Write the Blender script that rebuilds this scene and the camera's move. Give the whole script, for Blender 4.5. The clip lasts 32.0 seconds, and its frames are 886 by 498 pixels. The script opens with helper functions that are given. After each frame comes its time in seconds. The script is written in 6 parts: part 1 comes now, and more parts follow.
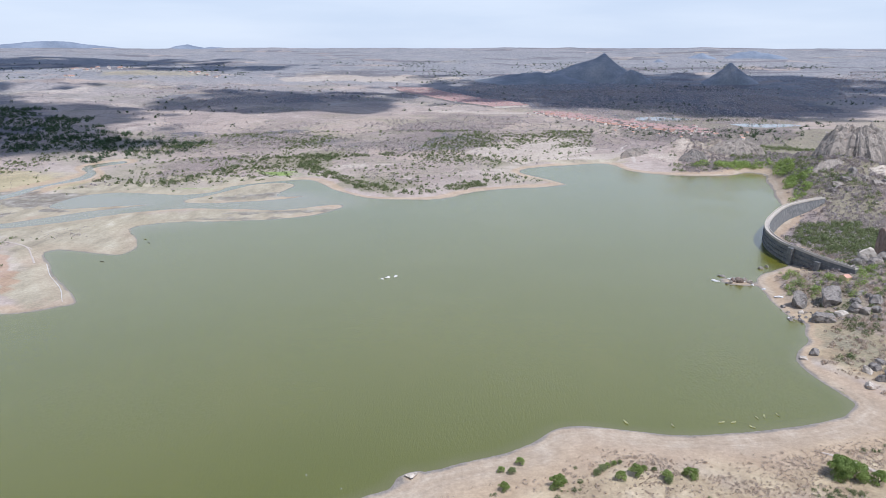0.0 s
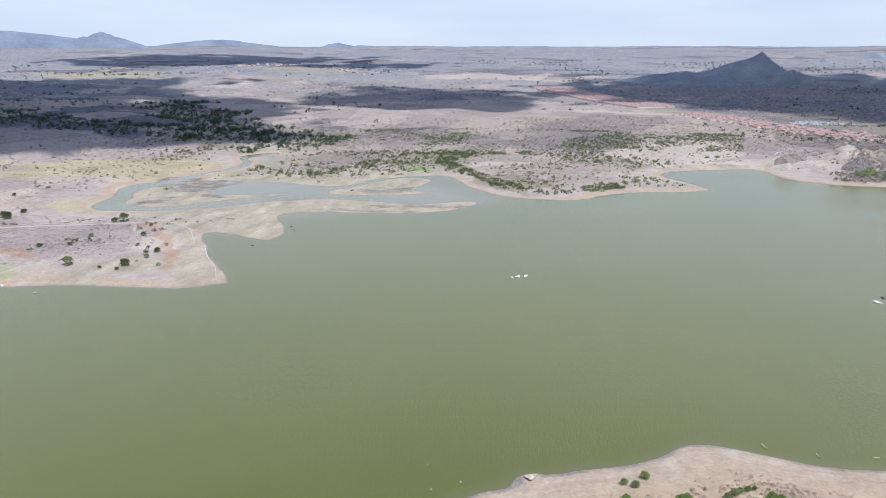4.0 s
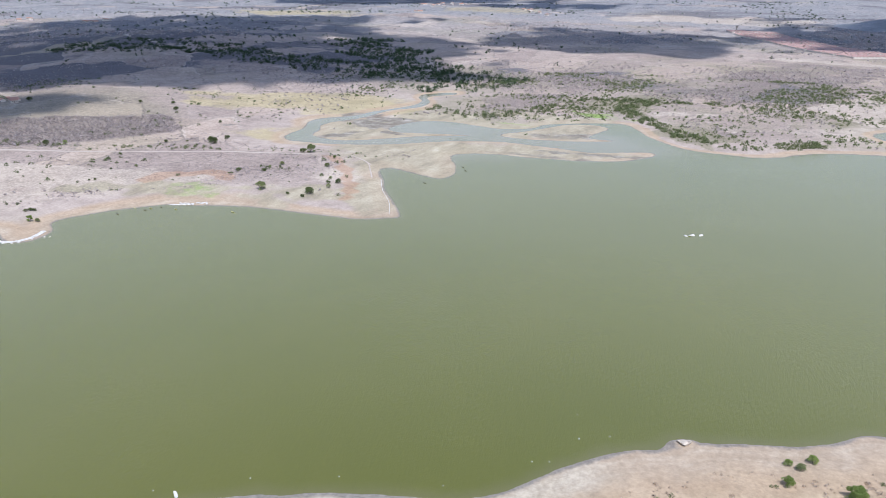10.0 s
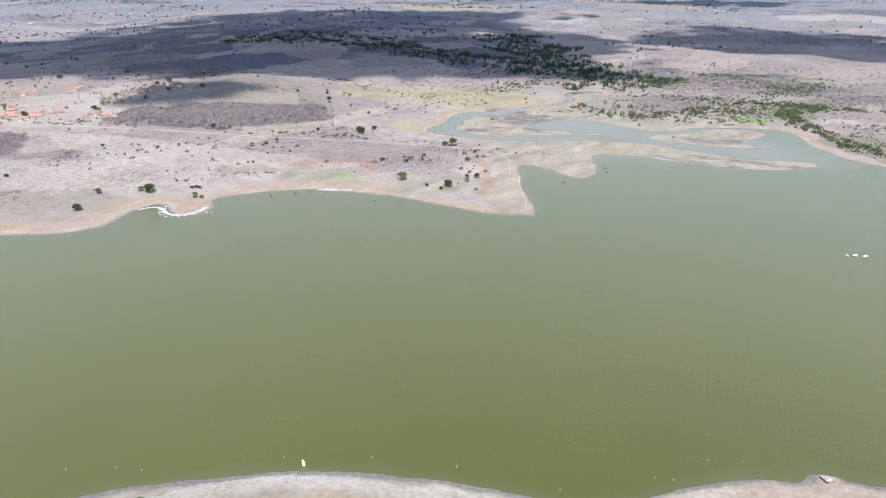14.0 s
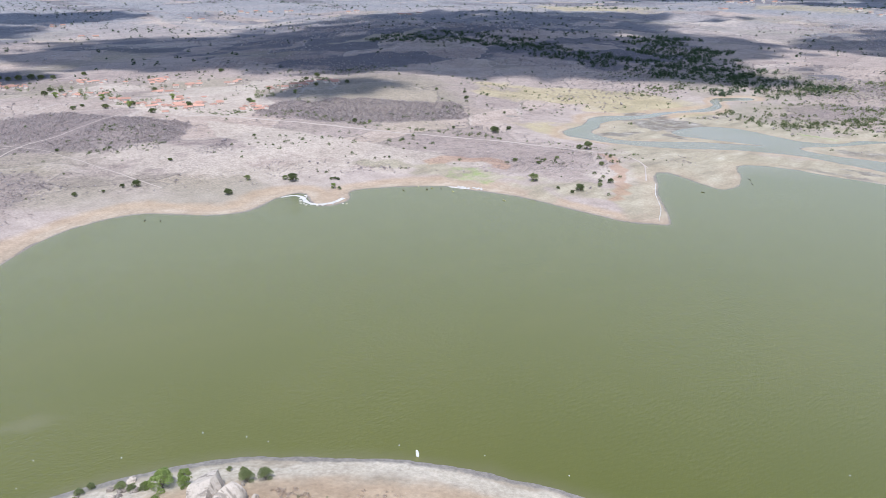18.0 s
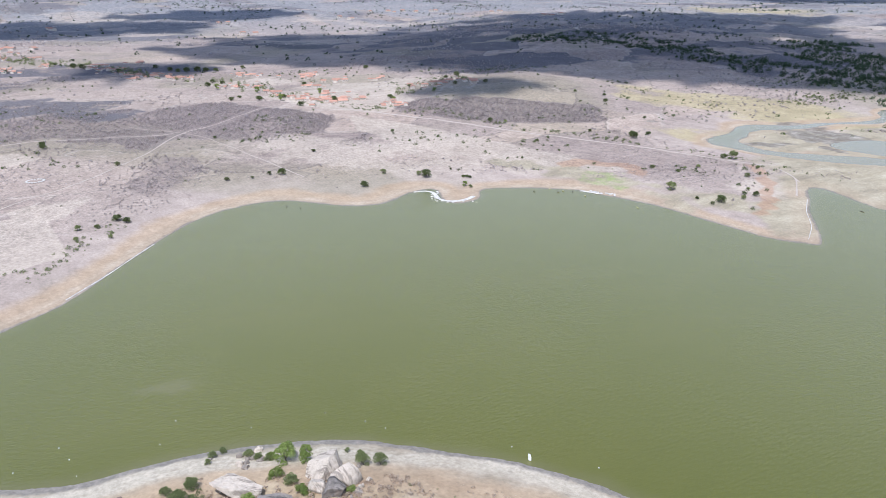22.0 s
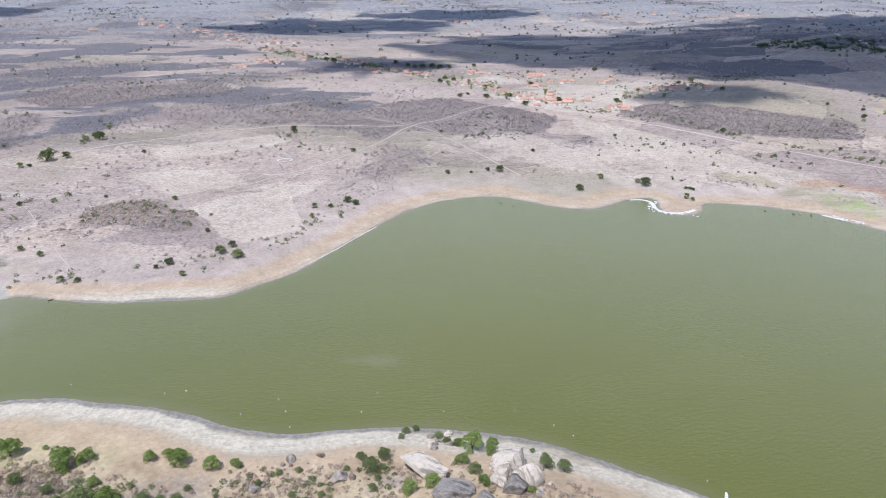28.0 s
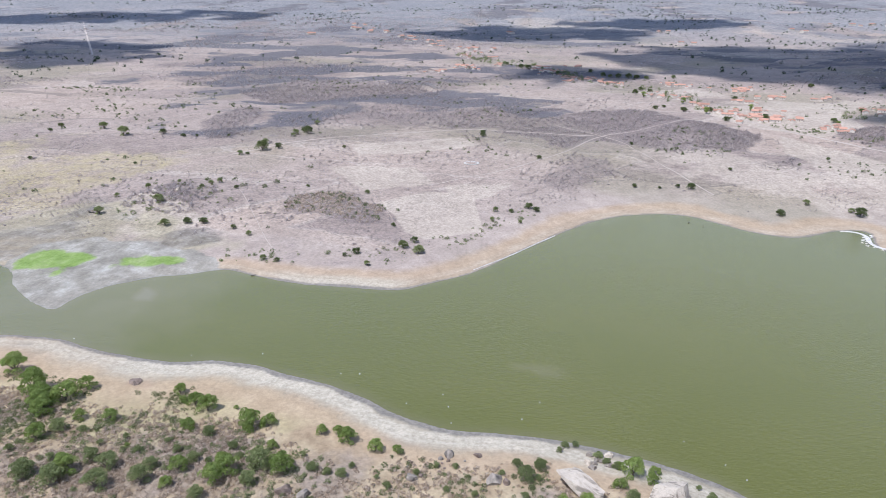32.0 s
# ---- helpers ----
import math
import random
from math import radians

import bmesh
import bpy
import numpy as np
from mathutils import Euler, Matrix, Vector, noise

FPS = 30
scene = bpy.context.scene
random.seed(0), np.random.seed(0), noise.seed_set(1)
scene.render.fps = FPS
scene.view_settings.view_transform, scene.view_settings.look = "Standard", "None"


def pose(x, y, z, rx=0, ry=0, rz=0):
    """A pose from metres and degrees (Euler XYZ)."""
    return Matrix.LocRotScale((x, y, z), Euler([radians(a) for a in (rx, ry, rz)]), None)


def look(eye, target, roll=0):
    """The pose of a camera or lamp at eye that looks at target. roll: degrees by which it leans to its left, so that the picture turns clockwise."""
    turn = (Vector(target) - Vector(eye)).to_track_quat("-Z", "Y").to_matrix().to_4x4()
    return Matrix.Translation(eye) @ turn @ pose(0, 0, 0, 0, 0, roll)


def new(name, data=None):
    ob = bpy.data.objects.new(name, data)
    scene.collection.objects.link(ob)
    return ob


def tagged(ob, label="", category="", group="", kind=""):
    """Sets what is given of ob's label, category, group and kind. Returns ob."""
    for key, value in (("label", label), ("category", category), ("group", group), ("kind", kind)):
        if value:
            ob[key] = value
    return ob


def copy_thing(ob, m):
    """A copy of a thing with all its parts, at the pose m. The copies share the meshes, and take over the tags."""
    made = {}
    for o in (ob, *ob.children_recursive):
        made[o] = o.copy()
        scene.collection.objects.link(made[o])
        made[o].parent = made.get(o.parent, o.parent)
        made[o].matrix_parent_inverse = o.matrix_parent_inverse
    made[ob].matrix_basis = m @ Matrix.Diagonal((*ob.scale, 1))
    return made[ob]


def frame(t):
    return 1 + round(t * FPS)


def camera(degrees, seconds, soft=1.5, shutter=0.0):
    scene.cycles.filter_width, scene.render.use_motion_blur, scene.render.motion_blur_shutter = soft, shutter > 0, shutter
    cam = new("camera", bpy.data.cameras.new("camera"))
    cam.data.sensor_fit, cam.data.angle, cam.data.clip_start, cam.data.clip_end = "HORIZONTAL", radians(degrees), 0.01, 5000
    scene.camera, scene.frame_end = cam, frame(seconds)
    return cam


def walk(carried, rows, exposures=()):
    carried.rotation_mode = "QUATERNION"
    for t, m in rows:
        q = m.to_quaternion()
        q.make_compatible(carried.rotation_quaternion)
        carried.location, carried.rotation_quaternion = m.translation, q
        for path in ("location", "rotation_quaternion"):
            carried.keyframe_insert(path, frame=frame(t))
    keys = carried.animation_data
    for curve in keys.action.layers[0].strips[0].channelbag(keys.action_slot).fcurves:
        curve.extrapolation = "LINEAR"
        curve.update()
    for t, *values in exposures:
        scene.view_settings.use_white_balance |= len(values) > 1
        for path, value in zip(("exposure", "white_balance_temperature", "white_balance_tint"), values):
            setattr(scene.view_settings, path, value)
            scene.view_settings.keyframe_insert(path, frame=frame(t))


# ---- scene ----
cam = camera(64.6, 32.0, soft=0.7)
# a drone that hovers 120 m over the water and turns slowly to its left
walk(cam, [
    (0, pose(0, 0, 120, 74.05, 0.00, -0.00)),
    (0.5, pose(0, 0, 120, 74.00, -0.01, 1.44)),
    (1, pose(0, 0, 120, 74.00, -0.05, 2.92)),
    (1.5, pose(0, 0, 120, 73.98, -0.08, 4.42)),
    (2, pose(0, 0, 120, 73.96, -0.05, 5.90)),
    (2.5, pose(0, 0, 120, 73.96, -0.06, 7.38)),
    (3, pose(0, 0, 120, 73.94, -0.04, 8.72)),
    (3.5, pose(0, 0, 120, 73.92, -0.04, 9.94)),
    (5.5, pose(0, 0, 120, 73.85, -0.09, 15.20)),
    (6, pose(0, 0, 120, 73.74, -0.19, 16.61)),
    (6.5, pose(0, 0, 120, 73.65, -0.29, 17.80)),
    (7, pose(0, 0, 120, 73.52, -0.30, 18.67)),
    (7.5, pose(0, 0, 120, 73.14, -0.31, 19.51)),
    (8, pose(0, 0, 120, 72.21, -0.31, 20.36)),
    (8.5, pose(0, 0, 120, 71.26, -0.32, 21.21)),
    (9, pose(0, 0, 120, 70.46, -0.30, 22.28)),
    (9.5, pose(0, 0, 120, 69.85, -0.31, 23.83)),
    (10, pose(0, 0, 120, 69.40, -0.31, 25.50)),
    (10.5, pose(0, 0, 120, 69.14, -0.33, 27.03)),
    (11, pose(0, 0, 120, 69.08, -0.32, 28.48)),
    (11.5, pose(0, 0, 120, 69.07, -0.36, 29.92)),
    (12, pose(0, 0, 120, 69.06, -0.36, 31.36)),
    (12.5, pose(0, 0, 120, 69.05, -0.35, 32.80)),
    (13, pose(0, 0, 120, 69.05, -0.33, 34.24)),
    (13.5, pose(0, 0, 120, 69.05, -0.34, 35.68)),
    (14, pose(0, 0, 120, 69.04, -0.35, 37.12)),
    (14.5, pose(0, 0, 120, 69.04, -0.34, 38.52)),
    (16.5, pose(0, 0, 120, 69.02, -0.29, 44.10)),
    (17, pose(0, 0, 120, 69.01, -0.32, 45.50)),
    (17.5, pose(0, 0, 120, 69.00, -0.27, 46.89)),
    (18, pose(0, 0, 120, 69.01, -0.28, 48.12)),
    (18.5, pose(0, 0, 120, 69.00, -0.25, 49.06)),
    (19, pose(0, 0, 120, 68.98, -0.28, 50.31)),
    (19.5, pose(0, 0, 120, 68.98, -0.25, 51.83)),
    (20, pose(0, 0, 120, 68.97, -0.27, 53.36)),
    (20.5, pose(0, 0, 120, 68.97, -0.27, 54.86)),
    (21, pose(0, 0, 120, 68.96, -0.28, 56.33)),
    (21.5, pose(0, 0, 120, 68.95, -0.28, 57.78)),
    (22, pose(0, 0, 120, 68.96, -0.30, 59.17)),
    (22.5, pose(0, 0, 120, 68.96, -0.29, 60.56)),
    (23, pose(0, 0, 120, 68.99, -0.27, 61.97)),
    (23.5, pose(0, 0, 120, 69.00, -0.29, 63.48)),
    (24, pose(0, 0, 120, 69.01, -0.31, 64.99)),
    (24.5, pose(0, 0, 120, 69.00, -0.28, 66.46)),
    (25, pose(0, 0, 120, 69.01, -0.29, 67.93)),
    (25.5, pose(0, 0, 120, 69.01, -0.26, 69.39)),
    (27.5, pose(0, 0, 120, 68.96, -0.20, 75.46)),
    (28, pose(0, 0, 120, 68.96, -0.19, 77.19)),
    (28.5, pose(0, 0, 120, 68.95, -0.24, 78.90)),
    (29, pose(0, 0, 120, 68.98, -0.21, 80.64)),
    (29.5, pose(0, 0, 120, 69.03, -0.23, 82.49)),
    (30, pose(0, 0, 120, 69.13, -0.19, 84.44)),
    (30.5, pose(0, 0, 120, 69.22, -0.22, 86.44)),
    (31, pose(0, 0, 120, 69.31, -0.25, 88.46)),
    (31.5, pose(0, 0, 120, 69.40, -0.24, 90.51)),
    (32, pose(0, 0, 120, 69.47, -0.25, 92.56)),
], exposures=[(0.0, 0.16, 5650, 13), (8.0, 0.2, 5650, 13), (13.0, 0.28, 5650, 13), (25.0, 0.28, 5650, 13), (32.0, 0.2, 5650, 13)])

# ---- light: high sun behind broken cloud, hazy tropical sky ----
SUN_EL, SUN_AZ = 62.0, 135.0          # elevation; compass bearing from +y towards +x
sun_dir = Vector((math.sin(radians(SUN_AZ)) * math.cos(radians(SUN_EL)),
                  math.cos(radians(SUN_AZ)) * math.cos(radians(SUN_EL)), math.sin(radians(SUN_EL))))
world = bpy.data.worlds.new("sky")
scene.world = world
world.use_nodes = True
wn, wl = world.node_tree.nodes, world.node_tree.links
wn.clear()
sky = wn.new("ShaderNodeTexSky")
sky.sky_type = "NISHITA"
sky.sun_disc = False
sky.sun_elevation, sky.sun_rotation = radians(SUN_EL), radians(SUN_AZ)
sky.air_density, sky.dust_density, sky.ozone_density = 1.0, 0.6, 4.0
back = wn.new("ShaderNodeBackground")
back.inputs["Strength"].default_value = 0.15
wout = wn.new("ShaderNodeOutputWorld")
# thin bright haze low over the horizon, with faint cloud streaks
gen = wn.new("ShaderNodeTexCoord").outputs["Generated"]
sep = wn.new("ShaderNodeSeparateXYZ")
wl.new(gen, sep.inputs[0])
lift = wn.new("ShaderNodeMapRange")
lift.interpolation_type = "SMOOTHSTEP"
lift.inputs["From Min"].default_value, lift.inputs["From Max"].default_value = 0.34, 0.66
lift.inputs["To Min"].default_value, lift.inputs["To Max"].default_value = 0.95, 0.0
wl.new(sep.outputs["Z"], lift.inputs["Value"])
streaks = wn.new("ShaderNodeTexNoise")
streaks.inputs["Scale"].default_value, streaks.inputs["Detail"].default_value = 3.0, 5.0
smap = wn.new("ShaderNodeMapping")
smap.inputs["Scale"].default_value = (1.0, 1.0, 7.0)
wl.new(gen, smap.inputs["Vector"])
wl.new(smap.outputs[0], streaks.inputs["Vector"])
veil = wn.new("ShaderNodeValToRGB")
veil.color_ramp.elements[0].position, veil.color_ramp.elements[0].color = 0.35, (0.66, 0.725, 0.8, 1)
veil.color_ramp.elements[1].position, veil.color_ramp.elements[1].color = 0.7, (0.77, 0.815, 0.855, 1)
wl.new(streaks.outputs["Fac"], veil.inputs[0])
gain = wn.new("ShaderNodeMix")
gain.data_type, gain.blend_type = "RGBA", "MULTIPLY"
gain.inputs[0].default_value = 1.0
gain.clamp_result = False
wl.new(veil.outputs[0], gain.inputs[6])
gain.inputs[7].default_value = (6.1, 6.05, 5.95, 1)
hazy = wn.new("ShaderNodeMix")
hazy.data_type = "RGBA"
wl.new(lift.outputs[0], hazy.inputs[0])
wl.new(sky.outputs[0], hazy.inputs[6])
wl.new(gain.outputs[2], hazy.inputs[7])
wl.new(hazy.outputs[2], back.inputs["Color"])
wl.new(back.outputs[0], wout.inputs["Surface"])
sun = new("sun", bpy.data.lights.new("sun", "SUN"))
sun.data.energy, sun.data.angle, sun.data.color = 4.2, radians(0.53), (1.0, 0.935, 0.84)
sun.matrix_world = look((0, 0, 900), Vector((0, 0, 900)) - sun_dir)
scene.view_settings.exposure = 0.0


# ---- materials ----
def material(name):
    m = bpy.data.materials.new(name)
    m.use_nodes = True
    nt = m.node_tree
    return m, nt.nodes, nt.links, nt.nodes["Principled BSDF"]


def noise_tex(n, l, scale, detail=5.0, rough=0.55, coord=None, stretch=None):
    if coord is None:
        coord = n.new("ShaderNodeTexCoord").outputs["Object"]
    if stretch:
        mp = n.new("ShaderNodeMapping")
        mp.inputs["Scale"].default_value = stretch[:3]
        if len(stretch) > 3:
            mp.inputs["Rotation"].default_value = (0, 0, radians(stretch[3]))
        l.new(coord, mp.inputs["Vector"])
        coord = mp.outputs[0]
    t = n.new("ShaderNodeTexNoise")
    t.inputs["Scale"].default_value = scale
    t.inputs["Detail"].default_value = detail
    t.inputs["Roughness"].default_value = rough
    l.new(coord, t.inputs["Vector"])
    return t.outputs["Fac"]


def ramp(n, l, fac, stops):
    r = n.new("ShaderNodeValToRGB")
    e = r.color_ramp.elements
    while len(e) < len(stops):
        e.new(0.5)
    for k, (p, c) in zip(e, stops):
        k.position = p
        k.color = (*c, 1) if len(c) == 3 else c
    l.new(fac, r.inputs[0])
    return r.outputs[0]


def grey(n, l, fac, lo, hi):
    r = n.new("ShaderNodeMapRange")
    r.interpolation_type = "SMOOTHSTEP"
    r.inputs["From Min"].default_value, r.inputs["From Max"].default_value = lo, hi
    l.new(fac, r.inputs["Value"])
    return r.outputs[0]


def arith(n, l, op, a, b):
    k = n.new("ShaderNodeMath")
    k.operation = op
    for i, v in enumerate((a, b)):
        if isinstance(v, (int, float)):
            k.inputs[i].default_value = v
        else:
            l.new(v, k.inputs[i])
    return k.outputs[0]


def blend(n, l, fac, a, b, mode="MIX"):
    k = n.new("ShaderNodeMix")
    k.data_type, k.blend_type = "RGBA", mode
    if isinstance(fac, (int, float)):
        k.inputs["Factor"].default_value = fac
    else:
        l.new(fac, k.inputs["Factor"])
    for s, v in (("A", a), ("B", b)):
        sock = [i for i in k.inputs if i.name == s and i.type == "RGBA"][0]
        if isinstance(v, tuple):
            sock.default_value = (*v, 1)
        else:
            l.new(v, sock)
    return [o for o in k.outputs if o.type == "RGBA"][0]


def bump(n, l, bsdf, fac, strength, distance):
    b = n.new("ShaderNodeBump")
    b.inputs["Strength"].default_value, b.inputs["Distance"].default_value = strength, distance
    l.new(fac, b.inputs["Height"])
    l.new(b.outputs[0], bsdf.inputs["Normal"])


def attr(n, name):
    a = n.new("ShaderNodeAttribute")
    a.attribute_name = name
    return a.outputs["Fac"]


def plain(name, stops, scale=2.0, rough=0.85, relief=0.0, distance=0.05, metal=0.0, per_object=0.0):
    """A surface with mottled colour at two scales and a little relief."""
    m, n, l, b = material(name)
    big = noise_tex(n, l, scale, 6)
    fine = noise_tex(n, l, scale * 9, 4)
    f = arith(n, l, "ADD", arith(n, l, "MULTIPLY", big, 0.65), arith(n, l, "MULTIPLY", fine, 0.35))
    c = ramp(n, l, f, stops)
    if per_object:
        oi = n.new("ShaderNodeObjectInfo")
        hsv = n.new("ShaderNodeHueSaturation")
        l.new(c, hsv.inputs["Color"])
        l.new(arith(n, l, "ADD", arith(n, l, "MULTIPLY", oi.outputs["Random"], per_object), 1 - per_object / 2), hsv.inputs["Value"])
        c = hsv.outputs[0]
    l.new(c, b.inputs["Base Color"])
    b.inputs["Roughness"].default_value, b.inputs["Metallic"].default_value = rough, metal
    if relief:
        bump(n, l, b, f, relief, distance)
    return m


def ground_material():
    m, n, l, b = material("dry_caatinga_ground")
    co = n.new("ShaderNodeTexCoord").outputs["Object"]
    huge = noise_tex(n, l, 0.004, 4, 0.5, co)
    large = noise_tex(n, l, 0.018, 6, 0.6, co)
    mid = noise_tex(n, l, 0.09, 6, 0.65, co)
    fine = noise_tex(n, l, 0.7, 5, 0.7, co)
    streak = noise_tex(n, l, 0.07, 7, 0.68, co, (1.0, 0.4, 1.0, 35))
    litter = ramp(n, l, mid, [(0.28, (0.228, 0.188, 0.162)), (0.45, (0.352, 0.292, 0.25)), (0.62, (0.46, 0.385, 0.33)), (0.8, (0.54, 0.46, 0.395))])
    earth = ramp(n, l, large, [(0.3, (0.288, 0.238, 0.208)), (0.5, (0.408, 0.34, 0.293)), (0.68, (0.49, 0.414, 0.354))])
    c = blend(n, l, 0.5, litter, earth)
    c = blend(n, l, arith(n, l, "MULTIPLY", grey(n, l, huge, 0.5, 0.62), 0.5), c, (0.27, 0.25, 0.17))
    c = blend(n, l, arith(n, l, "MULTIPLY", grey(n, l, streak, 0.58, 0.72), 0.4), c, (0.42, 0.36, 0.29))
    # old field parcels, each with its own tone
    par = n.new("ShaderNodeTexVoronoi")
    par.distance = "CHEBYCHEV"
    par.inputs["Scale"].default_value, par.inputs["Randomness"].default_value = 0.0125, 0.75
    pm = n.new("ShaderNodeMapping")
    pm.inputs["Rotation"].default_value = (0, 0, radians(28))
    pm.inputs["Scale"].default_value = (1.0, 0.6, 1.0)
    warp = n.new("ShaderNodeVectorMath")
    warp.operation = "MULTIPLY_ADD"
    wn_ = n.new("ShaderNodeTexNoise")
    wn_.inputs["Scale"].default_value = 0.03
    l.new(co, wn_.inputs["Vector"])
    l.new(wn_.outputs["Color"], warp.inputs[0])
    warp.inputs[1].default_value = (16, 16, 0)
    l.new(co, warp.inputs[2])
    l.new(warp.outputs[0], pm.inputs["Vector"])
    l.new(pm.outputs[0], par.inputs["Vector"])
    sp = n.new("ShaderNodeSeparateColor")
    l.new(par.outputs["Color"], sp.inputs[0])
    inland = grey(n, l, attr(n, "shore"), 25.0, 70.0)
    fence = n.new("ShaderNodeTexVoronoi")
    fence.feature, fence.distance = "F2", "CHEBYCHEV"
    fence.inputs["Scale"].default_value, fence.inputs["Randomness"].default_value = 0.0125, 0.75
    l.new(pm.outputs[0], fence.inputs["Vector"])
    edge = arith(n, l, "MULTIPLY", grey(n, l, arith(n, l, "SUBTRACT", fence.outputs["Distance"], par.outputs["Distance"]), 0.03, 0.008), inland)
    c = blend(n, l, arith(n, l, "MULTIPLY", inland, 0.7), c, ramp(n, l, sp.outputs[0], [(0.05, (0.76, 0.73, 0.75)), (0.35, (0.9, 0.88, 0.89)), (0.6, (1.0, 0.98, 0.97)), (0.95, (1.16, 1.11, 1.05))]), "MULTIPLY")
    c = blend(n, l, arith(n, l, "MULTIPLY", arith(n, l, "MULTIPLY", edge, grey(n, l, mid, 0.36, 0.5)), 0.5), c, ramp(n, l, sp.outputs[2], [(0.4, (0.16, 0.14, 0.12)), (0.6, (0.5, 0.44, 0.38))]))
    # low bushes and stones, too small to stand alone
    dots = n.new("ShaderNodeTexVoronoi")
    dots.inputs["Scale"].default_value = 0.22
    l.new(co, dots.inputs["Vector"])
    dot = arith(n, l, "MULTIPLY", grey(n, l, dots.outputs["Distance"], 0.34, 0.14), grey(n, l, arith(n, l, "ADD", large, arith(n, l, "MULTIPLY", attr(n, "thicket"), 0.35)), 0.42, 0.68))
    c = blend(n, l, arith(n, l, "MULTIPLY", arith(n, l, "MULTIPLY", dot, inland), 0.4), c, (0.11, 0.1, 0.085))
    for size_, lo_, hi_, amount_ in ((0.55, 0.46, 0.62, 0.45), (0.085, 0.54, 0.68, 0.3)):
        dv = n.new("ShaderNodeTexVoronoi")
        dv.inputs["Scale"].default_value = size_
        l.new(co, dv.inputs["Vector"])
        dk = arith(n, l, "MULTIPLY", grey(n, l, dv.outputs["Distance"], 0.4, 0.15), grey(n, l, mid, lo_, hi_))
        c = blend(n, l, arith(n, l, "MULTIPLY", arith(n, l, "MULTIPLY", dk, inland), amount_), c, (0.13, 0.115, 0.1))
    # warmer, grassier earth on the rocky near banks
    ea = grey(n, l, arith(n, l, "ADD", attr(n, "earth"), arith(n, l, "MULTIPLY", arith(n, l, "SUBTRACT", large, 0.5), 0.8)), 0.25, 0.75)
    c = blend(n, l, arith(n, l, "MULTIPLY", ea, 0.92), c, ramp(n, l, mid, [(0.25, (0.22, 0.16, 0.1)), (0.42, (0.34, 0.262, 0.165)), (0.58, (0.455, 0.365, 0.235)), (0.8, (0.56, 0.465, 0.315))]))
    # grey leafless thicket
    th = grey(n, l, arith(n, l, "ADD", attr(n, "thicket"), arith(n, l, "MULTIPLY", arith(n, l, "SUBTRACT", mid, 0.5), 0.9)), 0.35, 0.65)
    c = blend(n, l, arith(n, l, "MULTIPLY", th, 0.65), c, ramp(n, l, fine, [(0.3, (0.14, 0.113, 0.108)), (0.6, (0.24, 0.198, 0.188)), (0.8, (0.33, 0.275, 0.255))]))
    # leafless woodland, kept or cleared parcel by parcel; bluish tone paints in distance haze
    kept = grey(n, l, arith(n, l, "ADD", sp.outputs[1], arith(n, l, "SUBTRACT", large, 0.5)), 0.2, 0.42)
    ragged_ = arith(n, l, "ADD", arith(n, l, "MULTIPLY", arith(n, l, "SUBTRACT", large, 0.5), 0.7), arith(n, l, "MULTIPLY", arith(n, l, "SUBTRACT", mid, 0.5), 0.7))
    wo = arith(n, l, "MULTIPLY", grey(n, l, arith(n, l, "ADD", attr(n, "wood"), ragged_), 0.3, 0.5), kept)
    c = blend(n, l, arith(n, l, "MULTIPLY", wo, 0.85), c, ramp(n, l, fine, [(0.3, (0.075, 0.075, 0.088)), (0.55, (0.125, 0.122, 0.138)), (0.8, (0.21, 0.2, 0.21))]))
    # olive half-leafed scrub on the northern land
    ol = grey(n, l, arith(n, l, "ADD", attr(n, "olive"), arith(n, l, "MULTIPLY", ragged_, 1.3)), 0.4, 0.8)
    c = blend(n, l, arith(n, l, "MULTIPLY", ol, 0.75), c, ramp(n, l, fine, [(0.3, (0.15, 0.14, 0.085)), (0.55, (0.25, 0.225, 0.15)), (0.8, (0.36, 0.315, 0.23))]))
    # far woodland with distance haze painted into its grey, and long pale clearings
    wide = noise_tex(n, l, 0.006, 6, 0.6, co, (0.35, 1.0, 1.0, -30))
    far_haze = arith(n, l, "MULTIPLY", attr(n, "distant"), arith(n, l, "SUBTRACT", 1.0, arith(n, l, "MULTIPLY", grey(n, l, wide, 0.52, 0.6), 0.8)))
    c = blend(n, l, arith(n, l, "MULTIPLY", far_haze, 0.85), c, ramp(n, l, mid, [(0.32, (0.17, 0.172, 0.182)), (0.5, (0.28, 0.276, 0.28)), (0.72, (0.42, 0.4, 0.38))]))
    # bare pale fields
    ba = grey(n, l, arith(n, l, "ADD", attr(n, "bare"), arith(n, l, "MULTIPLY", arith(n, l, "SUBTRACT", mid, 0.5), 0.5)), 0.35, 0.6)
    c = blend(n, l, arith(n, l, "MULTIPLY", ba, 0.75), c, ramp(n, l, large, [(0.3, (0.435, 0.37, 0.3)), (0.7, (0.545, 0.47, 0.39))]))
    # dry yellow meadow
    me = grey(n, l, arith(n, l, "ADD", attr(n, "meadow"), arith(n, l, "MULTIPLY", arith(n, l, "SUBTRACT", mid, 0.5), 0.8)), 0.3, 0.65)
    c = blend(n, l, arith(n, l, "MULTIPLY", me, 0.85), c, ramp(n, l, large, [(0.3, (0.3, 0.265, 0.15)), (0.5, (0.42, 0.355, 0.21)), (0.7, (0.5, 0.425, 0.275))]))
    # patches of red-brown dead grass
    rd = grey(n, l, arith(n, l, "ADD", attr(n, "dead"), arith(n, l, "MULTIPLY", arith(n, l, "SUBTRACT", fine, 0.5), 0.9)), 0.3, 0.8)
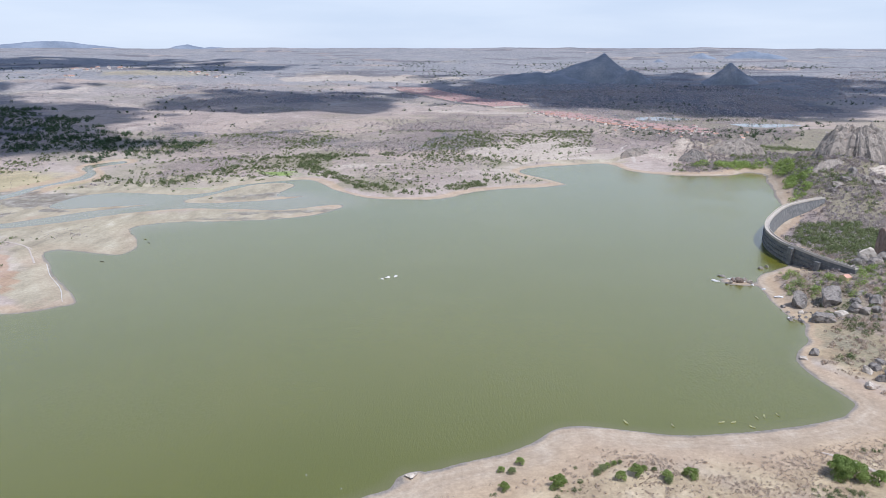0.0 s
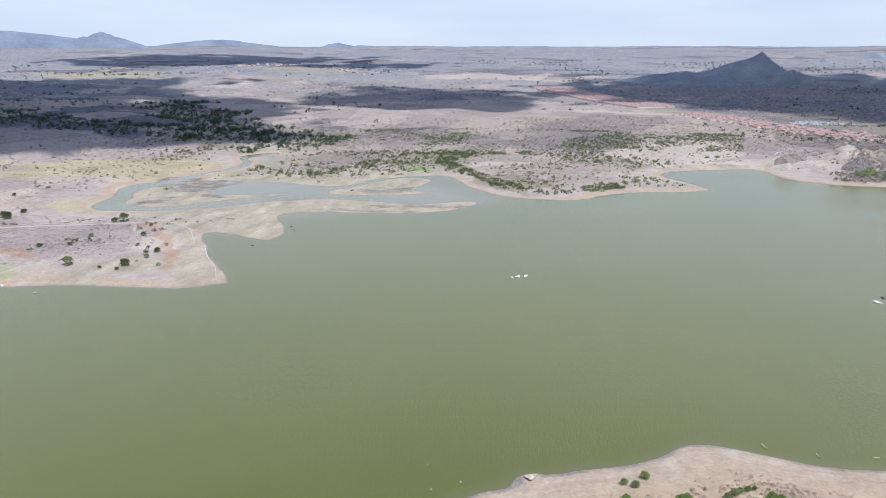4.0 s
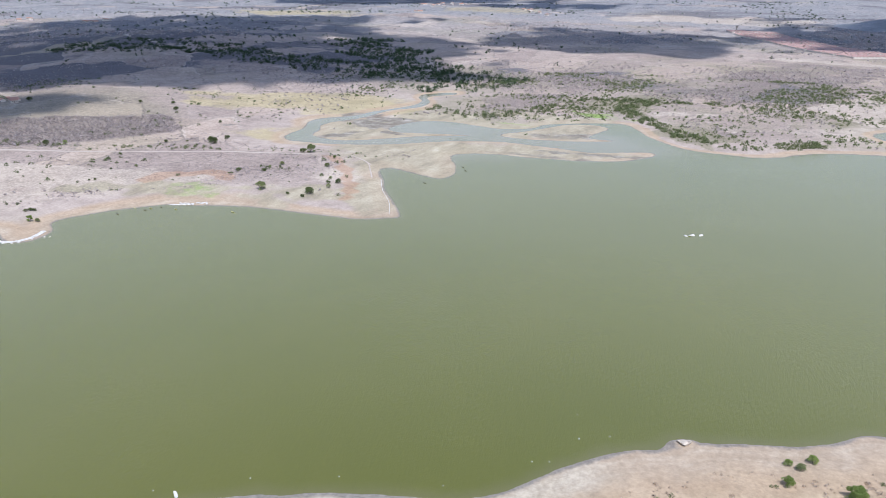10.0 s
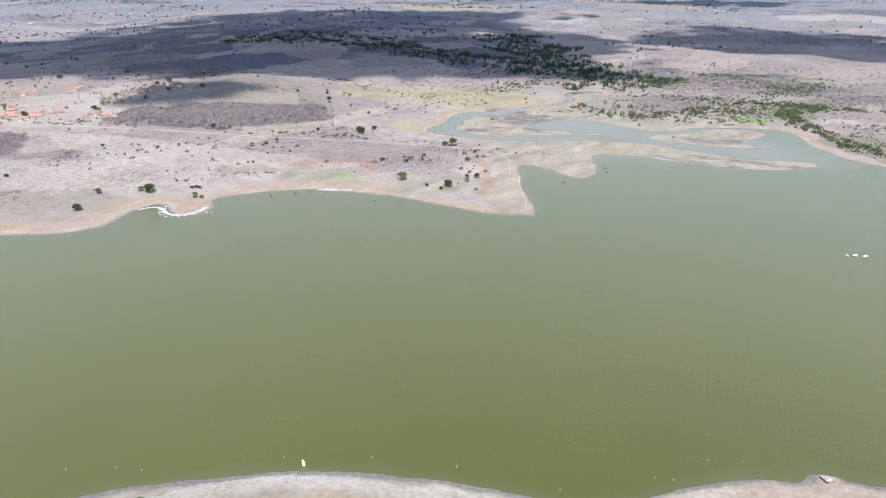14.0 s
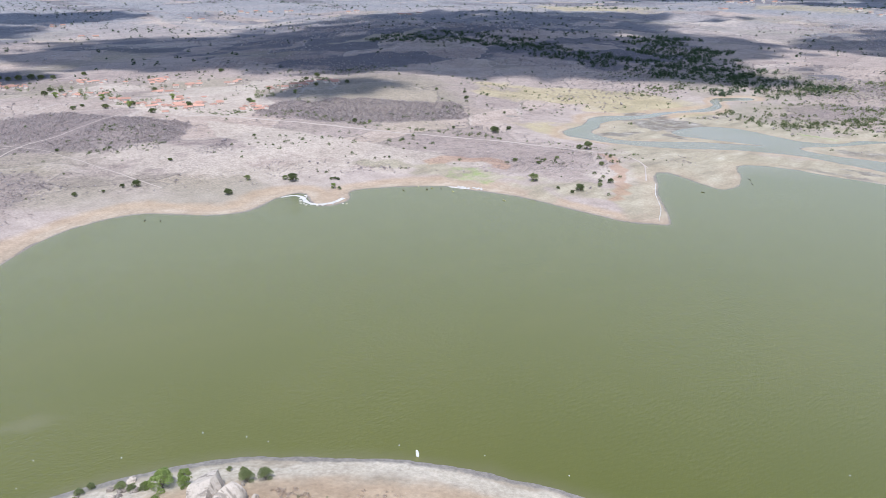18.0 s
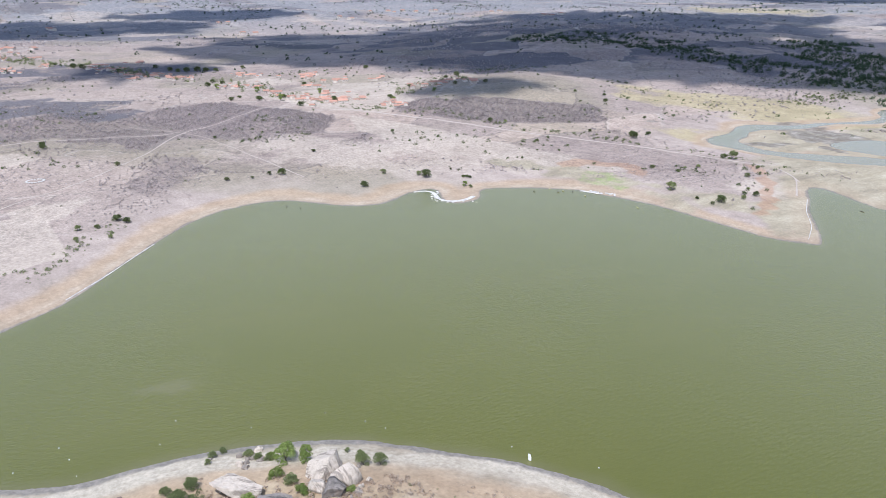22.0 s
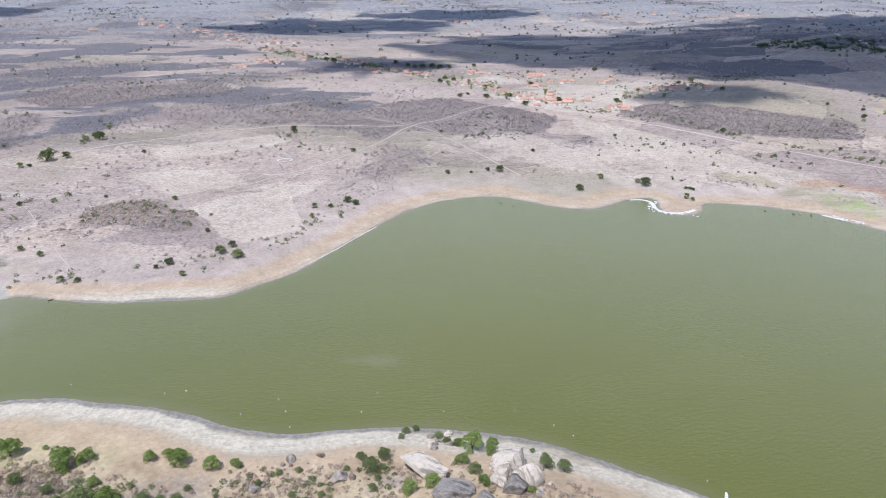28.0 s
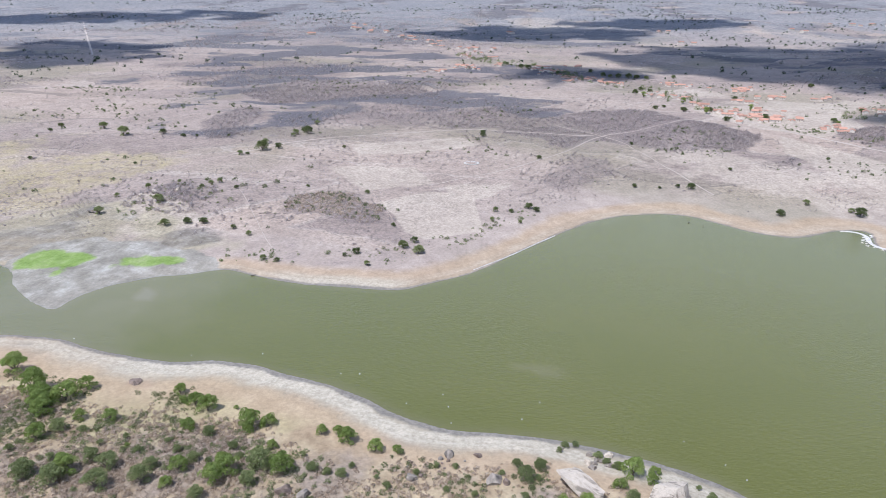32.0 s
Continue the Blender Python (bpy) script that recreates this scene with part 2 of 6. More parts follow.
    c = blend(n, l, arith(n, l, "MULTIPLY", rd, 0.7), c, (0.19, 0.12, 0.1))
    # dried flats of the creek mouth: cream silt with tan and grey streaks
    fl = grey(n, l, arith(n, l, "ADD", attr(n, "flats"), arith(n, l, "MULTIPLY", arith(n, l, "SUBTRACT", mid, 0.5), 0.5)), 0.25, 0.6)
    c = blend(n, l, arith(n, l, "MULTIPLY", fl, 0.9), c, ramp(n, l, streak, [(0.3, (0.23, 0.2, 0.145)), (0.45, (0.33, 0.29, 0.205)), (0.6, (0.42, 0.372, 0.27)), (0.75, (0.51, 0.46, 0.365))]))
    # shore: band of bleached sand and silt, then a dark wet edge
    sh = attr(n, "shore")
    w = arith(n, l, "ADD", attr(n, "band"), arith(n, l, "MULTIPLY", arith(n, l, "SUBTRACT", mid, 0.5), 16.0))
    tan = ramp(n, l, mid, [(0.3, (0.36, 0.265, 0.175)), (0.7, (0.47, 0.36, 0.25))])
    c = blend(n, l, arith(n, l, "MULTIPLY", arith(n, l, "MULTIPLY", grey(n, l, w, 40.0, 22.0), 0.8), arith(n, l, "SUBTRACT", 1.0, arith(n, l, "MULTIPLY", fl, 0.8))), c, tan)
    strand = n.new("ShaderNodeCombineXYZ")
    l.new(arith(n, l, "ADD", arith(n, l, "MULTIPLY", sh, 0.55), arith(n, l, "MULTIPLY", mid, 2.2)), strand.inputs[0])
    l.new(arith(n, l, "MULTIPLY", large, 9.0), strand.inputs[1])
    lines = noise_tex(n, l, 1.0, 4, 0.6, strand.outputs[0])
    nb = attr(n, "bank")
    soft = arith(n, l, "ADD", arith(n, l, "MULTIPLY", lines, 0.35), arith(n, l, "MULTIPLY", streak, 0.65))
    silt_far = ramp(n, l, soft, [(0.36, (0.31, 0.24, 0.17)), (0.5, (0.4, 0.32, 0.235)), (0.66, (0.51, 0.43, 0.335))])
    silt_near = ramp(n, l, soft, [(0.36, (0.29, 0.255, 0.19)), (0.5, (0.4, 0.36, 0.28)), (0.66, (0.5, 0.455, 0.37))])
    c = blend(n, l, arith(n, l, "MULTIPLY", arith(n, l, "MULTIPLY", grey(n, l, w, 19.0, 8.0), 0.9), arith(n, l, "SUBTRACT", 1.0, arith(n, l, "MULTIPLY", fl, 0.75))), c, blend(n, l, nb, silt_far, silt_near))
    # the last high water left a broad white salt line on the near bank, a thin broken one elsewhere
    rim = arith(n, l, "ADD", sh, arith(n, l, "ADD", arith(n, l, "MULTIPLY", arith(n, l, "SUBTRACT", large, 0.5), 18.0), arith(n, l, "MULTIPLY", arith(n, l, "SUBTRACT", soft, 0.5), 10.0)))
    salt = arith(n, l, "MULTIPLY", arith(n, l, "MULTIPLY", grey(n, l, rim, 2.0, 4.5), grey(n, l, rim, 12.0, 7.5)), arith(n, l, "ADD", arith(n, l, "MULTIPLY", arith(n, l, "MULTIPLY", nb, 0.7), grey(n, l, lines, 0.15, 0.5)), arith(n, l, "MULTIPLY", grey(n, l, large, 0.55, 0.7), 0.2)))
    c = blend(n, l, salt, c, ramp(n, l, fine, [(0.3, (0.44, 0.395, 0.315)), (0.6, (0.56, 0.505, 0.41))]))
    wet = arith(n, l, "ADD", arith(n, l, "SUBTRACT", sh, arith(n, l, "MULTIPLY", nb, 1.3)), arith(n, l, "MULTIPLY", arith(n, l, "SUBTRACT", mid, 0.5), 6.0))
    c = blend(n, l, arith(n, l, "MULTIPLY", grey(n, l, wet, 1.9, 0.2), 0.75), c, ramp(n, l, fine, [(0.3, (0.13, 0.122, 0.115)), (0.7, (0.23, 0.215, 0.2))]))
    mu = grey(n, l, arith(n, l, "ADD", attr(n, "mud"), arith(n, l, "MULTIPLY", arith(n, l, "SUBTRACT", streak, 0.5), 0.9)), 0.4, 0.7)
    c = blend(n, l, arith(n, l, "MULTIPLY", mu, 0.8), c, ramp(n, l, mid, [(0.3, (0.1, 0.088, 0.072)), (0.5, (0.2, 0.18, 0.155)), (0.72, (0.42, 0.395, 0.355))]))
    # rust-brown earth behind the sand of the point
    ru = grey(n, l, arith(n, l, "ADD", attr(n, "rust"), arith(n, l, "MULTIPLY", ragged_, 1.2)), 0.3, 0.75)
    c = blend(n, l, arith(n, l, "MULTIPLY", ru, 0.65), c, ramp(n, l, mid, [(0.3, (0.3, 0.18, 0.115)), (0.7, (0.45, 0.3, 0.2))]))
    # grey-white dried silt round the green inlet
    si = grey(n, l, arith(n, l, "ADD", attr(n, "silt"), arith(n, l, "MULTIPLY", arith(n, l, "SUBTRACT", streak, 0.5), 0.9)), 0.3, 0.6)
    c = blend(n, l, arith(n, l, "MULTIPLY", si, 0.9), c, ramp(n, l, mid, [(0.3, (0.2, 0.185, 0.155)), (0.5, (0.3, 0.28, 0.24)), (0.68, (0.43, 0.41, 0.365))]))
    gr = grey(n, l, arith(n, l, "ADD", attr(n, "grass"), arith(n, l, "MULTIPLY", arith(n, l, "SUBTRACT", mid, 0.5), 1.6)), 0.3, 0.75)
    c = blend(n, l, arith(n, l, "MULTIPLY", gr, 0.85), c, ramp(n, l, mid, [(0.3, (0.13, 0.22, 0.03)), (0.5, (0.2, 0.31, 0.06)), (0.7, (0.3, 0.36, 0.14))]))
    tuft = noise_tex(n, l, 0.25, 6, 0.78, co)
    c = blend(n, l, arith(n, l, "ADD", arith(n, l, "MULTIPLY", inland, 0.3), 0.33), c, ramp(n, l, fine, [(0.3, (0.3, 0.3, 0.3)), (0.66, (1.15, 1.15, 1.15))]), "MULTIPLY")
    c = blend(n, l, arith(n, l, "ADD", arith(n, l, "MULTIPLY", inland, 0.3), 0.15), c, ramp(n, l, tuft, [(0.34, (0.4, 0.39, 0.38)), (0.5, (1.0, 1.0, 1.0)), (0.66, (1.3, 1.29, 1.27))]), "MULTIPLY")
    l.new(c, b.inputs["Base Color"])
    b.inputs["Roughness"].default_value = 0.95
    b.inputs["Specular IOR Level"].default_value = 0.15
    bump(n, l, b, fine, 0.5, 0.5)
    return m


def water_material():
    m, n, l, b = material("green_turbid_water")
    co = n.new("ShaderNodeTexCoord").outputs["Object"]
    big = noise_tex(n, l, 0.006, 3, 0.5, co)
    c = ramp(n, l, big, [(0.35, (0.099, 0.102, 0.008)), (0.65, (0.109, 0.109, 0.01))])
    cloudy = noise_tex(n, l, 0.02, 5, 0.6, co, (1.0, 0.5, 1.0, 20))
    c = blend(n, l, arith(n, l, "MULTIPLY", grey(n, l, cloudy, 0.45, 0.75), 0.35), c, (0.122, 0.116, 0.014))
    shallow = grey(n, l, arith(n, l, "ADD", attr(n, "shore"), arith(n, l, "MULTIPLY", noise_tex(n, l, 0.05, 4, 0.5, co), 6.0)), -3.0, 6.0)
    c = blend(n, l, arith(n, l, "MULTIPLY", shallow, 0.4), c, (0.17, 0.15, 0.085))
    c = blend(n, l, arith(n, l, "MULTIPLY", attr(n, "silt"), 0.75), c, (0.215, 0.19, 0.125))
    l.new(c, b.inputs["Base Color"])
    b.inputs["Roughness"].default_value = 0.1
    b.inputs["IOR"].default_value = 1.78
    # wind ripples in two sizes, stronger where gusts touch the surface
    wave = noise_tex(n, l, 1.1, 4, 0.62, co, (1.0, 0.4, 1.0, -35))
    chop = noise_tex(n, l, 3.2, 3, 0.6, co, (1.0, 0.5, 1.0, -20))
    patch = grey(n, l, noise_tex(n, l, 0.012, 4, 0.5, co), 0.38, 0.66)
    both = arith(n, l, "ADD", wave, arith(n, l, "MULTIPLY", chop, 0.35))
    bump(n, l, b, arith(n, l, "MULTIPLY", both, arith(n, l, "ADD", arith(n, l, "MULTIPLY", patch, 0.8), 0.4)), 0.45, 0.3)
    return m


def leaf_material(name, dark, light, through_=0.5):
    m, n, l, b = material(name)
    oi = n.new("ShaderNodeObjectInfo").outputs["Random"]
    gi = n.new("ShaderNodeNewGeometry").outputs["Random Per Island"]
    f = arith(n, l, "ADD", arith(n, l, "MULTIPLY", gi, 0.6), arith(n, l, "MULTIPLY", oi, 0.4))
    l.new(ramp(n, l, f, [(0.1, dark), (0.9, light)]), b.inputs["Base Color"])
    b.inputs["Roughness"].default_value = 0.7
    b.inputs["Specular IOR Level"].default_value = 0.25
    tr = n.new("ShaderNodeBsdfTranslucent")
    l.new(b.inputs["Base Color"].links[0].from_socket, tr.inputs["Color"])
    mx = n.new("ShaderNodeMixShader")
    mx.inputs[0].default_value = through_
    l.new(b.outputs[0], mx.inputs[1])
    l.new(tr.outputs[0], mx.inputs[2])
    l.new(mx.outputs[0], n["Material Output"].inputs["Surface"])
    return m


def cloud_material():
    m, n, l, b = material("white_cloud")
    d = n.new("ShaderNodeBsdfDiffuse")
    d.inputs["Color"].default_value = (0.9, 0.9, 0.9, 1)
    tr = n.new("ShaderNodeBsdfTranslucent")
    tr.inputs["Color"].default_value = (0.9, 0.9, 0.9, 1)
    mixed = n.new("ShaderNodeMixShader")
    mixed.inputs[0].default_value = 0.25
    l.new(d.outputs[0], mixed.inputs[1])
    l.new(tr.outputs[0], mixed.inputs[2])
    tp = n.new("ShaderNodeBsdfTransparent")
    co = n.new("ShaderNodeTexCoord").outputs["Object"]
    out = n.new("ShaderNodeMixShader")
    centred = n.new("ShaderNodeVectorMath")
    centred.operation = "MULTIPLY_ADD"
    l.new(n.new("ShaderNodeTexCoord").outputs["Generated"], centred.inputs[0])
    centred.inputs[1].default_value = (2.0, 2.0, 0.0)
    centred.inputs[2].default_value = (-1.0, -1.0, 0.0)
    far_ = n.new("ShaderNodeVectorMath")
    far_.operation = "LENGTH"
    l.new(centred.outputs[0], far_.inputs[0])
    lumps = noise_tex(n, l, 0.0058, 7, 0.6, co)
    tears = noise_tex(n, l, 0.03, 5, 0.6, co)
    reach = arith(n, l, "ADD", far_.outputs["Value"], arith(n, l, "MULTIPLY", arith(n, l, "SUBTRACT", lumps, 0.5), 3.4))
    reach = arith(n, l, "ADD", reach, arith(n, l, "MULTIPLY", arith(n, l, "SUBTRACT", tears, 0.5), 0.7))
    wisp = grey(n, l, reach, 0.56, 0.9)
    l.new(wisp, out.inputs[0])
    l.new(mixed.outputs[0], out.inputs[1])
    l.new(tp.outputs[0], out.inputs[2])
    l.new(out.outputs[0], n["Material Output"].inputs["Surface"])
    n.remove(b)
    return m


GROUND = ground_material()
WATER = water_material()
LEAF = leaf_material("fresh_green_leaves", (0.165, 0.23, 0.058), (0.37, 0.45, 0.145), 0.5)
LEAF_DUSTY = leaf_material("dusty_olive_leaves", (0.15, 0.185, 0.075), (0.34, 0.38, 0.17), 0.45)
LEAF_DARK = leaf_material("dark_olive_leaves", (0.075, 0.1, 0.04), (0.18, 0.215, 0.085), 0.4)
WOODLEAF = leaf_material("dark_woodland_leaves", (0.025, 0.045, 0.022), (0.075, 0.115, 0.05), 0.35)
BRUSH = leaf_material("brown_grey_brush", (0.34, 0.265, 0.205), (0.62, 0.52, 0.42), 0.5)
TWIGS = leaf_material("grey_leafless_twigs", (0.28, 0.24, 0.23), (0.54, 0.48, 0.455), 0.5)
SHRUB = leaf_material("drying_shrub_leaves", (0.09, 0.115, 0.05), (0.235, 0.27, 0.12), 0.45)
BARK = plain("grey_brown_bark", [(0.3, (0.09, 0.07, 0.055)), (0.7, (0.2, 0.165, 0.135))], 3.0, 0.9, 0.4)
def stone_material(name, dark, mid_c, light, scale=0.5):
    """Weathered rock: mottled, with dark run-off streaks down its sides."""
    m, n, l, b = material(name)
    big = noise_tex(n, l, scale, 6, 0.6)
    fine = noise_tex(n, l, scale * 8, 5, 0.65)
    c = ramp(n, l, big, [(0.3, mid_c), (0.55, light), (0.8, mid_c)])
    run = noise_tex(n, l, scale * 2.2, 5, 0.6, None, (0.25, 1.0, 0.25))
    c = blend(n, l, arith(n, l, "MULTIPLY", grey(n, l, run, 0.52, 0.64), 0.7), c, dark)
    stain = noise_tex(n, l, scale * 0.6, 4, 0.5)
    c = blend(n, l, arith(n, l, "MULTIPLY", grey(n, l, stain, 0.55, 0.7), 0.4), c, (0.36, 0.26, 0.19))
    c = blend(n, l, 0.3, c, ramp(n, l, fine, [(0.3, (0.6, 0.6, 0.6)), (0.6, (1.1, 1.1, 1.1))]), "MULTIPLY")
    l.new(c, b.inputs["Base Color"])
    b.inputs["Roughness"].default_value = 0.92
    bump(n, l, b, arith(n, l, "ADD", big, arith(n, l, "MULTIPLY", fine, 0.2)), 0.5, 0.3 / scale * 0.5)
    return m


ROCK = stone_material("weathered_granite", (0.035, 0.032, 0.03), (0.115, 0.102, 0.09), (0.24, 0.215, 0.19))
ROCK_PALE = stone_material("bleached_granite", (0.15, 0.125, 0.1), (0.37, 0.315, 0.255), (0.53, 0.465, 0.385))
ROCK_BROWN = stone_material("brown_stained_rock", (0.05, 0.035, 0.03), (0.13, 0.09, 0.07), (0.24, 0.185, 0.15), 0.3)
ROCK_TAN = stone_material("tan_grey_rock", (0.06, 0.052, 0.046), (0.17, 0.145, 0.122), (0.31, 0.27, 0.228), 0.25)
CRUST = plain("white_mineral_crust", [(0.35, (0.36, 0.33, 0.3)), (0.65, (0.68, 0.67, 0.64))], 0.6, 0.8, 0.5, 0.2)
# scrub tones paled and blued, with the haze of distance in the colour
HAZED_SCRUB = plain("hazed_scrub_hill", [(0.3, (0.14, 0.155, 0.17)), (0.5, (0.22, 0.23, 0.24)), (0.72, (0.36, 0.345, 0.33))], 0.02, 0.95, 0.6, 6.0)
# blue-grey here is distance haze painted into the hill colour
HAZED_HILL = plain("haze_tinted_hill", [(0.3, (0.115, 0.14, 0.18)), (0.5, (0.17, 0.2, 0.245)), (0.7, (0.235, 0.262, 0.3))], 0.01, 0.95, 0.4, 8.0)
MASONRY = plain("dark_dam_masonry", [(0.3, (0.07, 0.07, 0.07)), (0.5, (0.14, 0.14, 0.135)), (0.75, (0.27, 0.26, 0.24))], 0.5, 0.9, 0.5, 0.15)
CONCRETE = plain("sun_bleached_concrete", [(0.3, (0.34, 0.3, 0.25)), (0.7, (0.5, 0.45, 0.385))], 0.6, 0.85, 0.3)
TRACK = plain("pale_dirt_track", [(0.3, (0.36, 0.305, 0.26)), (0.7, (0.47, 0.405, 0.345))], 0.2, 0.95, 0.3)
TOWN_ROOF = plain("red_tile_roof", [(0.3, (0.32, 0.19, 0.165)), (0.7, (0.47, 0.33, 0.295))], 0.3, 0.9, 0.5, 0.1)
ROOF = plain("sun_faded_terracotta_roof", [(0.3, (0.34, 0.18, 0.125)), (0.7, (0.5, 0.3, 0.225))], 0.8, 0.9, 0.5, 0.1, 0.0, 0.5)
WALL = plain("whitewashed_plaster", [(0.3, (0.55, 0.48, 0.42)), (0.7, (0.75, 0.7, 0.64))], 0.5, 0.9, 0.2, 0.03, 0.0, 0.4)
DOOR = plain("painted_wood", [(0.3, (0.1, 0.08, 0.07)), (0.7, (0.2, 0.16, 0.13))], 1.5)
BOAT = plain("weathered_yellow_boat_paint", [(0.3, (0.45, 0.43, 0.2)), (0.7, (0.68, 0.65, 0.36))], 2.0, 0.7)
BOAT_WOOD = plain("wet_dark_boat_wood", [(0.3, (0.06, 0.055, 0.05)), (0.7, (0.16, 0.14, 0.12))], 2.0, 0.7)
WHITE = plain("white_plastic", [(0.3, (0.7, 0.7, 0.68)), (0.7, (0.85, 0.85, 0.83))], 3.0, 0.5)
YELLOW = plain("yellow_painted_plaster", [(0.3, (0.55, 0.45, 0.2)), (0.7, (0.7, 0.6, 0.32))], 0.8, 0.85)
POND = plain("shallow_grey_pond_water", [(0.3, (0.2, 0.2, 0.18)), (0.7, (0.27, 0.265, 0.235))], 0.02, 0.12)
CLOUD = cloud_material()


# ---- plan of the reservoir, metres ----
SPIT = [(-180, 324), (-197, 347), (-214, 366), (-228, 389), (-243, 409), (-238, 417), (-212, 410), (-196, 407), (-192, 421),
        (-199, 442), (-213, 463), (-214, 478), (-194, 490), (-163, 491), (-137, 496), (-109, 504), (-92, 518), (-79, 542),
        (-89, 549), (-124, 530), (-148, 533), (-172, 535), (-202, 536), (-229, 526), (-252, 511), (-273, 491), (-295, 477),
        (-320, 467), (-344, 463), (-360, 462), (-372, 472)]
CREEK = [(-377, 487), (-380, 510), (-396, 541), (-394, 560), (-374, 587), (-371, 613), (-358, 647), (-353, 673), (-358, 701),
         (-373, 722), (-377, 745), (-356, 773), (-348, 760), (-366, 734), (-363, 717), (-348, 696), (-342, 661), (-360, 628),
         (-361, 585), (-374, 549), (-374, 526), (-363, 508), (-357, 489), (-340, 481), (-319, 481), (-298, 499), (-270, 526),
         (-233, 548), (-258, 544), (-295, 533), (-311, 543), (-312, 563), (-302, 588), (-277, 597), (-245, 591), (-222, 587),
         (-199, 601), (-191, 626), (-168, 644), (-146, 655), (-127, 659), (-107, 630)]
NORTH = [(-96, 609), (-63, 575), (-36, 569), (-1, 571), (29, 602), (64, 617), (90, 622), (104, 631), (113, 637), (99, 664),
         (78, 701), (90, 726), (134, 746), (177, 756), (190, 711), (219, 686), (252, 680), (288, 686), (304, 699), (319, 689),
         (306, 655), (291, 606), (278, 572), (268, 540)]
EAST = [(250, 499), (229, 471), (214, 447), (206, 425), (203, 401), (200, 386), (193, 380), (176, 368), (169, 358), (164, 337), (162, 318), (162, 304),
        (164, 295), (158, 284), (155, 276), (143, 261), (141, 249), (143, 237), (145, 226), (145, 221), (137, 213), (131, 211),
        (123, 208), (110, 205), (94, 202), (78, 201), (60, 204), (46, 207), (37, 205), (29, 197), (20, 191), (3, 184), (-8, 178), (-15, 172)]
SOUTH = [(-21, 169), (-28, 163), (-35, 155), (-41, 147), (-47, 139), (-55, 131), (-65, 126), (-79, 121), (-92, 115), (-105, 108),
         (-119, 98), (-123, 95), (-138, 79), (-146, 70), (-150, 66), (-158, 52), (-164, 37), (-168, 26), (-170, 14), (-171, 2),
         (-172, -7), (-175, -16), (-179, -23), (-186, -31), (-194, -45), (-200, -61), (-205, -74), (-207, -87), (-206, -102),
         (-209, -119), (-213, -133), (-219, -145), (-221, -159), (-221, -171), (-222, -200), (-232, -235), (-262, -262)]
WEST = [(-300, -250), (-287, -215), (-280, -205), (-266, -194), (-252, -180), (-243, -164), (-253, -162), (-268, -153), (-278, -137), (-283, -124),
        (-288, -110), (-283, -98), (-275, -76), (-272, -56), (-270, -32), (-279, -15), (-289, -1), (-311, 18), (-330, 33),
        (-354, 52), (-375, 77), (-383, 101), (-380, 122), (-364, 138), (-351, 151), (-347, 167), (-357, 188), (-360, 202),
        (-355, 208), (-336, 201), (-326, 206), (-328, 221), (-342, 232), (-339, 246), (-330, 262), (-314, 282), (-307, 285),
        (-277, 298), (-254, 303), (-226, 306), (-199, 309), (-185, 318)]
MUD_BAR = [(-214, 560), (-196, 591), (-176, 632), (-151, 644), (-134, 631), (-141, 600), (-139, 582), (-114, 583), (-142, 566), (-184, 555)]
ISLET = [(150, 352), (156, 350), (166, 350), (163, 356), (157, 361), (150, 360)]
SHORE_SPOT = [(-14, 175), (-11, 179), (-7, 180), (-4, 177), (-8, 174)]


def rounded(points, steps=3):
    """A closed smooth curve through the points."""
    p = np.array(points, float)
    a, b, c, d = np.roll(p, 1, 0), p, np.roll(p, -1, 0), np.roll(p, -2, 0)
    out = []
    for t in np.arange(steps) / steps:
        out.append(0.5 * (2 * b + (c - a) * t + (2 * a - 5 * b + 4 * c - d) * t * t + (3 * b - a - 3 * c + d) * t ** 3))
    return np.stack(out, 1).reshape(-1, 2)


def signed(points, x, y):
    """Distance to a closed outline, negative inside."""
    best = np.full(x.shape, 1e9)
    inside = np.zeros(x.shape, bool)
    for (ax, ay), (bx, by) in zip(points, np.roll(points, -1, 0)):
        dx, dy = bx - ax, by - ay
        t = np.clip(((x - ax) * dx + (y - ay) * dy) / (dx * dx + dy * dy + 1e-9), 0, 1)
        best = np.minimum(best, (x - ax - t * dx) ** 2 + (y - ay - t * dy) ** 2)
        if ay != by:
            inside ^= ((ay > y) != (by > y)) & (x < ax + (y - ay) * dx / dy)
    return np.where(inside, -1, 1) * np.sqrt(best)


def hash_noise(x, y, size, seed):
    x, y = np.asarray(x, float) / size + 1000, np.asarray(y, float) / size + 1000
    xi, yi = np.floor(x).astype(np.int64), np.floor(y).astype(np.int64)
    u, v = x - xi, y - yi
    u, v = u * u * (3 - 2 * u), v * v * (3 - 2 * v)

    def corner(i, j):
        h = (i * 374761393 + j * 668265263 + seed * 974634777) & 0xFFFFFFFF
        h = ((h ^ (h >> 13)) * 1274126177) & 0xFFFFFFFF
        return ((h ^ (h >> 16)) & 0xFFFF) / 65535.0
    return (corner(xi, yi) * (1 - u) + corner(xi + 1, yi) * u) * (1 - v) + (corner(xi, yi + 1) * (1 - u) + corner(xi + 1, yi + 1) * u) * v


def fractal(x, y, size, seed, octaves=4):
    s, a, total = 0, 1.0, 0
    for k in range(octaves):
        s = s + a * hash_noise(x, y, size / 2 ** k, seed + k)
        total += a
        a *= 0.5
    return s / total


